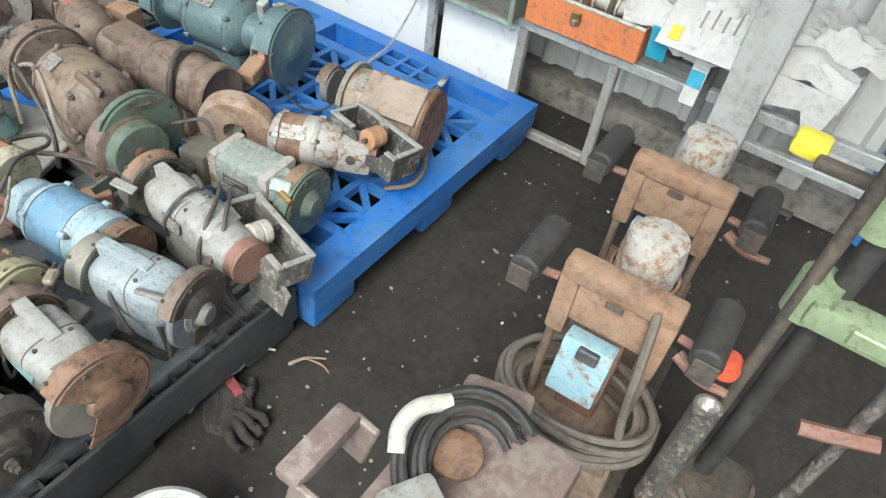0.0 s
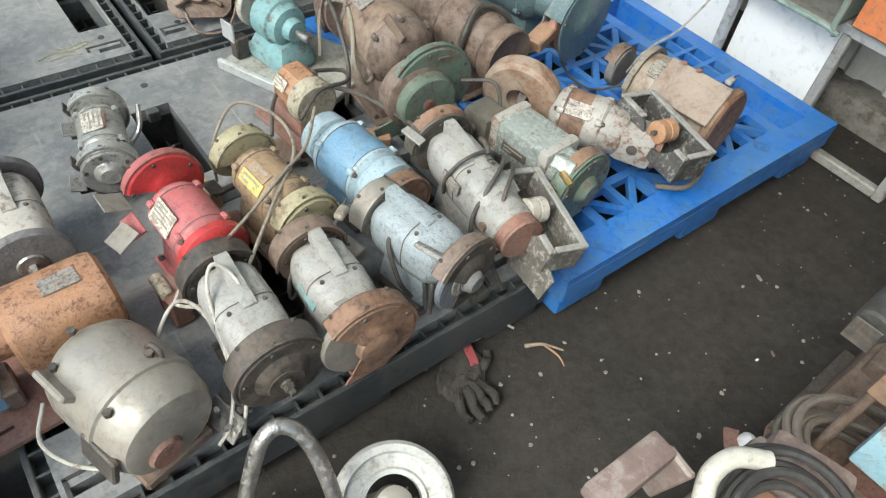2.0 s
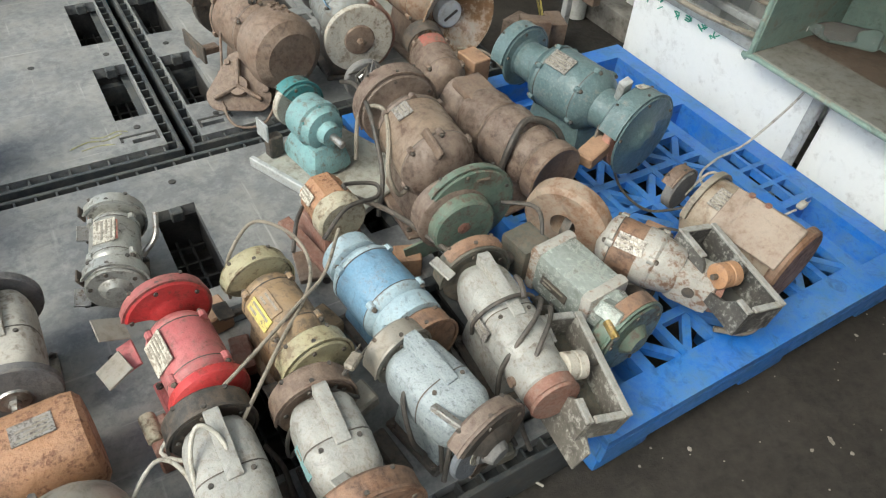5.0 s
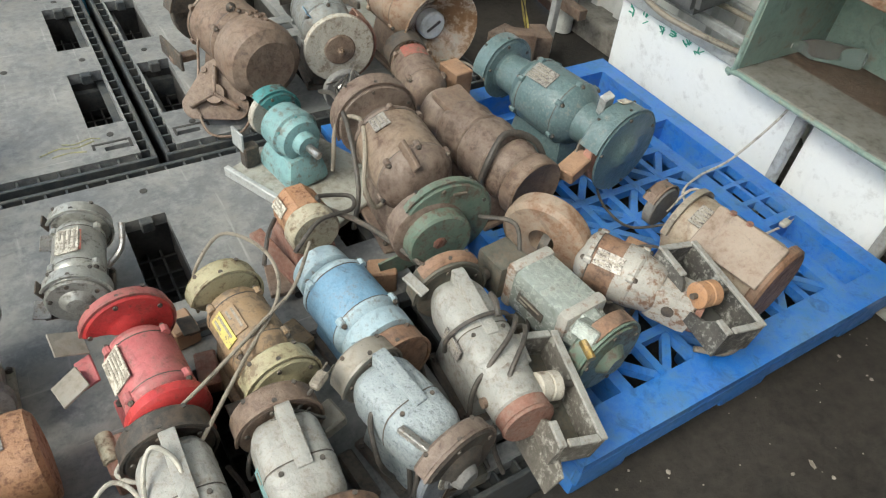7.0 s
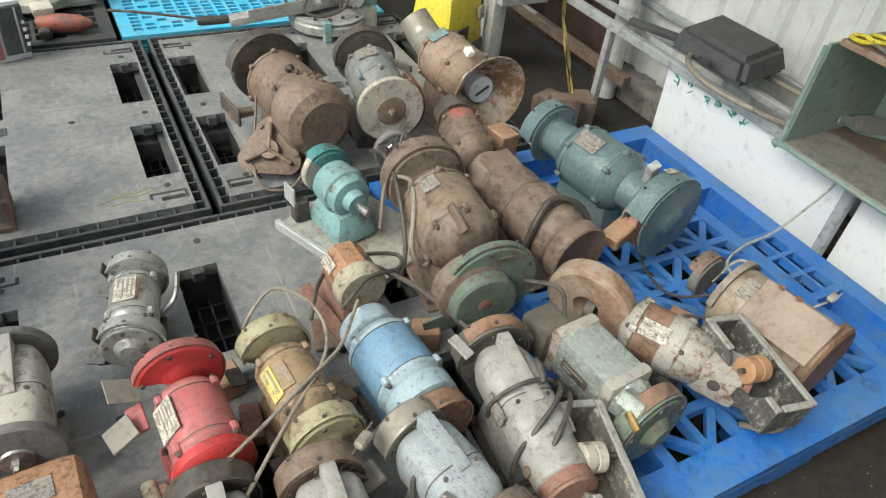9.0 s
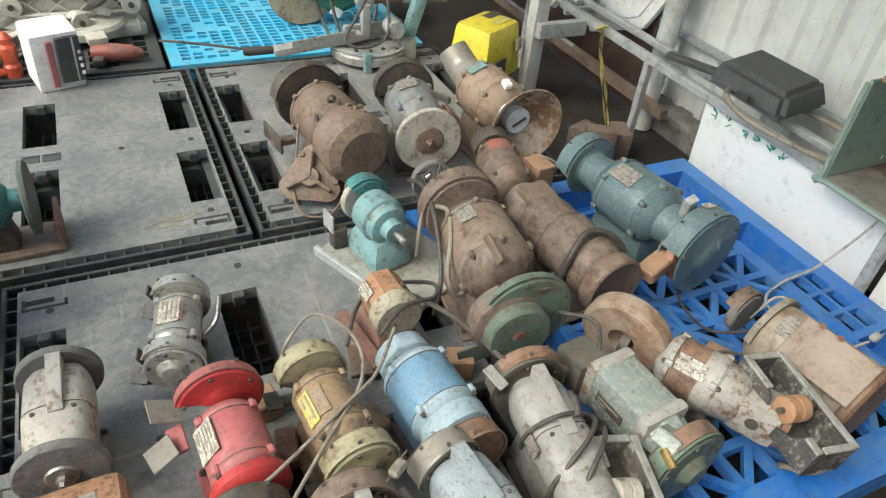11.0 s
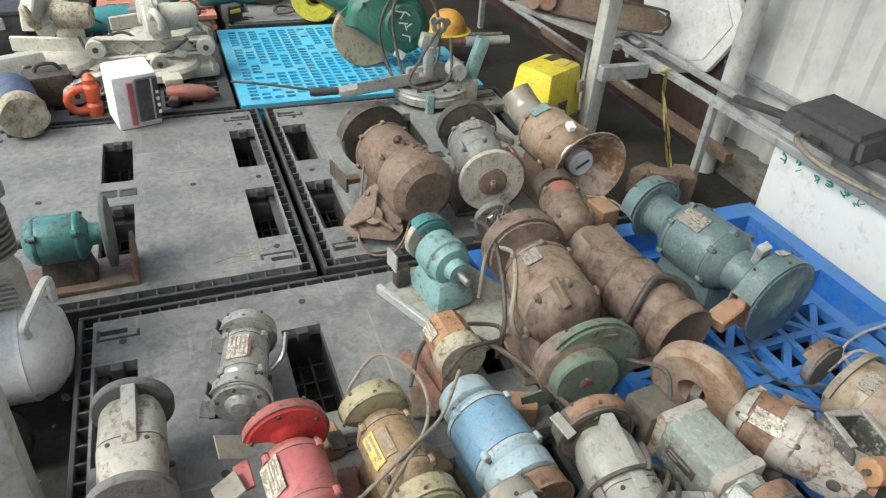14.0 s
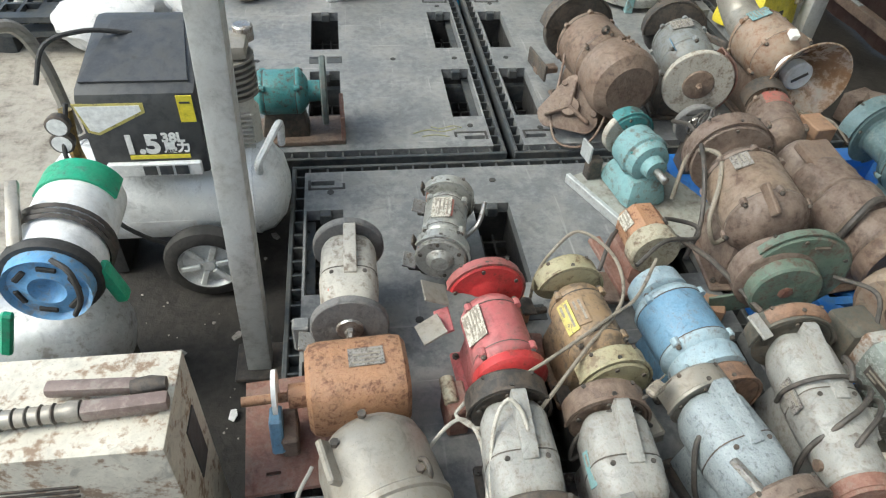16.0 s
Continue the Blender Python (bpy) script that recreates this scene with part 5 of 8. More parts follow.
g = machine("rusty wrapped motor with dark end cap", (0.642, -0.26), (0.682, -0.645), name="wrapped_motor", category="motor")
for a, b, r in ((-0.19, -0.10, 0.062), (-0.10, -0.01, 0.075), (-0.01, 0.085, 0.079), (0.085, 0.15, 0.073)):
    wrap = lathe([(a - 0.004, 0), (a - 0.004, r - 0.008), (a + 0.008, r), (a * 0.6 + b * 0.4, r + 0.002), (a * 0.3 + b * 0.7, r - 0.003), (b - 0.008, r - 0.001), (b, r - 0.009), (b, 0)], (0, 0, 0.15), segs=40)
    for v in wrap.verts:
        f = 0.006 * noise.noise(v.co * 26) + 0.003 * noise.noise(v.co * 60)
        v.co.y, v.co.z = v.co.y * (1 + f / r), 0.15 + (v.co.z - 0.15) * (1 + f / r)
    part("wrap", wrap, rust_dusty, g)
part("end_ring", lathe([(0.15, 0), (0.15, 0.076), (0.155, 0.079), (0.188, 0.079), (0.192, 0.074), (0.185, 0.06), (0.185, 0)], (0, 0, 0.145)), rust_brown, g)
part("flap", box(-0.12, 0.0, 0.21, 0.09, 0.085, 0.02, 0.006, (0, 8, 0)), rust_brown, g)
foot(g, -0.12, 0.12, 0.075, 0.145, rust_brown)
part("strap", tube([(0.09, -0.085, 0.10), (0.10, -0.075, 0.20), (0.08, -0.01, 0.24), (0.11, 0.06, 0.21), (0.15, 0.085, 0.13)], 0.008), cord_dark, g)
part("side_wheel", lathe([(-0.012, 0), (-0.012, 0.055), (0.012, 0.055), (0.012, 0)], (-0.09, -0.10, 0.10), "y", 22), dark_iron, g)

g = machine("rusty motor with a faded red end and torn hood", (0.703, 0.01), (0.655, -0.21), name="motor", category="motor")
round_motor(g, -0.10, 0.11, 0.058, 0.145, rust_dusty, rust_brown)
part("red_patch", lathe([(-0.07, 0.0592), (-0.07, 0.0605), (-0.02, 0.0605), (-0.02, 0.0592)], (0, 0, 0.145), a0=55, a1=125, closed=True, segs=10), surface("faded red over rust", (0.36, 0.09, 0.07), (0.2, 0.14, 0.1), 0.42, 0.7, scale=18), g)
part("hood", lathe([(-0.145, 0.056), (-0.14, 0.06), (-0.085, 0.058), (-0.085, 0.054), (-0.135, 0.052)], (0, 0, 0.15), a0=20, a1=190, closed=True), dark_iron, g)
foot(g, -0.06, 0.06, 0.06, 0.145, rust_brown)
part("wood_block", box(-0.01, 0.115, 0.08, 0.08, 0.06, 0.16, 0.003, (0, 0, 18)), wood_block, g, "block of raw wood")

g = machine("large slate-teal bench grinder with big round guards", (0.895, -0.165), (0.955, -0.60))
round_motor(g, -0.11, 0.12, 0.083, 0.175, slate_teal)
for s in (-1, 1):
    part("neck", lathe([(s * 0.10, 0), (s * 0.10, 0.055), (s * 0.17, 0.05), (s * 0.18, 0.062), (s * 0.19, 0.062), (s * 0.19, 0)], (0, 0, 0.175)), slate_teal, g)
guard(g, -0.205, 0.088, 0.05, 0.175, slate_teal, -90, 180, 0.2)
cover(g, -0.181, 0.084, 0.175, slate_teal, 1, 0.5, 0.01)
guard(g, 0.215, 0.112, 0.06, 0.165, slate_teal, -95, 165, 0.2)
cover(g, 0.244, 0.109, 0.165, slate_teal, 1, 0.3, 0.016)
cover(g, 0.187, 0.108, 0.165, motor_grey, -1, 0.5, 0.01, "inner_plate", 160, 300)
wheel(g, 0.213, 0.10, 0.025, 0.165, wheel_pink, None)
nameplate(g, -0.02, 0.0855, 0.175, 118, 0.075, 0.05, metal_label)
part("spark_arrester", box(0.17, -0.02, 0.265, 0.022, 0.03, 0.065, 0.002, (20, 15, 0)), galvanised, g)
part("tool_block", box(0.205, -0.125, 0.145, 0.05, 0.09, 0.035, 0.004, (10, 0, 8)), wood_block, g, "orange wooden tool block")
part("label_sticker", box(0.20, 0.01, 0.279, 0.02, 0.035, 0.002, 0, (-10, 0, 0)), paper_label, g)
foot(g, -0.10, 0.11, 0.083, 0.17, slate_teal, dark_iron, 1.3)
cord(g, [(0.80, -0.02, 0.28), (0.84, -0.10, 0.30), (0.87, -0.16, 0.27)], cord_grey)

# ---- machines on the far grey pallet ----
b = thing("wooden_board", "pale worn wooden mounting board", "board", 0.315, -0.235, DECK + 0.002, 24)
part("plank", box(0, 0, 0.01, 0.25, 0.34, 0.02, 0.003), surface("worn pale board", (0.40, 0.41, 0.37), (0.23, 0.21, 0.17), 0.4, 0.8, scale=8, edge=0.1), b)
part("edge_trim", box(-0.132, 0, 0.014, 0.014, 0.35, 0.028, 0.002), galvanised, b)
g = machine("light teal motor grinder with dark teal guard", (0.252, -0.095), (0.292, -0.315), base=DECK + 0.024)
part("pedestal", box(0.0, 0, 0.04, 0.17, 0.13, 0.08, 0.03, taper=0.72), teal_light, g)
part("motor_body", lathe([(-0.055, 0), (-0.055, 0.045), (-0.045, 0.057), (-0.005, 0.058), (0.0, 0.061), (0.018, 0.061), (0.022, 0.055), (0.045, 0.05), (0.05, 0.03), (0.075, 0.027), (0.075, 0)], (0, 0, 0.115), segs=30), teal_light, g)
part("shaft", lathe([(0.07, 0), (0.07, 0.010), (0.115, 0.010), (0.118, 0.007), (0.118, 0)], (0, 0, 0.115), segs=14), bare_steel, g)
guard(g, -0.09, 0.068, 0.042, 0.12, teal_dark, -60, 130, 0.1)
cover(g, -0.07, 0.064, 0.12, teal_dark, 1, 0.5, 0.01, a0=-60, a1=130)
wheel(g, -0.09, 0.06, 0.02, 0.12, wheel_white, None)
part("tool_rest", box(-0.095, -0.095, 0.075, 0.05, 0.05, 0.006, 0.001, (0, 90, 90)), galvanised, g)
part("rest_arm", box(-0.08, -0.075, 0.03, 0.03, 0.04, 0.06, 0.004), dark_iron, g)
for ang in (30, 90, 150):
    part("bolt", lathe([(0.018, 0), (0.018, 0.005), (0.025, 0.005), (0.025, 0)], (0, 0.052 * math.cos(radians(ang)), 0.115 + 0.052 * math.sin(radians(ang))), segs=6), teal_dark, g)

g = machine("heavy rusty brown grinder with embossed round housing", (0.255, 0.43), (0.315, 0.045), base=DECK)
round_motor(g, -0.13, 0.09, 0.088, 0.175, rust_brown)
part("housing", lathe([(0.06, 0), (0.06, 0.07), (0.075, 0.096), (0.15, 0.104), (0.18, 0.098), (0.2, 0.07), (0.2, 0)], (0, 0.0, 0.17), segs=30), rust_brown, g)
emb = bmesh.new()
for i, x in enumerate((0.085, 0.11, 0.135)):
    for k in range(3):
        box(x, 0.02 + 0.012 * (k - 1), 0.17 + 0.0995, 0.018 if k == i % 3 else 0.006, 0.006, 0.006, 0, bm=emb)
part("embossing", emb, rust_brown, g, "raised cast bars")
guard(g, -0.17, 0.112, 0.055, 0.18, dark_iron, -90, 170, 0.1)
wheel(g, -0.17, 0.10, 0.025, 0.18, dark_iron, None)
part("side_plate", box(-0.08, -0.15, 0.12, 0.13, 0.008, 0.05, 0.002, (0, 0, 0)), dark_iron, g)
part("plate_arm", box(-0.08, -0.12, 0.10, 0.03, 0.07, 0.02, 0.003), rust_brown, g)
tri = []
for k in range(3):
    for a in range(-40, 41, 20):
        b2 = radians(90 + 120 * k + a)
        tri.append((0.052 * math.cos(radians(90 + 120 * k)) + 0.042 * math.cos(b2), 0.052 * math.sin(radians(90 + 120 * k)) + 0.042 * math.sin(b2)))
fl = prism(tri, 0.0, 0.012, "z", 0.003)
for k in range(3):
    b2 = 90 + 120 * k
    box(0.036 * math.cos(radians(b2)), 0.036 * math.sin(radians(b2)), 0.024, 0.075, 0.012, 0.026, 0.004, (0, 0, b2), fl)
    lathe([(0.01, 0), (0.01, 0.009), (0.018, 0.008), (0.018, 0)], (0.072 * math.cos(radians(b2 + 25)), 0.072 * math.sin(radians(b2 + 25)), 0), "z", 8, bm=fl)
lathe([(0.01, 0), (0.01, 0.03), (0.034, 0.026), (0.034, 0)], (0, 0, 0), "z", 20, bm=fl)
bmesh.ops.transform(fl, matrix=g.matrix_basis.inverted() @ look((0.185, 0.115, 0.225), (0.185 + 0.30, 0.115 + 0.62, 0.225 - 0.62)), verts=fl.verts)
part("flange", fl, rust_brown, g, "three-armed rusty cast flange")
part("eyebolt", lathe([(-0.006, 0.008), (0, 0.014), (0.006, 0.008), (0, 0.004)], (0.045, -0.02, 0.275), "x", 14, closed=True), dark_iron, g)
foot(g, -0.10, 0.12, 0.09, 0.17, rust_brown)
cord(g, [(0.20, 0.28, 0.33), (0.17, 0.20, 0.28), (0.13, 0.10, 0.20), (0.14, 0.03, 0.165), (0.22, 0.02, 0.165), (0.28, 0.08, 0.24), (0.25, 0.15, 0.34)], rust_brown, 0.004)

g = machine("blue-grey buffing motor with pale disc wheel", (0.578, 0.42), (0.520, 0.058), base=DECK)
round_motor(g, -0.11, 0.11, 0.076, 0.175, surface("scuffed blue grey paint", (0.22, 0.245, 0.25), (0.15, 0.13, 0.11), 0.42, 0.5, scale=10, edge=0.1))
wheel(g, 0.175, 0.098, 0.018, 0.175, wheel_white, rust_brown, 1, 0.45, "disc_wheel")
guard(g, 0.15, 0.105, 0.05, 0.175, rust_red, -60, 60, 0.4)
guard(g, -0.155, 0.095, 0.05, 0.18, dark_iron, -90, 190, 0.1)
wheel(g, -0.17, 0.09, 0.02, 0.175, wheel_grey, None)
nameplate(g, -0.03, 0.079, 0.175, 105, 0.05, 0.06, metal_label)
part("lever", box(0.03, 0.07, 0.235, 0.10, 0.012, 0.02, 0.003, (0, -10, 20)), dark_iron, g)
part("blue_patch", box(0.06, -0.055, 0.225, 0.05, 0.03, 0.002, 0, (-45, 0, 0)), sky_blue, g)
foot(g, -0.09, 0.09, 0.076, 0.17, dark_iron)

g = machine("cream and rust polishing motor with a wide open cone", (0.812, 0.45), (0.826, 0.03), base=DECK)
round_motor(g, -0.12, 0.11, 0.086, 0.185, cream_rust)
part("cone", lathe([(0.13, 0.045), (0.165, 0.075), (0.205, 0.122), (0.212, 0.128), (0.214, 0.124), (0.17, 0.072), (0.135, 0.04)], (0, 0, 0.185), segs=40, closed=True), surface("stained cone", (0.36, 0.20, 0.10), (0.62, 0.57, 0.5), 0.36, 0.3, metal=0.3, scale=7, edge=0.1, wear_rough=0.4), g, "rust-stained open metal cone")
part("hub", lathe([(0.11, 0), (0.11, 0.04), (0.165, 0.042), (0.17, 0.036), (0.17, 0)], (0, 0, 0.185)), foam_white, g, "white cast hub")
part("hub_slot", box(0.172, 0, 0.185, 0.004, 0.05, 0.008, 0.001, (30, 0, 0)), dark_iron, g)
part("rear_elbow", tube([(-0.11, 0, 0.19), (-0.19, 0.0, 0.20), (-0.25, -0.02, 0.25)], 0.06, 20, taper=0.85), motor_grey, g, "grey tapered rear pipe")
nameplate(g, -0.06, 0.089, 0.185, 112, 0.045, 0.06, teal_light, "green_label")
part("tag", box(0.09, -0.01, 0.275, 0.03, 0.025, 0.02, 0.003, (0, 20, 0)), foam_white, g)
foot(g, -0.10, 0.10, 0.086, 0.18, rust_brown)

# ---- machines at the pallet's open corner ----
p = thing("rusty_plate", "flat rusty steel mounting plate with slots", "plate", -0.52, -0.825, DECK + 0.002, 4)
part("sheet", slab(-0.135, 0.135, -0.115, 0.115, 0, 0.010, [(-0.10, -0.075, -0.085, -0.078), (-0.12, -0.112, 0.07, 0.078), (0.05, 0.08, -0.07, -0.06)]), rust_red, p)
g = machine("orange rusted round motor on a rusty plate", (-0.365, -0.808), (-0.535, -0.818), base=DECK + 0.013, name="motor", category="motor")
part("motor_body", lathe([(-0.085, 0), (-0.085, 0.06), (-0.077, 0.07), (-0.06, 0.073), (0.065, 0.073), (0.08, 0.07), (0.088, 0.06), (0.088, 0)], (0, 0, 0.098), segs=40, squash=lambda c, d: tuple(v * (0.35 + 0.65 * math.hypot(c, d) / max(1e-9, (c ** 4 + d ** 4) ** 0.25)) for v in (c, d))), pitted_orange, g)
part("shaft", lathe([(0.085, 0), (0.085, 0.022), (0.12, 0.022), (0.122, 0.009), (0.20, 0.009), (0.20, 0)], (0, 0, 0.088), segs=16), pitted_orange, g)
nameplate(g, -0.015, 0.072, 0.098, 92, 0.06, 0.038, metal_label)
part("cradle", box(0, 0, 0.018, 0.13, 0.11, 0.036, 0.006), rust_red, g)
part("blue_stone", box(0.145, 0.035, 0.045, 0.022, 0.05, 0.07, 0.004, (20, 0, 0)), sky_blue, g, "chipped blue sharpening block")
part("torn_wheel", lathe([(0.138, 0.0), (0.138, 0.042), (0.146, 0.042), (0.146, 0.0)], (0, 0.0, 0.10), a0=0, a1=230, segs=18, closed=True), foam_white, g, "broken white disc")
part("clamp", box(0.125, 0.03, 0.025, 0.03, 0.07, 0.05, 0.004), rust_brown, g)

g = machine("large grey electric motor lying by the pallet edge", (-0.447, -0.905), (-0.383, -1.135), base=DECK, name="electric_motor", category="motor")
part("motor_body", lathe([(-0.11, 0), (-0.11, 0.05), (-0.104, 0.066), (-0.085, 0.084), (-0.06, 0.09), (0.03, 0.09), (0.033, 0.0935), (0.043, 0.0935), (0.046, 0.089), (0.085, 0.086), (0.103, 0.076), (0.11, 0.06), (0.11, 0)], (0, 0, 0.112), segs=40), motor_grey, g)
part("end_plate", lathe([(0.11, 0), (0.11, 0.03), (0.118, 0.026), (0.118, 0)], (0, -0.02, 0.09), segs=18), rust_red, g)
part("terminal_plate", box(-0.045, -0.066, 0.170, 0.075, 0.05, 0.012, 0.003, (-50, 0, 0)), motor_grey, g)
part("terminal_plate", box(0.06, -0.09, 0.115, 0.08, 0.012, 0.05, 0.003, (-15, 0, 0)), dark_iron, g)
part("terminal_slot", box(-0.045, -0.072, 0.178, 0.014, 0.008, 0.008, 0.002, (-50, 0, 0)), dark_iron, g)
for x, ang in ((0.055, 125), (-0.07, 130), (0.02, 60), (-0.09, 95)):
    part("bolt", lathe([(0, 0), (0, 0.007), (0.009, 0.007), (0.009, 0)], (x, 0.09 * math.cos(radians(ang)), 0.111 + 0.09 * math.sin(radians(ang))), "z", 6), dark_iron, g)
part("lifting_hook", tube([(0.0, 0.05, 0.182), (0.012, 0.055, 0.20), (0.03, 0.057, 0.197), (0.035, 0.055, 0.18)], 0.004), dark_iron, g)
part("cradle", box(0.0, 0, 0.012, 0.20, 0.13, 0.024, 0.004), rust_brown, g)
cord(g, [(-0.53, -0.95, 0.24), (-0.555, -1.0, 0.22), (-0.53, -1.05, 0.20), (-0.48, -1.09, 0.19)], cord_pale)

# ---- the teal grinder on the half-empty pallet ----
g = machine("teal disc grinder on a rusty folded base", (-0.715, 0.135), (-0.50, 0.14), base=DECK)
part("base", box(0, 0, 0.008, 0.30, 0.13, 0.014, 0.002), rust_brown, g, "rusty folded steel base")
part("base_lip", box(0.145, 0, 0.05, 0.012, 0.13, 0.075, 0.002), rust_red, g)
part("pedestal", box(-0.01, 0, 0.05, 0.13, 0.08, 0.075, 0.008, taper=0.8), dark_iron, g)
round_motor(g, -0.09, 0.06, 0.058, 0.135, teal_dark)
part("neck", lathe([(0.04, 0), (0.04, 0.03), (0.09, 0.028), (0.09, 0)], (0, 0, 0.135)), teal_dark, g)
wheel(g, 0.10, 0.092, 0.016, 0.135, surface("dark green disc", (0.07, 0.10, 0.095), (0.12, 0.11, 0.1), 0.3, 0.7), None, name="disc_wheel")
part("shaft", lathe([(-0.15, 0), (-0.15, 0.012), (-0.085, 0.012), (-0.085, 0)], (0, 0, 0.135)), dark_iron, g)


# ---- offcuts and brackets wedged between the machines ----
for k, (x, y, a, sx, sy, sz, mat) in enumerate(((-0.115, -0.585, 10, 0.05, 0.06, 0.05, wood_block), (-0.10, -0.70, -8, 0.04, 0.08, 0.035, rust_red), (0.075, -0.70, 15, 0.04, 0.07, 0.04, tan), (0.30, -0.63, -20, 0.06, 0.05, 0.06, wood_block), (0.265, -0.80, 5, 0.05, 0.09, 0.03, dark_iron), (-0.13, -1.03, 0, 0.03, 0.10, 0.025, dark_iron), (0.055, -1.02, 6, 0.03, 0.10, 0.03, dark_iron), (0.235, -1.08, -5, 0.04, 0.09, 0.03, olive_iron), (0.53, -0.55, 30, 0.07, 0.06, 0.05, dark_iron), (0.79, -0.42, 10, 0.06, 0.08, 0.07, wood_block), (0.56, -0.08, 20, 0.09, 0.06, 0.08, dark_iron))):
    o = thing("wedge_block", "dusty block wedged between the machines", "block", x, y, DECK, a, "blocks between the machines")
    part("block", box(0, 0, sz / 2, sx, sy, sz, 0.004), mat, o)


# ---- beside the pallets: compressor, washer, crate ----
def letters(text, size, m, mat, parent, name="lettering", label="", bold=0.0):
    cu = bpy.data.curves.new(name, "FONT")
    cu.body, cu.size, cu.extrude, cu.offset = text, size, 0.0008, bold
    tmp = bpy.data.objects.new(name, cu)
    scene.collection.objects.link(tmp)
    me = bpy.data.meshes.new_from_object(tmp)
    bpy.data.objects.remove(tmp)
    me.transform(m)
    me.materials.clear()
    me.materials.append(mat)
    ob = new(name, me)
    ob.parent = parent
    if label:
        ob["label"] = label
    return ob


c = thing("air_compressor", "silver tank air compressor with charcoal cover", "compressor", -0.862, -0.165, -0.062)
part("tank", lathe([(-0.27, 0), (-0.268, 0.03), (-0.255, 0.075), (-0.225, 0.108), (-0.19, 0.118), (0.19, 0.118), (0.225, 0.108), (0.255, 0.075), (0.268, 0.03), (0.27, 0)], (0, 0, 0.272), segs=40), tank_silver, c)
for s in (-0.19, 0.19):
    part("weld_seam", lathe([(s - 0.004, 0.116), (s - 0.004, 0.1195), (s + 0.004, 0.1195), (s + 0.004, 0.116)], (0, 0, 0.272), segs=40, closed=True), tank_silver, c)
part("white_sticker", lathe([(-0.17, 0.1185), (-0.17, 0.1192), (0.06, 0.1192), (0.06, 0.1185)], (0, 0, 0.272), a0=183, a1=222, closed=True, segs=10), foam_white, c, "torn white sticker")
for y in (-0.15, 0.125):
    w = part("wheel", lathe([(-0.022, 0.0696), (-0.022, 0.084), (-0.016, 0.0984), (0, 0.1032), (0.016, 0.0984), (0.022, 0.084), (0.022, 0.0696)], (0.075, y, 0.165), "y", 36, closed=True), rubber, c)
    part("rim", lathe([(-0.018, 0), (-0.018, 0.014), (-0.010, 0.019), (-0.006, 0.06), (-0.02, 0.067), (-0.02, 0.072), (0.015, 0.072), (0.015, 0)], (0.075, y, 0.165), "y", 30), tank_silver, w, "silver pressed wheel rim")
    for k in range(6):
        a = radians(k * 60 + 10)
        part("spoke", box(0.075 + 0.042 * math.cos(a), y - 0.016, 0.165 + 0.042 * math.sin(a), 0.048, 0.008, 0.014, 0.002, (0, -math.degrees(a), 0)), tank_silver, w)
part("axle", lathe([(-0.16, 0), (-0.16, 0.008), (0.13, 0.008), (0.13, 0)], (0.075, 0, 0.165), "y", 12), dark_iron, c)
part("axle_bracket", box(0.075, 0, 0.155, 0.05, 0.12, 0.05, 0.004), tank_silver, c)
part("front_foot", box(-0.17, 0, 0.117, 0.05, 0.14, 0.11, 0.006), rubber, c)
cov = box(0.005, 0.0, 0.50, 0.235, 0.255, 0.20, 0.02)
for v in cov.verts:
    if v.co.z > 0.5:
        v.co.z += (v.co.y + 0.13) * 0.22
        v.co.x = v.co.x * (1 - (v.co.y + 0.13) * 0.25)
cv = part("cover", cov, cover_black, c)
part("top_panel", prism([(-0.105, -0.10), (0.10, -0.10), (0.075, 0.09), (-0.07, 0.09)], 0.0, 0.004, "z"), cover_black, cv).matrix_basis = pose(0.005, 0.0, 0.629, 12, 0, 0)
part("badge_panel", prism([(-0.11, 0.575), (0.01, 0.575), (0.012, 0.562), (-0.08, 0.515), (-0.095, 0.52)], -0.1295, -0.127, "y"), print_white, cv, "white badge with plain swoosh")
part("badge_border", prism([(-0.115, 0.58), (0.018, 0.58), (0.018, 0.558), (-0.08, 0.508), (-0.10, 0.515)], -0.1285, -0.1265, "y"), yellow_label, cv)
part("caution_label", box(0.098, -0.129, 0.565, 0.03, 0.002, 0.06, 0), yellow_paint, cv, "yellow caution label with dark bars")
part("caution_bars", box(0.098, -0.1305, 0.58, 0.02, 0.001, 0.004, 0), black_plastic, cv)
letters("1.5", 0.062, pose(-0.045, -0.1285, 0.462, 90, 0, 0), print_white, cv, label="white number 1.5", bold=0.0025)
letters("38L", 0.03, pose(0.035, -0.1285, 0.488, 90, 0, 0), print_white, cv, label="white 38L", bold=0.0012)
letters("馬力", 0.027, pose(0.035, -0.1285, 0.464, 90, 0, 0), print_white, cv, label="white writing", bold=0.0010)
part("yellow_bar", box(0.025, -0.129, 0.452, 0.12, 0.002, 0.009, 0), print_yellow, cv)
part("control_panel", box(0.01, -0.132, 0.424, 0.19, 0.012, 0.034, 0.003), tank_silver, c)
for k in range(3):
    part("rating_label", box(0.0 + k * 0.032, -0.139, 0.424, 0.026, 0.002, 0.022, 0), black_plastic, c)
for k, (x, z) in enumerate(((-0.155, 0.53), (-0.158, 0.49))):
    part("gauge", lathe([(0, 0), (0, 0.022), (-0.018, 0.024), (-0.02, 0.021), (-0.017, 0)], (x, -0.11, z), "y", 22), dark_iron, c, "round pressure gauge")
    part("dial", lathe([(-0.0185, 0), (-0.0185, 0.019), (-0.0205, 0.019), (-0.0205, 0)], (x, -0.11, z), "y", 20), print_white, c)
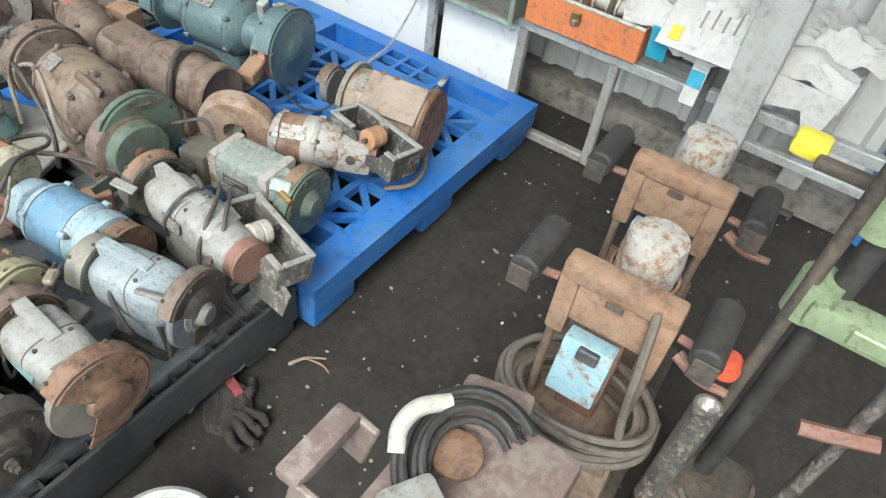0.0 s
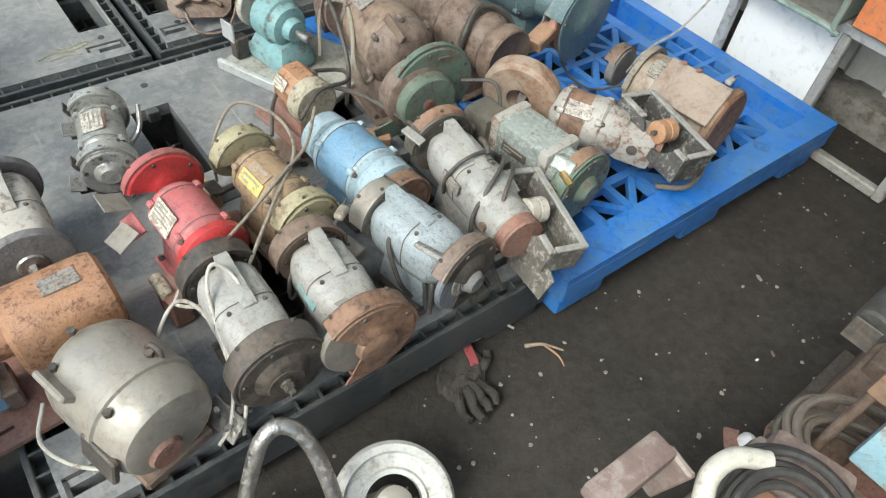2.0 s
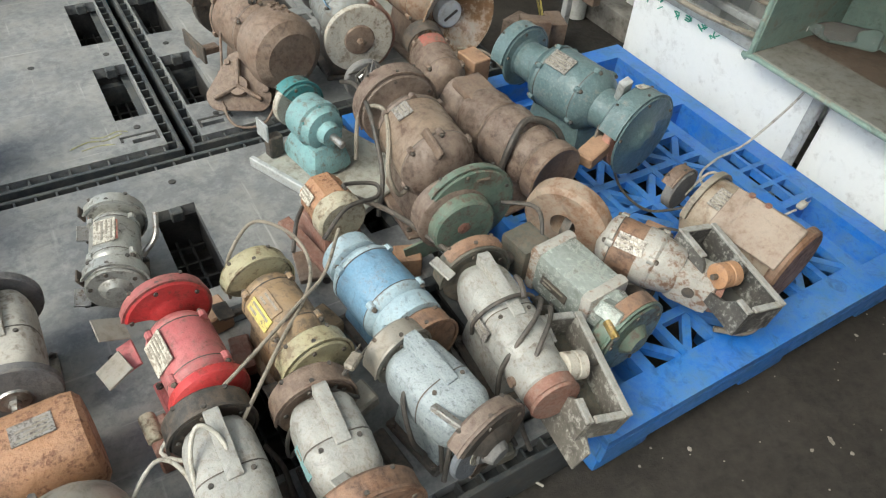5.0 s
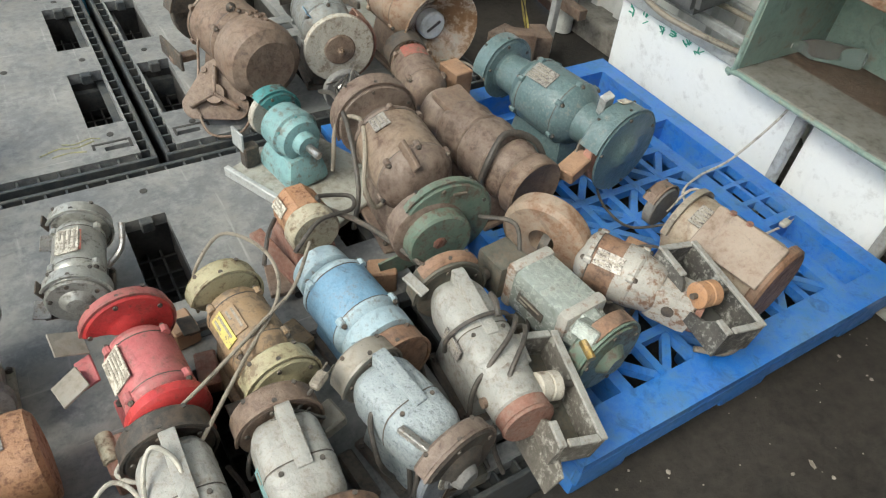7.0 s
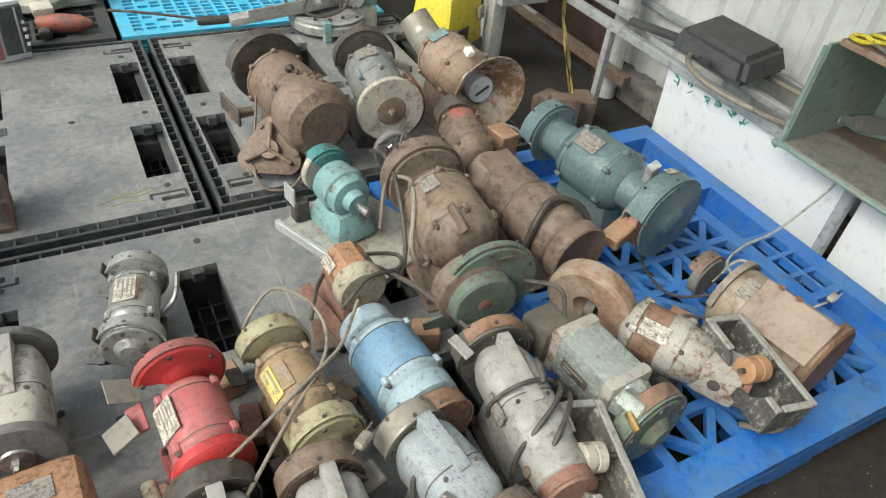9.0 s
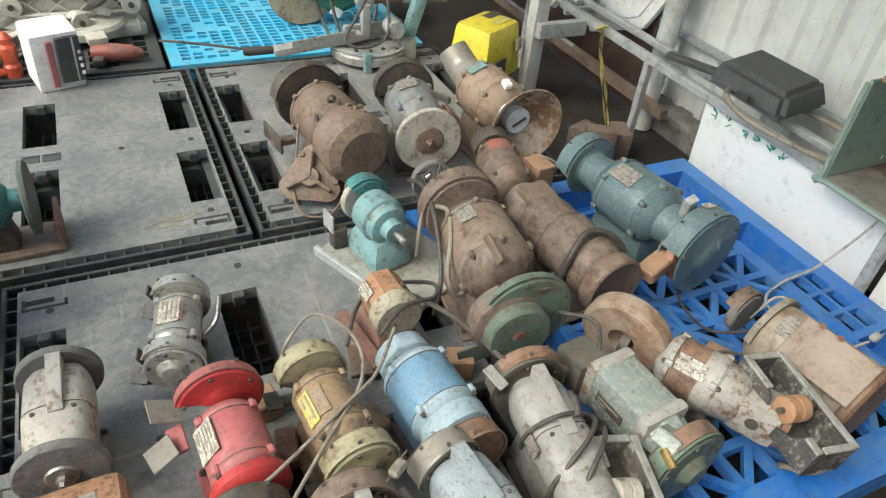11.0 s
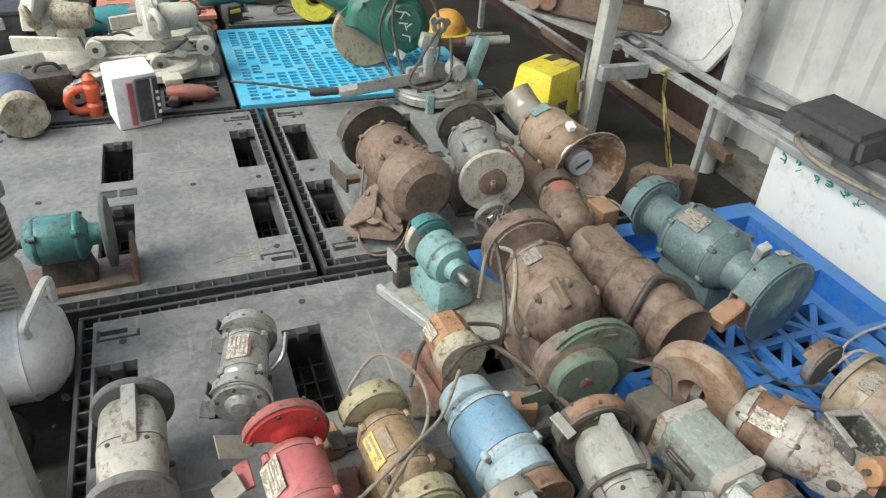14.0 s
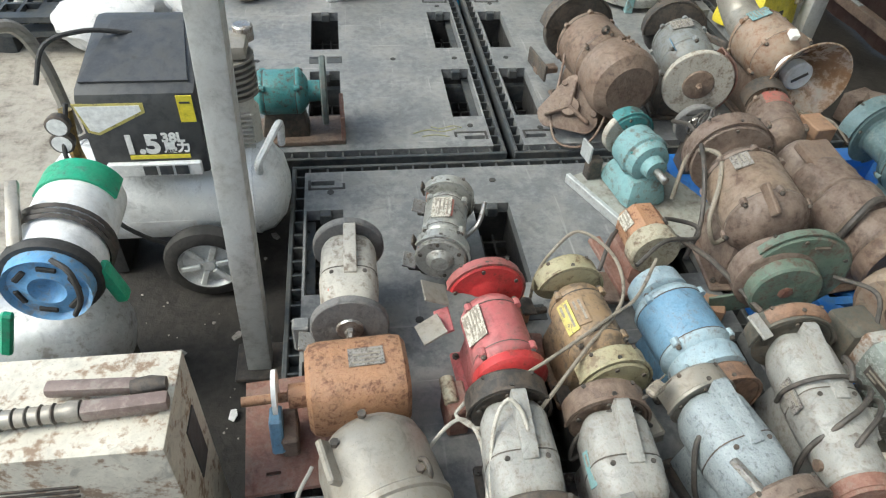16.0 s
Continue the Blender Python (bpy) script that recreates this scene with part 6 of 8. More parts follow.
part("regulator", tube([(-0.155, -0.08, 0.40), (-0.155, -0.09, 0.46), (-0.15, -0.08, 0.54)], 0.014), brass, c)
part("outlet_valve", tube([(-0.17, -0.09, 0.42), (-0.20, -0.13, 0.41), (-0.21, -0.15, 0.40)], 0.012, steps=3), bare_steel, c)
part("carry_handle", tube([(-0.20, 0.05, 0.40), (-0.22, 0.06, 0.58), (-0.25, 0.05, 0.655), (-0.30, 0.0, 0.66), (-0.345, -0.05, 0.64)], 0.014), motor_grey, c)
part("handle_grip", tube([(-0.29, 0.01, 0.662), (-0.33, -0.03, 0.65), (-0.37, -0.08, 0.63)], 0.02, 12), rubber, c)
part("end_hook", tube([(0.21, -0.07, 0.36), (0.215, -0.09, 0.40), (0.235, -0.07, 0.43), (0.255, -0.03, 0.45), (0.262, 0.0, 0.44), (0.258, 0.01, 0.38)], 0.009), tank_silver, c)
part("hose", tube([(-0.14, -0.09, 0.56), (-0.155, -0.14, 0.45), (-0.10, -0.15, 0.30), (0.0, -0.13, 0.20), (0.10, -0.11, 0.18)], 0.005), rubber, c)
part("air_hose", tube([(-0.20, -0.05, 0.58), (-0.17, -0.02, 0.65), (-0.10, 0.02, 0.66), (-0.02, 0.05, 0.64)], 0.005), rubber, c)
pump = part("pump", lathe([(0.38, 0), (0.38, 0.05), (0.46, 0.05), (0.47, 0.042), (0.50, 0.042), (0.50, 0)], (0.165, 0.04, 0), "z", 24), ivory, c, "oily cast compressor pump")
for k in range(7):
    part("fin", lathe([(0, 0), (0, 0.056), (0.006, 0.056), (0.006, 0)], (0.165, 0.04, 0.505 + k * 0.014), "z", 22), motor_grey, pump)
part("cylinder_head", box(0.165, 0.04, 0.615, 0.09, 0.085, 0.03, 0.008), motor_grey, pump)
part("air_filter", lathe([(0, 0), (0, 0.022), (0.03, 0.022), (0.033, 0.018), (0.033, 0)], (0.20, 0.08, 0.61), "z", 18), bare_steel, pump)
for k in range(8):
    part("crank_fin", box(0.165, -0.012, 0.39 + k * 0.012, 0.075, 0.01, 0.004, 0), ivory, pump)

w = thing("pressure_washer", "white and green washer motor with blue fan disc", "pressure washer", -0.95, -0.60, 0)
part("tank", lathe([(-0.2, 0), (-0.19, 0.06), (-0.16, 0.095), (-0.12, 0.105), (-0.01, 0.105), (0.035, 0.09), (0.068, 0.05), (0.075, 0)], (-0.02, 0.03, 0.165), segs=34), surface("dull silver paint", (0.46, 0.48, 0.49), (0.3, 0.29, 0.27), 0.3, 0.4, metal=0.3, scale=9), w, "dull silver tank")
part("blue_streak", lathe([(-0.10, 0.1055), (-0.10, 0.1065), (-0.02, 0.1065), (-0.02, 0.1055)], (-0.02, 0.03, 0.165), a0=195, a1=225, closed=True, segs=8), sky_blue, w)
for x in (-0.14, 0.0):
    part("leg", box(x, 0.02, 0.05, 0.035, 0.17, 0.10, 0.005), dark_iron, w)
mot = part("motor", lathe([(-0.06, 0), (-0.06, 0.07), (-0.05, 0.078), (0.17, 0.075), (0.20, 0.06), (0.20, 0)], (-0.005, 0.01, 0.395), "y", 30), foam_white, w, "dirty white motor shell")
part("fan_ring", lathe([(-0.062, 0.06), (-0.062, 0.080), (-0.05, 0.084), (-0.04, 0.08), (-0.04, 0.06)], (-0.005, 0.01, 0.395), "y", 32, closed=True), rubber, w)
disc = part("fan_disc", lathe([(-0.06, 0), (-0.075, 0.02), (-0.085, 0.03), (-0.078, 0.062), (-0.088, 0.07), (-0.05, 0.072), (-0.05, 0)], (-0.005, 0.01, 0.395), "y", 32), pail_blue, w, "blue plastic fan disc")
for k in range(6):
    a = radians(k * 60 + 15)
    part("fan_slot", box(-0.005 + 0.048 * math.cos(a), -0.073, 0.395 + 0.048 * math.sin(a), 0.03, 0.006, 0.01, 0.002, (0, -math.degrees(a) - 90, 0)), rubber, disc)
for k in range(3):
    part("cable_wrap", lathe([(-0.005, 0.082), (0, 0.087), (0.005, 0.082), (0, 0.077)], (-0.005, 0.02 + k * 0.014, 0.398), "y", 30, closed=True), cord_dark, w)
part("cable_loop", tube([(0.02, -0.07, 0.46), (0.05, -0.09, 0.45), (0.055, -0.10, 0.40), (0.03, -0.09, 0.35)], 0.005), rubber, w)
part("green_shroud", lathe([(0.12, 0.074), (0.12, 0.080), (0.18, 0.080), (0.18, 0.074)], (-0.005, 0.01, 0.395), "y", 16, a0=20, a1=150, closed=True), bright_green, w)
part("green_foot", box(0.082, -0.03, 0.365, 0.022, 0.03, 0.085, 0.008, (0, -14, 0)), bright_green, w)
part("green_clip", box(-0.10, -0.08, 0.30, 0.02, 0.015, 0.11, 0.004, (0, 20, 0)), bright_green, w)
part("lance", box(-0.055, 0.02, 0.485, 0.022, 0.13, 0.016, 0.006, (20, 0, 12)), motor_grey, w, "grey spray lance handle")

cb = thing("metal_crate", "peeling cream sheet metal crate with vent slots", "crate", -1.0, -0.945, 0)
part("body", box(0, 0, 0.225, 0.60, 0.165, 0.45, 0.006), box_cream, cb)
part("lid_seam", box(-0.25, 0, 0.4505, 0.003, 0.163, 0.002, 0), dark_iron, cb)
for k in range(6):
    part("vent_slot", box(0.115 + k * 0.002, -0.0835, 0.32 + k * 0.012, 0.10, 0.003, 0.004, 0), dark_iron, cb)
part("side_vent", box(0.3005, 0.02, 0.30, 0.003, 0.05, 0.13, 0.001), black_plastic, cb)
part("carry_strap", tube([(-0.26, 0.02, 0.455), (-0.25, 0.03, 0.475), (-0.22, 0.03, 0.478), (-0.205, 0.02, 0.455)], 0.012), rubber, cb)
t = thing("welding_clamp", "old grey welding electrode holder", "welding tool", -0.80, -0.967, 0.462, 4)
part("grip", lathe([(-0.14, 0), (-0.14, 0.010), (-0.13, 0.013), (-0.03, 0.012), (-0.025, 0.015), (-0.01, 0.014), (-0.01, 0)], (0, 0, 0.004), segs=14), motor_grey, t)
for k in range(6):
    part("grip_ring", lathe([(-0.125 + k * 0.016, 0.012), (-0.122 + k * 0.016, 0.0145), (-0.119 + k * 0.016, 0.012)], (0, 0, 0.004), segs=14), dark_iron, t)
part("jaw", box(0.045, -0.002, 0.004, 0.11, 0.022, 0.022, 0.006), mauve_iron, t)
part("lever", box(0.0, 0.032, 0.008, 0.12, 0.020, 0.018, 0.006, (0, 0, -6)), mauve_iron, t)
part("spring", lathe([(0.05, 0), (0.05, 0.012), (0.075, 0.014), (0.095, 0.010), (0.095, 0)], (0, 0.025, 0.006), segs=14), dark_iron, t)

sw = thing("cutoff_saw", "grey cut-off saw with chrome handle and white guard", "saw", -0.32, -1.29, 0)
part("base", box(-0.11, 0.02, 0.06, 0.20, 0.13, 0.12, 0.015), motor_grey, sw)
part("motor_hump", lathe([(-0.07, 0), (-0.07, 0.045), (-0.05, 0.055), (0.05, 0.055), (0.07, 0.04), (0.07, 0)], (-0.10, 0.0, 0.12), "x", 22), motor_grey, sw)
part("switch_box", box(-0.03, 0.03, 0.13, 0.05, 0.05, 0.05, 0.01), dark_iron, sw)
part("handle", tube([(-0.03, 0.045, 0.13), (0.0, 0.06, 0.21), (0.035, 0.072, 0.285), (0.07, 0.07, 0.30), (0.095, 0.04, 0.27), (0.10, -0.02, 0.18), (0.085, -0.06, 0.09)], 0.013, 14), bare_steel, sw, "worn chrome tube handle")
part("blade_guard", lathe([(-0.02, 0.055), (-0.02, 0.098), (-0.012, 0.106), (0.012, 0.106), (0.02, 0.100), (0.021, 0.088), (0.012, 0.084), (0.010, 0.062), (0.014, 0.058), (0.012, 0.05), (-0.016, 0.05)], (0, 0, 0), "z", 30, a0=-20, a1=185, closed=True), surface("worn off-white paint", (0.52, 0.525, 0.50), (0.34, 0.31, 0.26), 0.33, 0.5, scale=14), sw, "off-white blade guard").matrix_basis = pose(0.19, -0.06, 0.09, 25, 0, -20)
part("guard_hub", lathe([(-0.022, 0), (-0.022, 0.032), (0.022, 0.032), (0.028, 0.02), (0.028, 0)], (0, 0, 0), "z", 20), motor_grey, sw).matrix_basis = pose(0.19, -0.06, 0.09, 25, 0, -20)
part("arm", box(0.09, -0.02, 0.06, 0.20, 0.05, 0.035, 0.008, (0, 0, -15)), motor_grey, sw)

# ---- loose bits on the floor ----
gl = thing("work_glove", "dirty grey work glove with a red patch on the floor", "glove", 0.155, -1.185, 0.0, 20)
q = bmesh.new()
bmesh.ops.create_icosphere(q, subdivisions=4, radius=0.055)
for v in q.verts:
    d = noise.noise(v.co * 34) * 0.016 + noise.noise(v.co * 80) * 0.008
    v.co = Vector((v.co.x * 1.1 + d, v.co.y * 0.9 + d, max(0.0, v.co.z * 0.20 + 0.008 + d * 0.9)))
part("palm", q, grey_weave, gl)
for a, l, bend in ((205, 0.060, 0.6), (232, 0.066, 0.2), (258, 0.055, -0.3), (284, 0.05, -0.7), (330, 0.045, 0.8)):
    pts = []
    for k in range(5):
        u = 0.03 + (l + 0.012) * k / 4
        b2 = radians(a) + bend * (k / 4) ** 2 * 0.5
        pts.append((u * math.cos(b2), u * math.sin(b2), 0.011 + 0.006 * math.sin(k * 2.2 + a)))
    part("finger", tube(pts, 0.0125, 10, taper=0.7), grey_weave, gl)
part("cuff", lathe([(0, 0.030), (0.004, 0.036), (0.03, 0.040), (0.034, 0.036), (0.03, 0.032)], (0.03, 0.025, 0.012), "x", 22, closed=True, squash=lambda c, d: (c, d * 0.35)), grey_weave, gl)
part("cuff_patch", box(0.05, 0.01, 0.022, 0.05, 0.022, 0.006, 0.002, (6, -8, 55)), surface("dull red cloth", (0.35, 0.05, 0.06), (0.1, 0.05, 0.05), 0.35, 0.9, scale=25), gl)
wr = thing("wire_scrap", "bent pale wire scrap on the dirt floor", "wire", 0, 0, 0)
part("strand", tube([(0.10, -1.13, 0.012), (0.17, -1.115, 0.02), (0.24, -1.13, 0.012), (0.30, -1.12, 0.02), (0.33, -1.15, 0.008)], 0.0028), cord_pale, wr)
tw = thing("twig", "dry pale forked twig on the dirt floor", "twig", 0, 0, 0)
part("stem", tube([(0.32, -1.20, 0.008), (0.355, -1.22, 0.012), (0.385, -1.255, 0.008)], 0.005, taper=0.4), surface("dry twig", (0.34, 0.27, 0.19), (0.2, 0.15, 0.1), 0.3, 0.9), tw)
part("fork", tube([(0.355, -1.22, 0.012), (0.365, -1.26, 0.009), (0.36, -1.285, 0.006)], 0.003, taper=0.4), wood_block, tw)
cl = thing("crushed_wrapper", "crumpled white and green wrapper", "litter", 0.545, -1.63, 0.004)
q = bmesh.new()
bmesh.ops.create_icosphere(q, subdivisions=2, radius=0.02)
for v in q.verts:
    v.co = v.co * (1 + 0.35 * noise.noise(v.co * 120)) + Vector((0, 0, 0.016))
part("foil", q, foam_white, cl)
part("green_band", box(0.004, -0.012, 0.028, 0.012, 0.02, 0.010, 0.003, (20, 25, 30)), bright_green, cl)
pebble = surface("pale grit", (0.36, 0.33, 0.29), (0.2, 0.18, 0.15), 0.4, 0.9, scale=30)
rr = random.Random(11)
st = bmesh.new()
for k in range(900):
    x, y = rr.uniform(-1.3, 1.7), rr.uniform(-2.2, -0.2)
    if -0.6 < x < 1.48 and y > -1.17:
        continue
    s = rr.choice((0.0012, 0.0015, 0.002, 0.002, 0.003, 0.0045))
    b2 = bmesh.new()
    bmesh.ops.create_icosphere(b2, subdivisions=1, radius=s)
    for v in b2.verts:
        v.co = Vector((x + v.co.x * rr.uniform(0.7, 1.5), y + v.co.y * rr.uniform(0.7, 1.5), v.co.z * 0.7 + s * 0.3))
    st = join(st, b2)
tagged(part("floor_grit", st, pebble), "pale grit and crumbs strewn on the dirt", "grit", kind="stuff")
for k in range(14):
    x, y = rr.uniform(0.1, 1.4), rr.uniform(-1.75, -1.25)
    sc = thing("scrap_chip", "small pale scrap chip on the dirt floor", "scrap", x, y, 0.003, rr.uniform(0, 360), "chips on the floor")
    part("chip", prism([(-0.012, -0.006), (0.010, -0.008), (0.016, 0.004), (0.0, 0.010), (-0.014, 0.005)], 0, 0.003, "z"), rr.choice((pebble, motor_grey, foam_white, rust_brown)), sc).scale = (rr.uniform(0.25, 0.8), rr.uniform(0.2, 0.6), 0.6)
rr = random.Random(31)
for k in range(9):
    x, y = rr.uniform(-0.95, -0.64), rr.uniform(-0.8, 0.0)
    sc = thing("scrap_chip", "small pale scrap chip on the dirt floor", "scrap", x, y, 0.003, rr.uniform(0, 360), "chips on the floor")
    part("chip", prism([(-0.012, -0.006), (0.010, -0.008), (0.016, 0.004), (0.0, 0.010), (-0.014, 0.005)], 0, 0.003, "z"), rr.choice((pebble, motor_grey, foam_white)), sc)


# ---- low rack: cabinet, toolbox, sacks, dustpan ----
cab = thing("open_cabinet", "grey-green steel cabinet lying open on the rack", "cabinet", 1.42, -1.055, 0.39)
part("floor_panel", box(0.19, 0.26, 0.005, 0.38, 0.52, 0.010, 0.002), shelf_dust, cab, "dusty grey inner floor")
part("side_panel", box(0.19, 0.515, 0.15, 0.38, 0.010, 0.28, 0.002), shelf_green, cab)
part("side_panel", box(0.19, 0.005, 0.15, 0.38, 0.010, 0.28, 0.002), shelf_green, cab)
part("back_panel", box(0.375, 0.26, 0.15, 0.010, 0.50, 0.28, 0.002), shelf_green, cab)
part("top_board", box(0.195, 0.24, 0.30, 0.37, 0.52, 0.018, 0.003), cream_rust, cab, "worn pale top board")
part("rolled_rim", tube([(0.0, 0.52, 0.28), (0.0, 0.52, 0.01), (0.0, 0.50, 0.0), (0.0, 0.02, 0.0), (0.0, 0.0, 0.01), (0.0, 0.0, 0.28)], 0.008, 10, steps=3), shelf_green, cab)
bt = thing("plastic_bottle", "clear empty plastic bottle lying in the cabinet", "bottle", 1.70, -0.61, 0.43, 130)
part("shell", lathe([(-0.10, 0.0), (-0.10, 0.024), (-0.09, 0.030), (-0.04, 0.028), (0.03, 0.030), (0.06, 0.022), (0.08, 0.012), (0.095, 0.011)], segs=20), clear_plastic, bt)
part("cap", lathe([(0.095, 0), (0.095, 0.015), (0.115, 0.015), (0.115, 0)], segs=16), foam_white, bt, "white screw cap")
sc = thing("scissors", "bright yellow handled scissors on the cabinet", "scissors", 1.47, -0.60, 0.703, 70)
for s in (-1, 1):
    part("handle", lathe([(-0.006, 0.024), (0, 0.031), (0.006, 0.024), (0, 0.018)], (0.0, s * 0.022, 0.007), "z", 20, closed=True), yellow_paint, sc)
part("blade", box(-0.08, 0.0, 0.005, 0.12, 0.014, 0.004, 0.001, (0, 0, 5)), bare_steel, sc)
jr = thing("red_jar", "dark red plastic jar on the cabinet", "jar", 1.58, -0.70, 0.70)
part("shell", lathe([(0, 0), (0, 0.035), (0.08, 0.037), (0.085, 0.03), (0.085, 0)], axis="z", segs=24), surface("dark red plastic", (0.2, 0.03, 0.02), None, rough=0.3, bump=0), jr)
dp = thing("dustpan", "black plastic dustpan upside down on the rails", "dustpan", 1.60, -0.13, 0.41, 0)
q = bmesh.new()
bmesh.ops.create_cube(q, size=1)
for v in q.verts:
    top = v.co.z > 0
    v.co = Vector((v.co.x * (0.16 if top else 0.21), v.co.y * (0.27 if top else 0.33), 0.045 + v.co.z * 0.08 + (0.03 if v.co.x > 0 else 0)))
bmesh.ops.bevel(q, geom=q.edges[:], offset=0.018, segments=2, affect="EDGES")
part("pan", q, cover_black, dp)
part("handle", box(-0.09, 0.22, 0.03, 0.035, 0.22, 0.022, 0.006, (0, 0, 22)), cover_black, dp)
part("clip", box(-0.13, -0.03, 0.04, 0.012, 0.05, 0.02, 0.002), rubber, dp)
lo = thing("hose_loop", "grey rubber hose looped over the rack rails", "hose", 0, 0, 0)
part("hose", tube([(1.52, -0.53, 0.40), (1.44, -0.42, 0.42), (1.42, -0.25, 0.42), (1.45, -0.12, 0.43), (1.53, -0.07, 0.43), (1.62, -0.12, 0.42), (1.68, -0.25, 0.41), (1.70, -0.45, 0.41)], 0.009), cord_grey, lo)
def ribbon(rows, w):
    """A thin crinkled ribbon through places along its length."""
    q = bmesh.new()
    pts = smooth_path(rows, 6)
    last = None
    for i, p in enumerate(pts):
        a = 0.9 * math.sin(i * 0.55) + 0.6
        k = w * (0.55 + 0.45 * abs(math.cos(i * 0.4)))
        o = Vector((math.sin(a) * k, math.cos(a) * k, 0))
        now = (q.verts.new(p + o), q.verts.new(p - o))
        if last:
            q.faces.new((last[0], last[1], now[1], now[0]))
        last = now
    bmesh.ops.solidify(q, geom=q.faces[:], thickness=0.0008)
    return q


tp = thing("tape_strip", "yellow plastic tape hanging from the rail", "tape", 1.46, 0.545, 0.0)
part("strip", ribbon([(0.0, 0.0, 0.40), (-0.012, -0.02, 0.33), (-0.015, -0.09, 0.24), (-0.03, -0.17, 0.14), (-0.04, -0.24, 0.05), (-0.04, -0.30, 0.004)], 0.009), yellow_label, tp)
part("knot", tube([(0.012, 0.015, 0.385), (-0.02, 0.01, 0.395), (-0.016, -0.012, 0.41), (0.015, -0.008, 0.405)], 0.006, 7), yellow_label, tp)
part("second_strip", ribbon([(0.006, 0.006, 0.40), (0.0, -0.03, 0.28), (-0.01, -0.10, 0.17), (-0.03, -0.20, 0.06), (-0.025, -0.22, 0.03)], 0.006), yellow_label, tp)

tb = thing("orange_toolbox", "open orange steel toolbox with white spools inside", "toolbox", 1.46, -1.44, 0.40)
part("front_wall", box(0.005, 0.18, 0.05, 0.010, 0.36, 0.10, 0.003), orange_paint, tb)
part("back_wall", box(0.225, 0.18, 0.05, 0.010, 0.36, 0.10, 0.003), orange_paint, tb)
for y in (0.005, 0.355):
    part("end_wall", box(0.115, y, 0.05, 0.21, 0.010, 0.10, 0.003), orange_paint, tb)
part("floor_panel", box(0.115, 0.18, 0.008, 0.21, 0.34, 0.008, 0), dark_iron, tb)
part("rim", tube([(0.0, 0.36, 0.103), (0.0, 0.0, 0.103)], 0.006, steps=2), ivory, tb)
part("lock", box(-0.006, 0.20, 0.065, 0.012, 0.03, 0.04, 0.004), brass, tb)
part("lock_keeper", box(-0.013, 0.20, 0.055, 0.008, 0.018, 0.018, 0.003), bare_steel, tb)
for y in (0.10, 0.17, 0.25):
    spl = part("spool", lathe([(-0.025, 0), (-0.025, 0.036), (-0.018, 0.036), (-0.018, 0.022), (0.018, 0.022), (0.018, 0.036), (0.025, 0.036), (0.025, 0)], (0.11, y, 0.09), "y", 22), ivory, tb, "off-white cable spool")


def cloth(sx, sy, seed, lift, drop):
    q = bmesh.new()
    bmesh.ops.create_grid(q, x_segments=36, y_segments=44, size=0.5)
    for v in q.verts:
        u, t2 = v.co.x, v.co.y
        p = Vector((u * 5, t2 * 5, seed))
        z = lift + 0.05 * noise.noise(p) + 0.025 * noise.noise(p * 2.7) + 0.05 * (0.5 - u)
        over = max(0.0, -0.36 - u)
        z -= over * drop * (0.6 + 0.8 * (noise.noise(Vector((t2 * 4, seed, 3))) + 0.5))
        v.co = Vector((u * sx + over * sx * 0.5, t2 * sy + 0.02 * noise.noise(p * 1.3), max(z, -0.13)))
    bmesh.ops.solidify(q, geom=q.faces[:], thickness=0.004)
    return q


sk = thing("feed_sack", "crumpled white woven sacks with blue print", "sack", 1.66, -1.66, 0.455)
part("folds", cloth(0.42, 0.62, 2.0, 0.06, 0.6), sack_white, sk)
part("loose_fold", cloth(0.36, 0.5, 7.0, 0.10, 0.4), sack_white, sk).matrix_basis = pose(0.03, -0.1, 0.01, 0, 0, 12)
part("print_band", box(-0.185, 0.18, 0.02, 0.006, 0.055, 0.10, 0.001, (0, -12, 0)), print_blue, sk, "blue printed band")
part("print_band", box(-0.165, -0.055, 0.09, 0.006, 0.05, 0.07, 0.001, (0, -30, 0)), print_blue, sk)
pan = pose(-0.165, 0.03, 0.115, 0, -42, 0)
sheet = box(0, 0, 0, 0.20, 0.30, 0.005, 0.001)
bmesh.ops.transform(sheet, matrix=pan, verts=sheet.verts)
sh = part("printed_panel", sheet, sack_white, sk, "flat printed sack side")
blue = box(0.0, -0.10, 0.004, 0.19, 0.05, 0.003, 0)
bmesh.ops.transform(blue, matrix=pan, verts=blue.verts)
part("title_band", blue, print_blue, sh)
letters("CHẤT LƯỢNG", 0.03, pan @ pose(0.088, -0.09, 0.007, 0, 0, 180), print_white, sh, label="white printed words", bold=0.0008)
for k in range(5):
    bar = box(0.02 + 0.01 * (k % 2), -0.05 + 0.028 * k, 0.004, 0.10 - 0.012 * (k % 3), 0.006, 0.002, 0)
    bmesh.ops.transform(bar, matrix=pan, verts=bar.verts)
    part("text_bar", bar, motor_grey, sh)
dot = box(-0.06, 0.11, 0.004, 0.04, 0.03, 0.003, 0)
bmesh.ops.transform(dot, matrix=pan, verts=dot.verts)
part("yellow_mark", dot, print_yellow, sh)
part("bottom_flap", box(-0.19, 0.05, -0.04, 0.005, 0.045, 0.13, 0.001, (0, 10, 0)), sack_white, sk)
part("flap_print", box(-0.194, 0.05, -0.03, 0.004, 0.04, 0.045, 0.001, (0, 10, 0)), print_blue, sk)
part("corner_drop", prism([(-0.30, 0.06), (-0.10, 0.07), (-0.13, -0.02), (-0.22, 0.0), (-0.27, -0.12)], -0.20, -0.194, "x"), sack_white, sk)
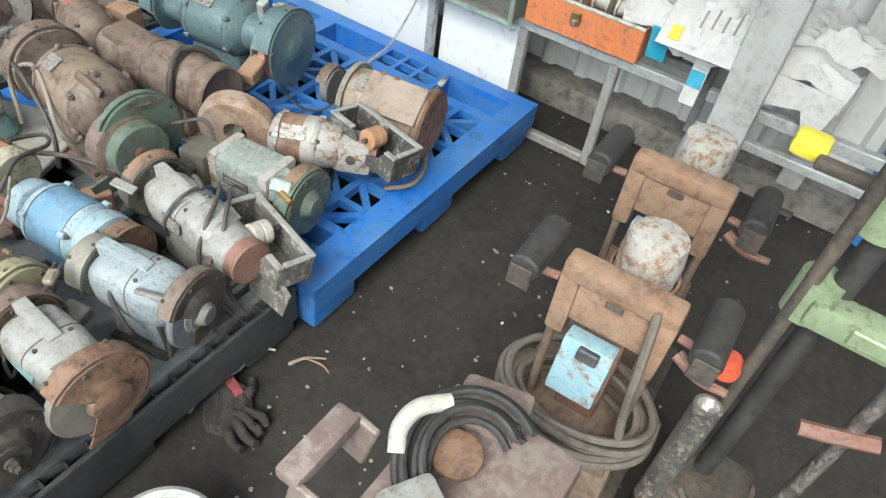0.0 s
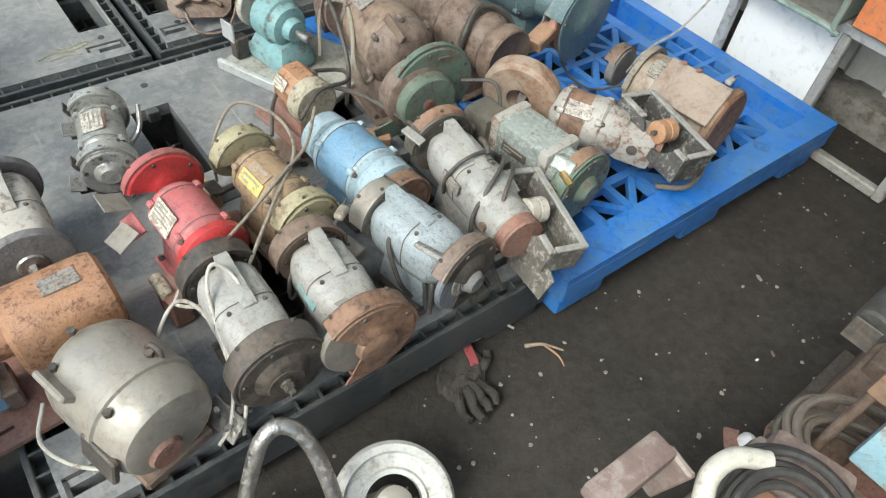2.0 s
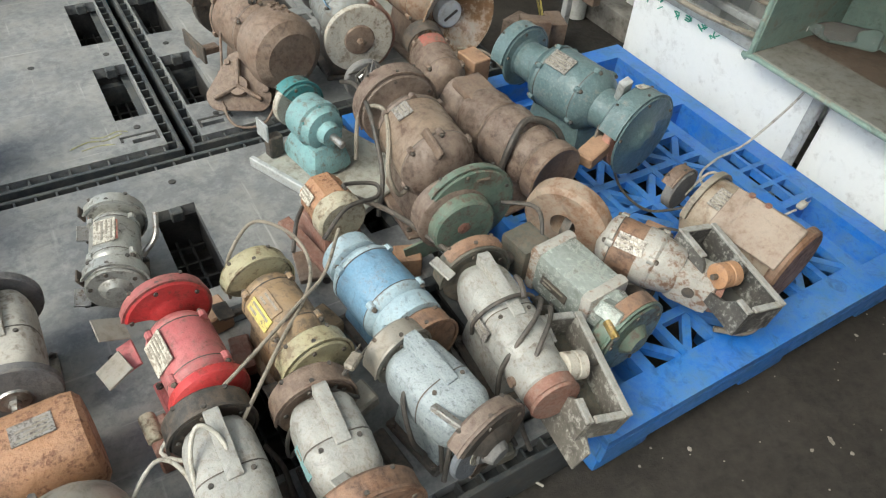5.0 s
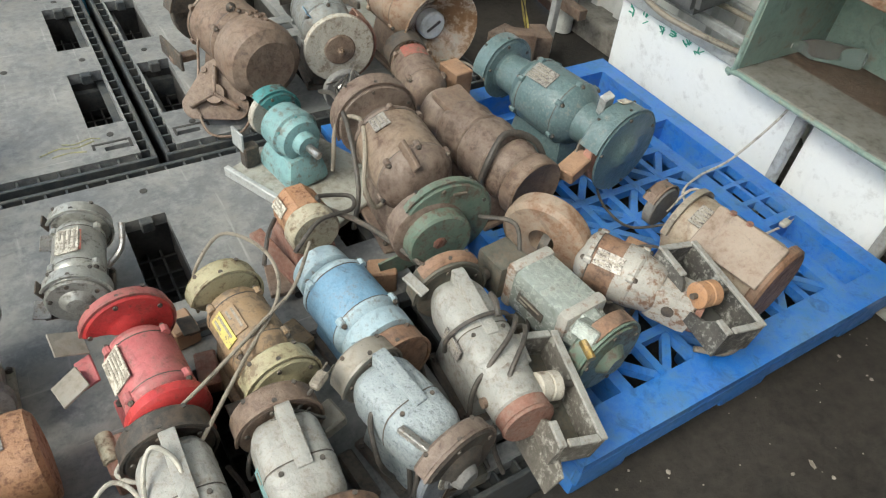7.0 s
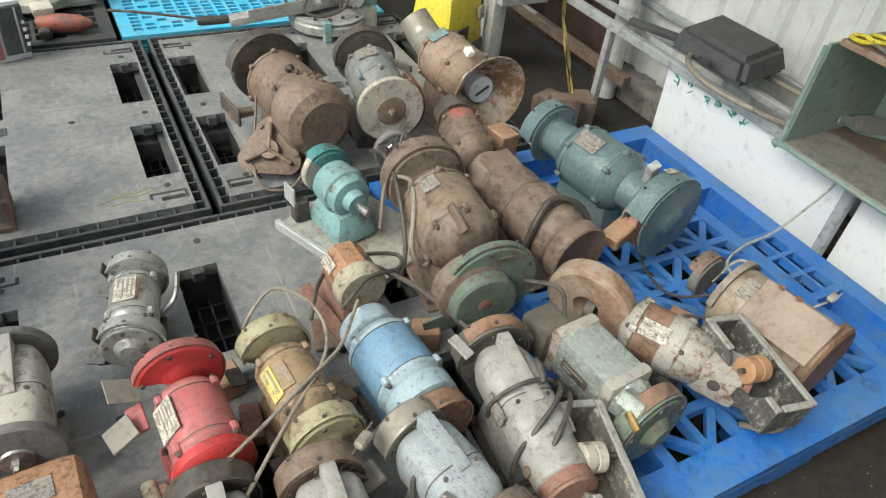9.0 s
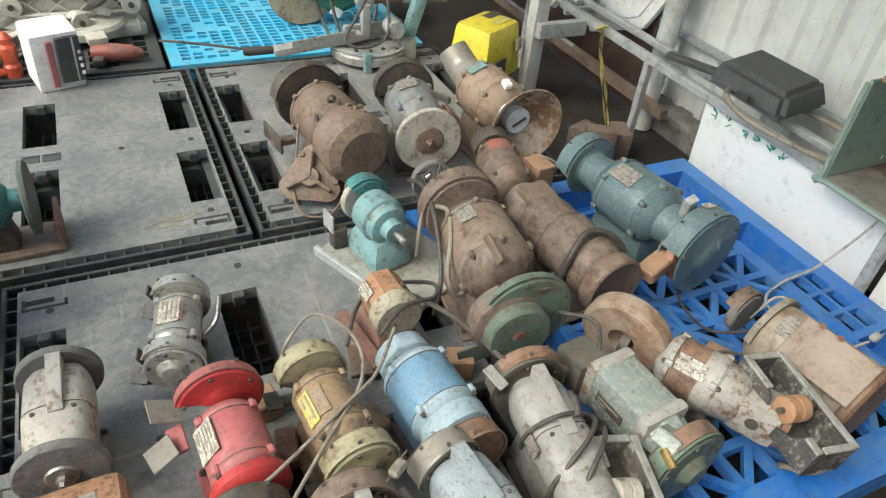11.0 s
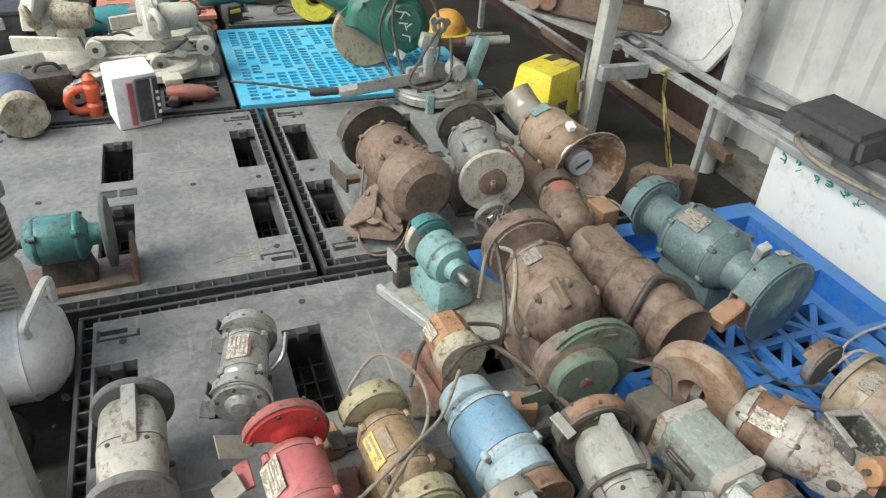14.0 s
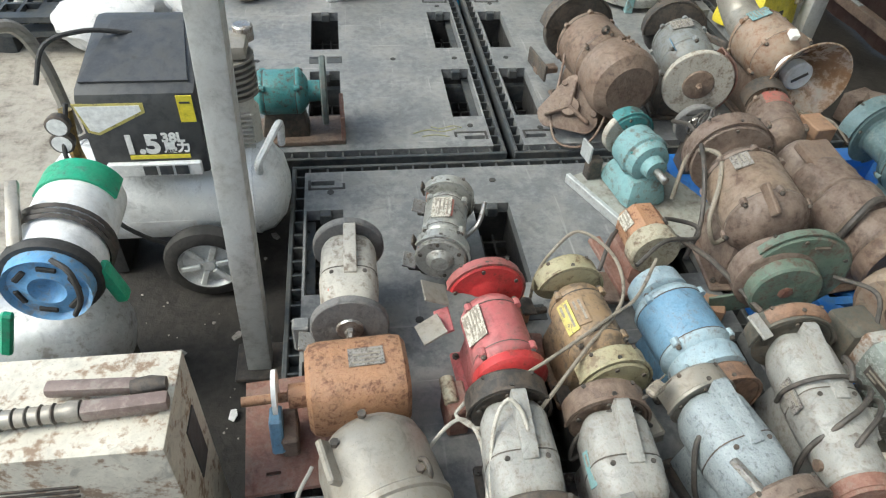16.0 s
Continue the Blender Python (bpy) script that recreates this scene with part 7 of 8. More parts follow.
bt2 = thing("blue_tub", "dark blue plastic tub at the sheet wall", "tub", 1.80, -2.25, 0.0)
part("shell", lathe([(0, 0), (0, 0.10), (0.62, 0.13), (0.64, 0.14), (0.64, 0.12), (0.60, 0.11)], axis="z", segs=26), blue_plastic, bt2)


# ---- two floor machines with side grips ----
def floor_machine(label, x, y, yaw, coil):
    f = thing("floor_machine", label, "machine", x, y, 0, yaw, "rusty floor machines")
    part("top_bar", box(0, 0, 0.455, 0.05, 0.225, 0.045, 0.012), machine_tan, f)
    for s in (-1, 1):
        part("side_column", box(0.0, s * 0.093, 0.37, 0.045, 0.04, 0.16, 0.008), machine_tan, f)
        part("guide_rod", lathe([(0.03, 0), (0.03, 0.010), (0.30, 0.010), (0.30, 0)], (0.0, s * 0.10, 0), "z", 12), rust_brown, f)
        arm = part("grip_arm", tube([(0.01, s * 0.12, 0.40), (0.0, s * 0.16, 0.405), (-0.02, s * 0.19, 0.43)], 0.009, steps=4), rust_red, f)
        part("grip", lathe([(-0.075, 0), (-0.075, 0.026), (-0.07, 0.03), (0.07, 0.03), (0.075, 0.026), (0.075, 0)], (0.02, s * 0.172, 0.435), "x", 16), rubber, f, "black rubber grip")
        part("grip_plate", box(-0.060, s * 0.175, 0.42, 0.004, 0.045, 0.05, 0.001), dark_iron, f)
    part("gear_case", box(0.03, 0, 0.38, 0.09, 0.17, 0.10, 0.015), machine_tan, f)
    part("cover_plate", box(-0.048, 0.01, 0.265, 0.045, 0.10, 0.135, 0.006, (0, 12, 0)), plate_blue, f, "flaking light blue cover plate")
    part("plate_window", box(-0.056, 0.005, 0.318, 0.035, 0.042, 0.026, 0.003, (0, 12, 0)), black_plastic, f)
    part("drum", lathe([(0, 0), (0, 0.05), (0.01, 0.062), (0.03, 0.066), (0.05, 0.06), (0.10, 0.062), (0.15, 0.055), (0.16, 0.0)], (0.12, -0.01, 0.35), "z", 30), surface("rusty white drum", (0.48, 0.47, 0.44), (0.3, 0.18, 0.1), 0.42, 0.6, scale=12), f, "worn white motor drum")
    part("drum_band", lathe([(0, 0.064), (0, 0.07), (0.025, 0.07), (0.025, 0.064)], (0.12, -0.01, 0.385), "z", 30, closed=True), rust_orange, f)
    part("column", box(0.05, 0, 0.19, 0.08, 0.09, 0.30, 0.01), rust_red, f)
    part("base", box(0.05, 0, 0.025, 0.26, 0.24, 0.05, 0.01), rust_brown, f)
    part("logo_mark", box(-0.026, 0.0, 0.425, 0.004, 0.035, 0.012, 0.001, (0, 12, 0)), dark_iron, f)
    part("side_lever", tube([(0.0, -0.13, 0.37), (-0.02, -0.18, 0.36), (-0.03, -0.23, 0.37)], 0.013, taper=0.6), rust_red, f)
    if coil:
        for k in range(7):
            rr2 = 0.115 + 0.012 * ((k * 3) % 4)
            pts = [(0.0 + rr2 * 0.8 * math.cos(a / 10 * 6.283 + k), rr2 * 1.15 * math.sin(a / 10 * 6.283 + k), 0.06 + 0.014 * k + 0.008 * math.sin(a * 1.3 + k)) for a in range(11)]
            part("cable_coil", tube(pts, 0.0085), cable_dirty, f)
        part("cable_rise", tube([(-0.06, -0.12, 0.10), (-0.075, -0.10, 0.22), (-0.06, -0.085, 0.36), (-0.02, -0.07, 0.46)], 0.009), cable_dirty, f)
    resize(f, 0.83, 0.223)
    part("stand_block", box(0.03, 0, 0.13, 0.22, 0.24, 0.20, 0.012, taper=0.92), rust_brown, f)
    part("stand_plate", box(0.03, 0, 0.016, 0.28, 0.29, 0.032, 0.005), dark_iron, f)
    return f


floor_machine("rusty tan floor machine with blue plate and cable coil", 0.432, -1.794, 2, True)
floor_machine("rusty tan floor machine with worn drum", 0.755, -1.769, 2, False)

jk = thing("lifting_stand", "pole stand with pale green cast bracket", "stand", 0.461, -2.031, 0)
part("pole", lathe([(0, 0), (0, 0.02), (0.95, 0.02), (0.95, 0)], (0.02, 0.0, 0), "z", 16), rubber, jk, "black steel pole")
part("pole", lathe([(0, 0), (0, 0.012), (0.9, 0.012), (0.9, 0)], (-0.01, 0.045, 0), "z", 14), dark_iron, jk)
part("pole", lathe([(0, 0), (0, 0.014), (0.8, 0.014), (0.8, 0)], (-0.03, -0.13, 0), "z", 14), bare_steel, jk)
br = part("bracket", box(-0.01, -0.06, 0.585, 0.05, 0.18, 0.055, 0.012), jack_green, jk, "pale green cast bracket")
part("bracket_boss", lathe([(-0.04, 0), (-0.04, 0.034), (0.04, 0.034), (0.04, 0)], (0.01, 0.03, 0.59), "z", 22), jack_green, br)
part("bracket_recess", box(-0.036, -0.08, 0.585, 0.008, 0.09, 0.03, 0.004), jack_green, br)
part("upper_clamp", lathe([(-0.03, 0), (-0.03, 0.035), (0.03, 0.035), (0.03, 0)], (0.02, 0.01, 0.76), "z", 20), jack_green, jk)
part("lever", box(0.07, 0.075, 0.765, 0.02, 0.10, 0.02, 0.005), dark_iron, jk)
part("yellow_knob", box(0.10, 0.14, 0.77, 0.045, 0.055, 0.035, 0.012), yellow_paint, jk, "yellow plastic knob")
part("orange_knob", lathe([(-0.02, 0), (-0.02, 0.022), (0.0, 0.028), (0.02, 0.022), (0.02, 0)], (-0.01, 0.075, 0.385), "x", 16), red_orange, jk)
part("base_foot", box(0.0, -0.02, 0.03, 0.16, 0.16, 0.06, 0.012), dark_iron, jk)
part("rust_yoke", tube([(-0.04, -0.17, 0.42), (-0.05, -0.11, 0.40), (-0.06, -0.06, 0.39)], 0.014, steps=3), rust_red, jk)
part("silver_tube", lathe([(0.0, 0), (0.0, 0.026), (0.34, 0.026), (0.34, 0.020), (0.30, 0.0)], (-0.075, 0.07, 0.0), "z", 20), bare_steel, jk, "short bare steel tube")
part("cable", tube([(-0.06, 0.02, 0.06), (-0.12, -0.02, 0.10), (-0.08, -0.08, 0.16), (-0.10, -0.14, 0.12)], 0.008), cord_grey, jk)
part("cable", tube([(-0.08, 0.0, 0.05), (-0.15, -0.05, 0.08), (-0.10, -0.12, 0.12)], 0.008), cord_pale, jk)
resize(jk, 0.83, 0.223)
part("stand_block", box(0.0, -0.02, 0.115, 0.17, 0.18, 0.23, 0.012, taper=0.9), rust_brown, jk)

fm = thing("winch_frame", "mauve-brown cast frame with coiled black cable", "machine", 0.053, -1.725, 0)
part("bed", box(0.06, -0.05, 0.075, 0.36, 0.30, 0.15, 0.02), mauve_iron, fm)
part("handle_bar", box(-0.10, 0.165, 0.285, 0.155, 0.05, 0.035, 0.008), mauve_iron, fm)
for x in (-0.17, -0.02):
    part("handle_post", box(x, 0.145, 0.22, 0.014, 0.055, 0.14, 0.004, (12, 0, 0)), mauve_iron, fm)
part("white_lug", box(-0.06, 0.0, 0.20, 0.11, 0.085, 0.07, 0.02, (0, 0, -30)), white_chip, fm, "paint-flecked white lug")
part("side_plate", box(0.22, 0.0, 0.09, 0.12, 0.15, 0.17, 0.02, (0, 0, 15)), mauve_iron, fm)
part("rust_disc", lathe([(0, 0), (0, 0.05), (0.012, 0.05), (0.014, 0.04), (0.014, 0)], (0.08, 0.0, 0.175), "z", 28), rust_orange, fm)
for k in range(6):
    r2 = 0.075 + 0.011 * k
    pts = [(0.07 + r2 * math.cos(radians(-30 + a * 22)) * 1.1, -0.035 + r2 * math.sin(radians(-30 + a * 22)), 0.19 + 0.012 * ((k * 2) % 3) + 0.03 * math.sin(radians(a * 22))) for a in range(11)]
    part("cable_coil", tube(pts, 0.0085), rubber, fm)
part("beige_hose", tube([(-0.005, 0.075, 0.225), (0.03, 0.095, 0.245), (0.08, 0.09, 0.25), (0.13, 0.055, 0.24)], 0.017, 14), ivory, fm, "short beige hose sleeve")
part("hose_tail", tube([(0.12, 0.06, 0.24), (0.17, 0.01, 0.225), (0.185, -0.07, 0.20)], 0.009), rubber, fm)
resize(fm, 0.716, 0.372)
part("stand_block", box(0.05, -0.05, 0.19, 0.20, 0.17, 0.37, 0.015, taper=0.9), mauve_iron, fm)
part("stand_plate", box(0.05, -0.05, 0.012, 0.26, 0.22, 0.024, 0.004), rust_brown, fm)
ai = thing("angle_iron", "short rusty steel angle lying on the floor", "angle iron", 0.50, -1.63, 0.0, 40)
part("bar", box(0, 0, 0.012, 0.12, 0.03, 0.012, 0.002), rust_red, ai)
rp = thing("rusty_tray", "shallow rusty steel tray on the dirt floor", "tray", 0.585, -1.70, 0.0, 25)
part("sheet", box(0, 0, 0.006, 0.12, 0.10, 0.008, 0.002), rust_red, rp)
for s in (-1, 1):
    part("lip", box(s * 0.058, 0, 0.02, 0.006, 0.10, 0.03, 0.001), rust_brown, rp)


# ---- the far rows of tools ----
mr = thing("long_rails", "grey pipe rails running along the brown wall", "rail", 0, 0, 0)
for x, z in ((1.46, 0.375), (1.58, 0.375), (1.68, 0.36), (1.60, 0.17)):
    part("pipe", tube([(x, 0.88, z), (x, 5.6, z)], 0.016, 12, steps=2), galvanised, mr)
for y in (1.1, 2.3, 3.5):
    part("cross_bar", box(1.57, y, 0.35, 0.26, 0.03, 0.03, 0.003), galvanised, mr)
    part("leg", box(1.48, y, 0.175, 0.03, 0.03, 0.35, 0.003), galvanised, mr)
part("angle_bar", box(1.60, 1.0, 0.16, 0.04, 1.5, 0.04, 0.003), rust_brown, mr)
part("angle_bar", box(1.38, 0.70, 0.345, 0.22, 0.035, 0.06, 0.003), galvanised, mr)
cs = thing("chainsaw_board", "white scuffed board lying on the rails", "board", 1.40, 1.20, 0.392, 106)
part("panel", box(0, 0, 0.012, 0.55, 0.22, 0.024, 0.004), white_chip, cs)
ch = thing("chainsaw", "rusty chainsaw with a brown bar", "chainsaw", 1.345, 1.22, 0.418, -50)
part("engine", box(-0.07, 0, 0.06, 0.15, 0.09, 0.10, 0.02), cream_rust, ch)
part("cylinder", lathe([(-0.05, 0), (-0.05, 0.04), (0.05, 0.04), (0.05, 0)], (-0.02, -0.03, 0.07), "y", 18), rust_red, ch)
part("bar", prism([(0.0, 0.02), (0.44, 0.025), (0.485, 0.045), (0.50, 0.07), (0.485, 0.095), (0.44, 0.115), (0.0, 0.11)], -0.055, -0.045, "y"), rust_brown, ch, "rusty brown guide bar")
part("chain", tube([(0.0, -0.05, 0.115), (0.44, -0.05, 0.12), (0.49, -0.05, 0.098), (0.505, -0.05, 0.07), (0.49, -0.05, 0.04), (0.44, -0.05, 0.018), (0.0, -0.05, 0.014)], 0.006, 6), dark_iron, ch)
part("top_handle", tube([(-0.12, 0, 0.10), (-0.10, 0, 0.165), (-0.02, 0, 0.17), (0.0, 0, 0.10)], 0.012), dark_iron, ch)
part("pink_cap", lathe([(0, 0), (0, 0.035), (0.05, 0.03), (0.05, 0)], (-0.16, 0, 0.11), "z", 14), surface("pink plastic", (0.6, 0.13, 0.17), (0.4, 0.2, 0.2), 0.3, 0.5), ch)
part("starter", lathe([(-0.01, 0), (-0.01, 0.045), (0.02, 0.04), (0.02, 0)], (-0.10, -0.06, 0.06), "y", 18), cream_rust, ch)
fb = thing("foam_lid", "white foam box lid leaning on the wall", "foam lid", 1.705, 0.78, 0.36, -90)
rim = [(-0.32, 0.177), (-0.22, 0.41), (0.0, 0.52), (0.10, 0.46), (0.32, 0.214), (0.19, 0.0), (-0.136, -0.134), (-0.245, 0.0)]
part("panel", prism(rim, -0.010, 0.016, "y", 0.006), foam_white, fb)
part("raised_middle", prism([(0.01 + u * 0.78, 0.04 + v * 0.78) for u, v in rim], -0.018, -0.011, "y", 0.002), foam_white, fb)
yb = thing("yellow_case", "yellow plastic tool case with black window", "case", 1.10, 0.80, DECK, -62)
q = box(0, 0, 0.085, 0.16, 0.21, 0.17, 0.018, taper=0.82)
part("shell", q, yellow_paint, yb)
part("dark_window", box(0.083, -0.03, 0.045, 0.006, 0.06, 0.06, 0.004), black_plastic, yb)
part("label_bars", box(-0.02, 0.05, 0.172, 0.03, 0.07, 0.002, 0), dark_iron, yb)
part("warning_label", box(0.03, 0.03, 0.1725, 0.03, 0.07, 0.002, 0), yellow_label, yb)
part("latch", box(0.08, 0.07, 0.10, 0.012, 0.03, 0.04, 0.003, (0, -6, 0)), cream, yb)

resize(yb, 1.25, 0.0)


def shell(profile, y0, y1, bulge=0.0):
    """A moulded body: an outline in x and z with rounded sides, swollen in the middle of its thickness."""
    q = bmesh.new()
    pts = [Vector((x, 0, z)) for x, z in profile]
    pts = smooth_path(pts + [pts[0]], 5)[:-1]
    mid = sum(pts, Vector()) / len(pts)
    rings = []
    for k, f in ((0.0, 0.80), (0.10, 0.93), (0.30, 1.0), (0.70, 1.0), (0.90, 0.93), (1.0, 0.80)):
        y = y0 + (y1 - y0) * k
        rings.append([q.verts.new(Vector((mid.x + (p.x - mid.x) * f, y, mid.z + (p.z - mid.z) * f))) for p in pts])
    for a, b in zip(rings, rings[1:]):
        for n in range(len(pts)):
            q.faces.new((a[n], a[(n + 1) % len(pts)], b[(n + 1) % len(pts)], b[n]))
    q.faces.new(rings[0])
    q.faces.new(rings[-1])
    return q


tan_disc = surface("tan disc", (0.42, 0.32, 0.2), (0.25, 0.18, 0.12), 0.3, 0.7, scale=10)
ds = thing("disc_saw", "large green disc saw with tan wheel and black cord", "saw", 0.53, 1.46, DECK, -6)
part("blade", lathe([(-0.022, 0), (-0.022, 0.142), (-0.016, 0.146), (0.016, 0.146), (0.022, 0.142), (0.022, 0)], (0.0, 0.0, 0.148), "y", 40), tan_disc, ds, "worn tan abrasive disc")
part("motor_shell", shell([(-0.10, 0.205), (-0.07, 0.30), (0.04, 0.375), (0.15, 0.36), (0.245, 0.28), (0.285, 0.19), (0.255, 0.105), (0.15, 0.055), (0.07, 0.09), (0.0, 0.145)], -0.085, 0.09), saw_green, ds)
part("side_disc", lathe([(-0.012, 0), (-0.012, 0.075), (0.0, 0.085), (0.01, 0.085), (0.01, 0)], (0.155, -0.086, 0.215), "y", 30), saw_green, ds)
part("handle", tube([(-0.06, 0.0, 0.27), (-0.13, 0.0, 0.285), (-0.165, 0.0, 0.33), (-0.145, 0.0, 0.385), (-0.09, 0.0, 0.405), (-0.01, 0.0, 0.40), (0.06, 0.0, 0.375)], 0.026, 14), saw_green, ds, "loop handle")
part("guard_lip", lathe([(-0.04, 0.13), (-0.04, 0.152), (0.04, 0.152), (0.04, 0.13)], (0.0, 0.0, 0.148), "y", 20, a0=20, a1=140, closed=True), saw_green, ds)
for k, (mx, mz, a, l) in enumerate(((0.13, 0.27, 10, 0.04), (0.145, 0.255, -60, 0.035), (0.165, 0.262, 40, 0.03), (0.15, 0.22, 5, 0.04), (0.16, 0.205, 70, 0.035), (0.175, 0.21, -35, 0.03), (0.165, 0.165, 15, 0.04), (0.18, 0.15, 80, 0.03))):
    part("white_marks", box(mx, -0.099, mz, l, 0.002, 0.006, 0, (0, a, 0)), print_white, ds)
part("tag", box(0.135, -0.105, 0.085, 0.05, 0.006, 0.035, 0.001, (0, 30, 0)), foam_white, ds)
for mx, mz in ((-0.02, 0.30), (0.06, 0.345), (0.24, 0.14)):
    part("case_screw", lathe([(-0.006, 0), (-0.006, 0.008), (0.004, 0.008), (0.004, 0)], (mx, -0.085, mz), "y", 10), dark_iron, ds)
part("cord", tube([(0.16, -0.08, 0.37), (0.09, -0.11, 0.33), (0.04, -0.12, 0.20), (0.07, -0.16, 0.06), (0.10, -0.25, 0.012), (0.16, -0.32, 0.012), (0.27, -0.24, 0.10), (0.30, -0.10, 0.26), (0.22, -0.07, 0.37), (0.14, -0.06, 0.385)], 0.007), cord_dark, ds)
part("cord", tube([(0.20, -0.06, 0.38), (0.10, -0.12, 0.30), (0.11, -0.16, 0.12), (0.14, -0.26, 0.015), (0.22, -0.33, 0.012)], 0.007), cord_dark, ds)
pp2 = thing("black_post", "thin dark post standing behind the green saw", "post", 0.87, 1.9, 0)
part("shaft", box(0, 0, 0.9, 0.035, 0.035, 1.8, 0.004), dark_iron, pp2)
part("base_plate", box(0, 0, 0.006, 0.12, 0.12, 0.012, 0.002), dark_iron, pp2)
part("cross_arm", tube([(0.0, 0, 0.62), (0.25, -0.05, 0.68), (0.5, -0.12, 0.72)], 0.018, steps=3), rubber, pp2)
hm = thing("yellow_disc_saw", "yellow and grey disc cutter beyond the cyan pallet", "saw", 0.44, 2.12, DECK, -20)
part("guard", lathe([(-0.04, 0.05), (-0.04, 0.14), (-0.02, 0.15), (0.03, 0.15), (0.04, 0.14), (0.04, 0.05)], (0, 0, 0.15), "y", 26, a0=20, a1=330, closed=True), yellow_paint, hm)
part("motor", lathe([(-0.05, 0), (-0.05, 0.07), (0.12, 0.075), (0.16, 0.05), (0.16, 0)], (0.05, 0.08, 0.18), "y", 22), motor_grey, hm)
part("handle", tube([(0.05, 0.0, 0.28), (0.1, 0.05, 0.34), (0.2, 0.08, 0.30)], 0.02), rubber, hm)
part("shroud", lathe([(-0.05, 0.11), (-0.05, 0.13), (0.1, 0.13), (0.1, 0.11)], (0.15, 0.05, 0.15), "y", 20, a0=10, a1=150, closed=True), motor_grey, hm)
resize(hm, 0.8, 0.0)
hl = thing("hard_hat", "yellow-orange hard hat behind the saw", "hat", 1.06, 1.80, DECK + 0.02)
part("dome", lathe([(0, 0.10), (0.03, 0.098), (0.07, 0.08), (0.10, 0.045), (0.11, 0), (0.106, 0), (0.066, 0.076), (0.028, 0.094), (0, 0.096)], axis="z", segs=26), surface("amber plastic", (0.68, 0.36, 0.05), (0.4, 0.25, 0.1), 0.25, 0.5), hl)
part("brim", lathe([(0, 0.095), (0, 0.125), (0.005, 0.125), (0.006, 0.095)], axis="z", segs=26, closed=True), yellow_paint, hl)


def mitre_saw(label, x, y, yaw, body, accent):
    s = thing("mitre_saw", label, "mitre saw", x, y, DECK, yaw)
    part("base", box(0, 0, 0.03, 0.42, 0.20, 0.05, 0.012), body, s)
    part("turntable", lathe([(0.03, 0), (0.03, 0.14), (0.06, 0.145), (0.075, 0.135), (0.075, 0)], (0, -0.03, 0), "z", 30), body, s)
    part("fence", box(0, 0.06, 0.10, 0.40, 0.02, 0.06, 0.004), body, s)
    part("table_arm", box(0.0, -0.17, 0.055, 0.07, 0.14, 0.03, 0.006), body, s)
    part("hinge", box(0.02, 0.12, 0.14, 0.09, 0.09, 0.16, 0.015), body, s)
    part("saw_arm", box(0.0, 0.03, 0.235, 0.07, 0.24, 0.05, 0.015, (18, 0, 0)), body, s)
    part("blade_guard", lathe([(-0.025, 0.03), (-0.025, 0.115), (-0.018, 0.12), (0.018, 0.12), (0.025, 0.115), (0.025, 0.03)], (-0.03, -0.02, 0.22), "x", 26, a0=-10, a1=180, closed=True), body, s)
    part("motor", lathe([(0.0, 0), (0.0, 0.05), (0.02, 0.055), (0.12, 0.05), (0.14, 0.04), (0.14, 0)], (0.02, 0.0, 0.24), "x", 22), accent, s)
    part("handle", tube([(-0.03, -0.10, 0.26), (-0.02, -0.16, 0.31), (0.0, -0.18, 0.27), (0.0, -0.12, 0.23)], 0.016), accent, s)
    for k in range(4):
        part("rib", box(-0.18 + 0.12 * k, -0.09, 0.05, 0.008, 0.05, 0.04, 0.002), body, s)
    part("cord", tube([(0.1, 0.08, 0.22), (0.18, 0.1, 0.16), (0.2, 0.0, 0.12), (0.14, -0.06, 0.12), (0.1, -0.02, 0.16)], 0.006), cord_dark, s)
    return s


def saw_casting(label, x, y, z, yaw, length, mat, tilt=(0, 0)):
    """A ribbed arm torn off a saw: two flanges, crossed webs, a boss at each end."""
    c = thing("saw_arm", label, "saw arm", x, y, z, yaw, tilt=tilt)
    n = length / 2
    for e in (-1, 1):
        part("flange", box(0, 0, 0.045 + e * 0.032, length, 0.035, 0.010, 0.003, (0, e * 2, 0)), mat, c)
        part("boss", lathe([(-0.025, 0), (-0.025, 0.034), (-0.02, 0.038), (0.02, 0.038), (0.025, 0.034), (0.025, 0.014), (0.02, 0.0)], (e * n, 0, 0.045), "y", 22), mat, c)
        part("pin", lathe([(-0.034, 0), (-0.034, 0.011), (0.034, 0.011), (0.034, 0)], (e * n, 0, 0.045), "y", 10), dark_iron, c)
    for k in range(4):
        a = -n + length * (k + 0.5) / 4
        for r in (-38, 38):
            part("web", box(a, 0, 0.045, length / 4, 0.008, 0.007, 0.001, (0, r, 0)), mat, c)
    part("back_sheet", box(0, 0.010, 0.045, length * 0.92, 0.004, 0.05, 0.001), mat, c)
    part("lug", box(n * 0.5, -0.02, 0.022, 0.05, 0.03, 0.03, 0.006, (0, 20, 15)), mat, c)
    part("lead", tube([(-n, 0.02, 0.06), (-n * 0.5, 0.05, 0.09), (0, 0.03, 0.02), (n * 0.4, -0.05, 0.05), (n * 0.7, -0.04, 0.09)], 0.006), cord_dark, c)
    return c


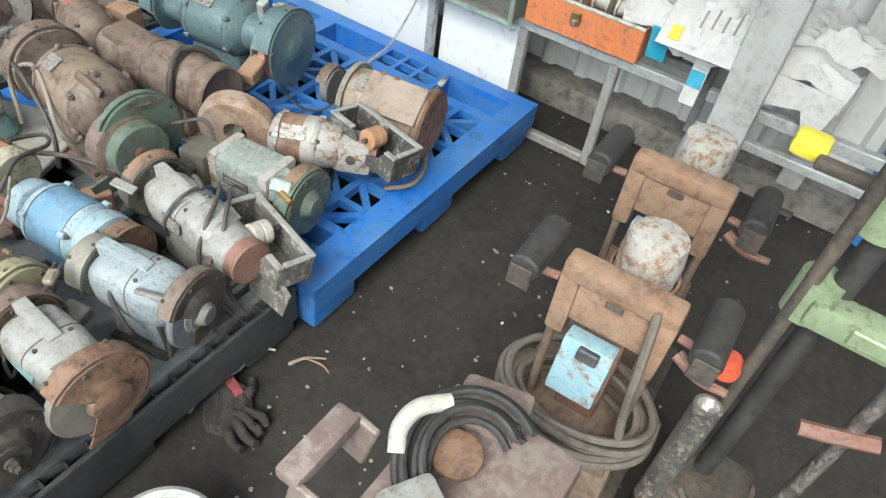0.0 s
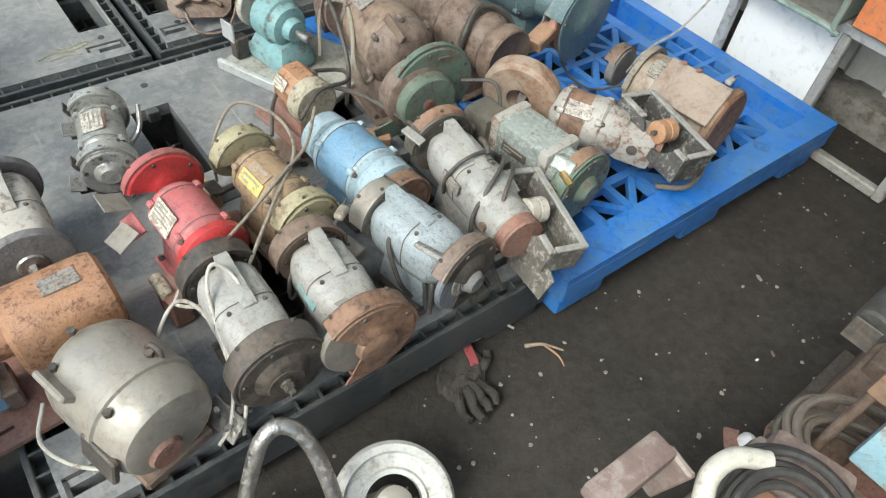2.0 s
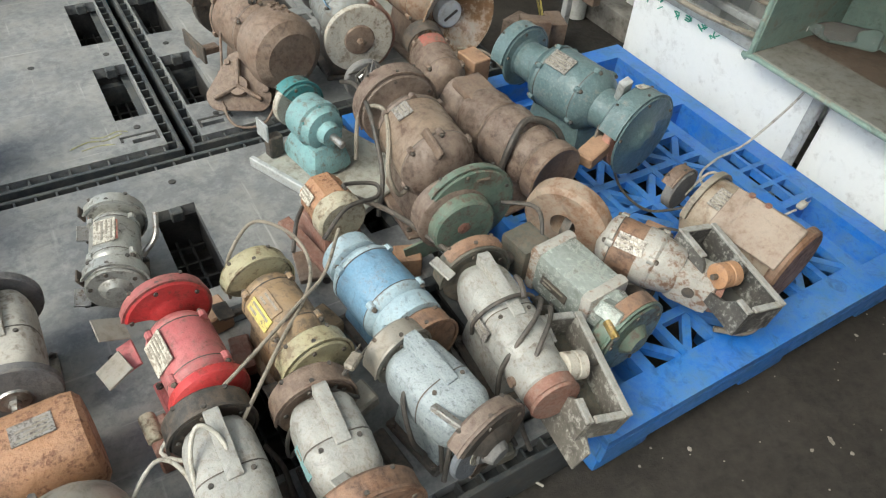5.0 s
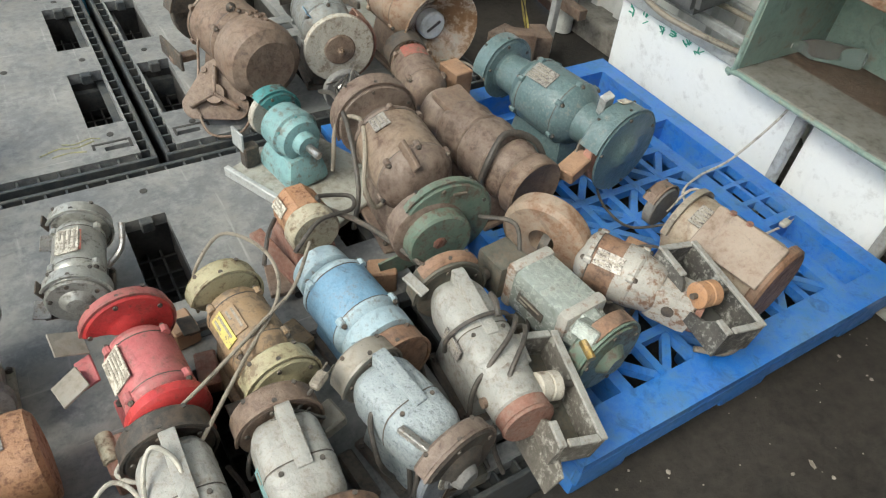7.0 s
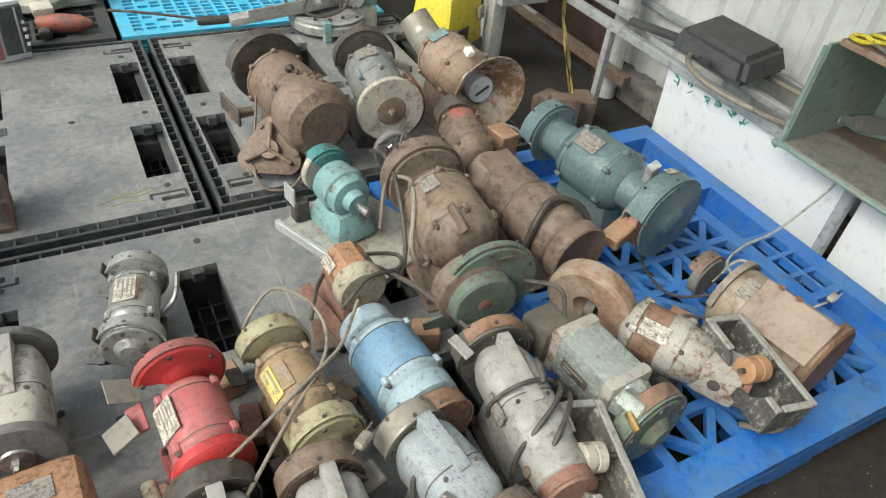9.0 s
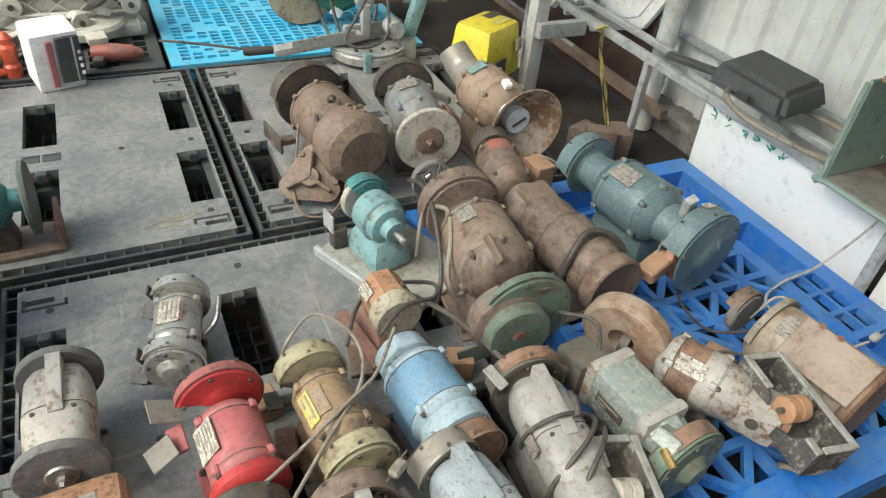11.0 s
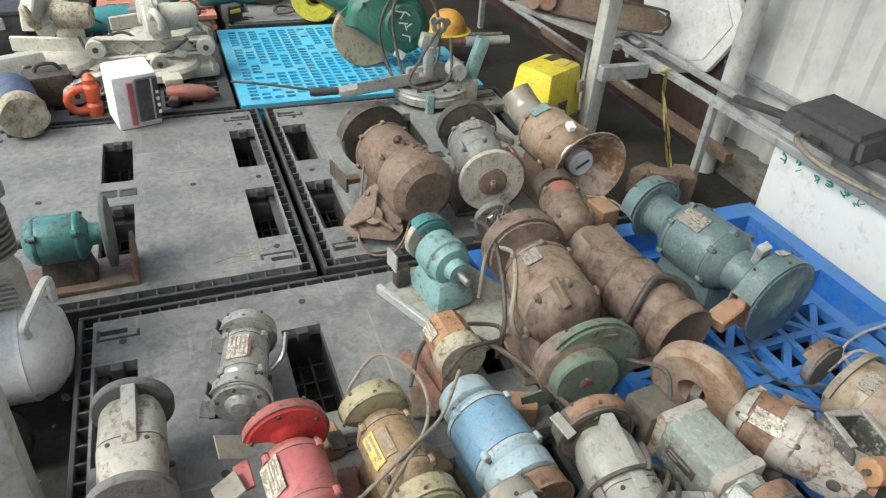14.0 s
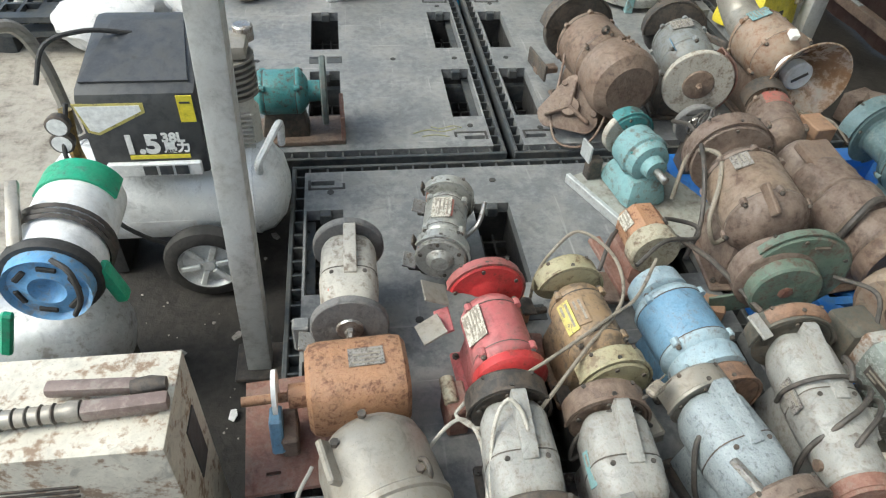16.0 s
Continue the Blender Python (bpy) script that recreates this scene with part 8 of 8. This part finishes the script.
saw_casting("ivory ribbed saw arm lying on the saw heap", -0.36, 1.50, DECK + 0.085, -6, 0.42, ivory)
saw_casting("ivory ribbed saw arm leaning among the saws", -0.50, 1.36, DECK + 0.02, 24, 0.34, ivory, (0, -8))
saw_casting("dirty cream saw arm across the black pallet", -0.78, 1.42, DECK + 0.01, -18, 0.38, cream)
saw_casting("dirty cream saw arm beside the red pallet", -0.72, 2.12, DECK + 0.01, 12, 0.40, ivory)
saw_casting("grey saw arm among the far tools", 0.42, 2.62, DECK + 0.002, 35, 0.36, motor_grey)
saw_casting("grey saw arm at the far tool rows", 0.62, 3.30, DECK + 0.002, -25, 0.40, ivory)
mitre_saw("ivory mitre saw with exposed arm on black pallet", -0.33, 1.52, 8, ivory, ivory)
mitre_saw("ivory mitre saw lying beside another saw", -0.72, 1.62, -14, ivory, cream)
mitre_saw("weathered ivory saw base at the far rows", -0.32, 1.93, 20, ivory, ivory)
mitre_saw("ivory and red mitre saw far among the tools", -0.35, 3.55, 15, ivory, red_orange)
pale_cast = surface("pale silver casting", (0.40, 0.41, 0.39), (0.22, 0.20, 0.18), 0.32, 0.45, metal=0.25, scale=18)
ms = thing("mitre_saw", "silver mitre saw base with black handled arm", "mitre saw", 0.62, 1.03, DECK, -4)
part("long_arm", box(-0.14, -0.01, 0.085, 0.36, 0.06, 0.03, 0.008, (0, -5, 6)), pale_cast, ms)
part("arm_rib", box(-0.12, -0.035, 0.11, 0.26, 0.006, 0.03, 0.002, (0, -5, 6)), pale_cast, ms)
part("arm_grip", lathe([(-0.08, 0), (-0.08, 0.014), (-0.06, 0.018), (0.03, 0.015), (0.03, 0)], (-0.35, -0.025, 0.075), "x", 14), rubber, ms)
part("turn_plate", lathe([(0.0, 0), (0.0, 0.15), (0.03, 0.155), (0.042, 0.14), (0.042, 0)], (0.07, 0.02, 0.02), "z", 34), pale_cast, ms)
part("scale_rim", lathe([(0.043, 0.12), (0.043, 0.15), (0.047, 0.15), (0.047, 0.12)], (0.07, 0.02, 0.02), "z", 30, a0=180, a1=360, closed=True), galvanised, ms)
part("fence", box(0.10, 0.05, 0.10, 0.26, 0.018, 0.07, 0.004, (0, 0, 8)), pale_cast, ms)
part("column", box(0.25, 0.0, 0.15, 0.05, 0.05, 0.22, 0.008, (0, 16, 0)), teal_light, ms)
part("column_foot", box(0.22, -0.02, 0.05, 0.07, 0.08, 0.09, 0.012), pale_cast, ms)
part("slide_tube", lathe([(-0.02, 0), (-0.02, 0.016), (0.16, 0.016), (0.16, 0)], (0.07, 0.05, 0.225), "x", 14), surface("maroon tube", (0.15, 0.06, 0.045), (0.25, 0.15, 0.1), 0.3, 0.5), ms)
part("slide_end", lathe([(0.0, 0), (0.0, 0.02), (0.19, 0.02), (0.19, 0.012), (0.17, 0)], (0.22, 0.05, 0.225), "x", 14), pale_cast, ms)
part("slide_rod", tube([(0.24, 0.05, 0.255), (0.38, 0.055, 0.252)], 0.006, steps=2), bare_steel, ms)
part("clamp_block", box(0.06, 0.04, 0.235, 0.07, 0.05, 0.06, 0.010, (0, 14, 0)), pale_cast, ms)
part("clamp_wheel", lathe([(-0.012, 0.016), (-0.012, 0.03), (0.0, 0.034), (0.012, 0.03), (0.012, 0.016)], (0.10, 0.03, 0.30), "y", 20, closed=True), bare_steel, ms)
for a in range(3):
    part("wheel_lobe", lathe([(-0.01, 0), (-0.01, 0.014), (0.01, 0.014), (0.01, 0)], (0.10 + 0.032 * math.cos(a * 2.1 + 0.4), 0.03, 0.30 + 0.032 * math.sin(a * 2.1 + 0.4)), "y", 12), bare_steel, ms)
part("post_bracket", box(0.06, 0.03, 0.15, 0.035, 0.05, 0.14, 0.008), pale_cast, ms)
part("motor_stub", lathe([(-0.04, 0), (-0.04, 0.035), (0.03, 0.038), (0.05, 0.02), (0.05, 0)], (0.16, -0.03, 0.14), "y", 20), galvanised, ms)
part("spring", lathe([(-0.03, 0), (-0.03, 0.012), (-0.02, 0.008), (-0.01, 0.012), (0.0, 0.008), (0.01, 0.012), (0.02, 0.008), (0.03, 0.012), (0.03, 0)], (0.13, -0.06, 0.11), "x", 12), dark_iron, ms)
part("drop_foot", box(0.03, -0.12, 0.04, 0.03, 0.03, 0.08, 0.003), teal_light, ms)
for k in range(4):
    part("bolt", lathe([(0, 0), (0, 0.008), (0.007, 0.008), (0.007, 0)], (0.0 + 0.055 * k, -0.06 - 0.012 * (k % 2), 0.063), "z", 6), dark_iron, ms)
part("cord", tube([(0.08, -0.02, 0.30), (0.0, -0.06, 0.20), (-0.05, -0.09, 0.12), (0.02, -0.12, 0.10), (0.12, -0.08, 0.13), (0.14, 0.0, 0.26)], 0.006), cord_dark, ms)
part("rod", tube([(-0.34, -0.03, 0.07), (-0.6, 0.02, 0.10), (-0.72, 0.05, 0.105)], 0.005, steps=3), dark_iron, ms)

sc2 = thing("bench_scale", "white angular weighing scale box with dark display", "scale", -0.445, 1.075, DECK, 16)
part("case", box(0, 0, 0.11, 0.155, 0.13, 0.215, 0.016, (8, 0, 0)), foam_white, sc2)
part("display", box(0.035, -0.072, 0.11, 0.075, 0.012, 0.17, 0.003, (8, 0, 0)), black_plastic, sc2, "dark display panel")
part("red_strip", box(-0.022, -0.069, 0.10, 0.02, 0.010, 0.17, 0.002, (8, 0, 0)), surface("dull pink strip", (0.42, 0.12, 0.14), None, rough=0.5, bump=0, grime=0.1), sc2)
for k in range(4):
    part("button", box(0.066, -0.08, 0.06 + 0.025 * k, 0.010, 0.006, 0.012, 0.001, (8, 0, 0)), print_white, sc2)
part("bezel", box(0.05, -0.078, 0.11, 0.006, 0.008, 0.16, 0.001, (8, 0, 0)), galvanised, sc2)
hk = thing("shackle", "red-orange cast shackle standing on black pallet", "shackle", -0.615, 1.17, DECK, 10)
part("bow", tube([(0.01, 0, 0.02), (-0.035, 0, 0.025), (-0.055, 0, 0.065), (-0.03, 0, 0.10), (0.01, 0, 0.105)], 0.015, 12), red_orange, hk)
part("stem", lathe([(0, 0), (0, 0.026), (0.04, 0.03), (0.05, 0.022), (0.07, 0.028), (0.11, 0.03), (0.12, 0.02), (0.14, 0.024), (0.155, 0.012), (0.165, 0)], (0.03, 0, 0), "z", 20), red_orange, hk)
rt = thing("drill", "dirty red hand drill lying on the grid pallet", "drill", -0.24, 1.22, DECK, -12)
part("body", lathe([(-0.09, 0), (-0.09, 0.025), (-0.02, 0.035), (0.05, 0.03), (0.09, 0.012), (0.09, 0)], (0, 0, 0.036), segs=18), surface("dirty red plastic", (0.32, 0.07, 0.05), (0.15, 0.1, 0.08), 0.4, 0.6), rt)
part("handle", box(-0.06, -0.03, 0.02, 0.04, 0.08, 0.03, 0.01), dark_iron, rt)
bm2 = thing("blue_motor", "dark blue motor with a cloth buffing disc", "motor", -0.82, 1.12, DECK, -75)
part("body", lathe([(-0.13, 0), (-0.13, 0.07), (-0.11, 0.075), (0.03, 0.07), (0.05, 0.05), (0.05, 0)], (0, 0, 0.085), segs=26), surface("dark blue paint", (0.045, 0.085, 0.19), (0.15, 0.15, 0.15), 0.3, 0.5), bm2)
disc = lathe([(0.07, 0), (0.07, 0.075), (0.085, 0.082), (0.11, 0.08), (0.125, 0.07), (0.125, 0)], (0, 0, 0.085), segs=36)
for v in disc.verts:
    v.co += Vector((noise.noise(v.co * 45) * 0.012, noise.noise(v.co * 38 + Vector((5, 0, 0))) * 0.008, 0))
part("cloth_disc", disc, surface("dirty buff cloth", (0.42, 0.38, 0.28), (0.25, 0.21, 0.15), 0.4, 0.95, scale=20, bump=0.8), bm2)
part("cradle", box(-0.03, 0, 0.012, 0.2, 0.13, 0.024, 0.004), dark_iron, bm2)
bc = thing("tool_case", "closed black plastic tool case", "case", -1.03, 1.95, DECK, 6)
part("shell", box(0, 0, 0.09, 0.34, 0.26, 0.18, 0.02), cover_black, bc)
part("lid", box(0, 0, 0.188, 0.345, 0.265, 0.02, 0.008), cover_black, bc)
part("latch", box(0.08, -0.135, 0.15, 0.03, 0.012, 0.05, 0.003), galvanised, bc)
ac = thing("flat_case", "ivory flat case with handle and latches", "case", -0.98, 1.42, DECK, 24)
part("shell", box(0, 0, 0.07, 0.46, 0.14, 0.13, 0.015, (-14, 0, 0)), ivory, ac)
part("handle", tube([(-0.04, -0.08, 0.09), (-0.03, -0.10, 0.09), (0.05, -0.10, 0.09), (0.06, -0.08, 0.09)], 0.008), dark_iron, ac)
for x in (-0.13, 0.15):
    part("latch", box(x, -0.082, 0.10, 0.03, 0.01, 0.04, 0.003), bare_steel, ac)
kb = thing("dark_box", "small dark grey tool box", "box", -0.74, 1.33, DECK, 12)
part("shell", box(0, 0, 0.06, 0.16, 0.12, 0.12, 0.012), dark_iron, kb)
part("handle", tube([(-0.04, 0, 0.12), (-0.02, 0, 0.145), (0.03, 0, 0.145), (0.05, 0, 0.12)], 0.007), rubber, kb)


def hand_tool(label, x, y, yaw, mat, disc=True, k=1.0, z=DECK):
    h = thing("angle_grinder", label, "angle grinder", x, y, z, yaw)
    part("body", lathe([(-0.16 * k, 0), (-0.16 * k, 0.03 * k), (-0.13 * k, 0.036 * k), (0.0, 0.034 * k), (0.06 * k, 0.042 * k), (0.12 * k, 0.04 * k), (0.12 * k, 0)], (0, 0, 0.045 * k), segs=20), mat, h)
    part("gear_head", box(0.15 * k, 0, 0.045 * k, 0.08 * k, 0.07 * k, 0.075 * k, 0.015 * k), motor_grey, h)
    part("rear_handle", tube([(-0.14 * k, 0, 0.05 * k), (-0.22 * k, 0.0, 0.075 * k), (-0.30 * k, 0, 0.05 * k)], 0.022 * k, 12), mat, h)
    if disc:
        part("disc", lathe([(-0.005, 0), (-0.005, 0.11 * k), (0.005, 0.11 * k), (0.005, 0)], (0.17 * k, -0.05 * k, 0.115 * k), "y", 30), dark_iron, h)
        part("disc_guard", lathe([(-0.02, 0.03), (-0.02, 0.118 * k), (0.02, 0.118 * k), (0.02, 0.03)], (0.17 * k, -0.05 * k, 0.115 * k), "y", 20, a0=0, a1=180, closed=True), motor_grey, h)
    part("cord", tube([(-0.28 * k, 0, 0.05), (-0.36 * k, 0.05, 0.015), (-0.40 * k, 0.14, 0.012), (-0.30 * k, 0.18, 0.012)], 0.006), cord_dark, h)
    return h


hand_tool("teal angle grinder with dark cutting disc", 0.06, 2.46, 10, tool_teal, True, 1.1)
hand_tool("large teal polisher lying on the red pallet", -0.62, 2.02, 4, tool_teal, False, 1.5, DECK + 0.02)
hand_tool("teal hand saw on the faded red pallet", -0.12, 2.86, 30, tool_teal, True, 0.9)
hand_tool("ivory hand tool with grey nose", -0.42, 3.0, -20, ivory, False, 1.0)
hand_tool("dark old grinder among the far tools", -0.95, 2.7, 40, dark_iron, True, 1.2)
hand_tool("ivory polisher on the dark grid pallet", -1.5, 1.3, 70, ivory, False, 1.3)
hand_tool("teal circular tool at the far row", -1.3, 2.9, 15, tool_teal, True, 1.1)
hand_tool("red hand tool at the far row", -0.55, 3.9, 10, red_orange, False, 1.0)
rs = thing("red_basin", "bright red plastic basin far off", "basin", -0.26, 3.28, 0.0)
part("shell", lathe([(0.0, 0), (0.0, 0.09), (0.17, 0.13), (0.175, 0.135), (0.175, 0.12), (0.02, 0.08), (0.02, 0)], axis="z", segs=24), red_orange, rs)
wb = thing("white_bowl", "upturned white bowl beside the grinders", "bowl", 0.22, 2.95, DECK)
part("shell", lathe([(0, 0.075), (0.03, 0.068), (0.055, 0.045), (0.062, 0.0)], axis="z", segs=22), foam_white, wb)
bb = thing("blue_crate", "blue plastic crate at the far end", "crate", -0.72, 4.0, 0.0)
part("shell", box(0, 0, 0.14, 0.55, 0.36, 0.28, 0.015), surface("deep blue plastic", (0.03, 0.20, 0.42), (0.2, 0.3, 0.4), 0.3, 0.5), bb)
part("lid_rim", box(0, 0, 0.285, 0.57, 0.38, 0.02, 0.006), cover_black, bb)
for k, (x, y, r2) in enumerate(((0.32, 2.28, 0.06), (0.62, 2.55, 0.10), (0.20, 2.62, 0.08), (0.75, 2.35, 0.07))):
    cc = thing("cord_coil", "loose coil of dark cord on the deck", "cord", x, y, DECK + 0.005, 40 * k, "coils of cord on the far pallet")
    part("loops", tube([(r2 * (1 + 0.12 * math.sin(a * 2.3)) * math.cos(a * 0.63), r2 * math.sin(a * 0.63), 0.008 + 0.003 * (a % 5)) for a in range(26)], 0.006), cord_dark, cc)
    part("tail", tube([(r2, 0, 0.008), (r2 + 0.12, 0.03, 0.006), (r2 + 0.2, -0.04, 0.006)], 0.006), cord_dark, cc)
bw = thing("battery_tool", "black and yellow battery tool on the deck edge", "tool", 0.03, 2.2, DECK, 30)
part("body", box(0, 0, 0.04, 0.09, 0.06, 0.08, 0.01), cover_black, bw)
part("band", box(0, -0.031, 0.055, 0.06, 0.004, 0.02, 0.001), yellow_paint, bw)
for k, (x, y) in enumerate(((-1.25, 0.98), (-1.62, 1.3), (-1.0, 1.22))):
    bg = thing("plastic_bag", "heap of grey-white plastic bags on the yard edge", "bag", x, y, 0.02, 50 * k, "bags at the yard edge")
    q = bmesh.new()
    bmesh.ops.create_icosphere(q, subdivisions=4, radius=0.17)
    for v in q.verts:
        d = 1 + 0.3 * noise.noise(v.co * 9 + Vector((k, 0, 0))) + 0.12 * noise.noise(v.co * 24)
        v.co = Vector((v.co.x * d * 1.25, v.co.y * d, max(0.0, v.co.z * d * 0.65 + 0.08)))
    part("folds", q, sack_white, bg)
for k, (x, y, a) in enumerate(((1.32, 0.36, 20), (1.40, 0.24, 70), (1.27, 0.20, -30))):
    wd = thing("scrap_block", "dusty offcut block behind the pallet", "offcut", x, y, 0.0, a, "offcuts in the corner")
    part("block", box(0, 0, 0.05 + 0.02 * k, 0.11, 0.06, 0.10 + 0.04 * k, 0.005), rust_brown if k else rust_dusty, wd)
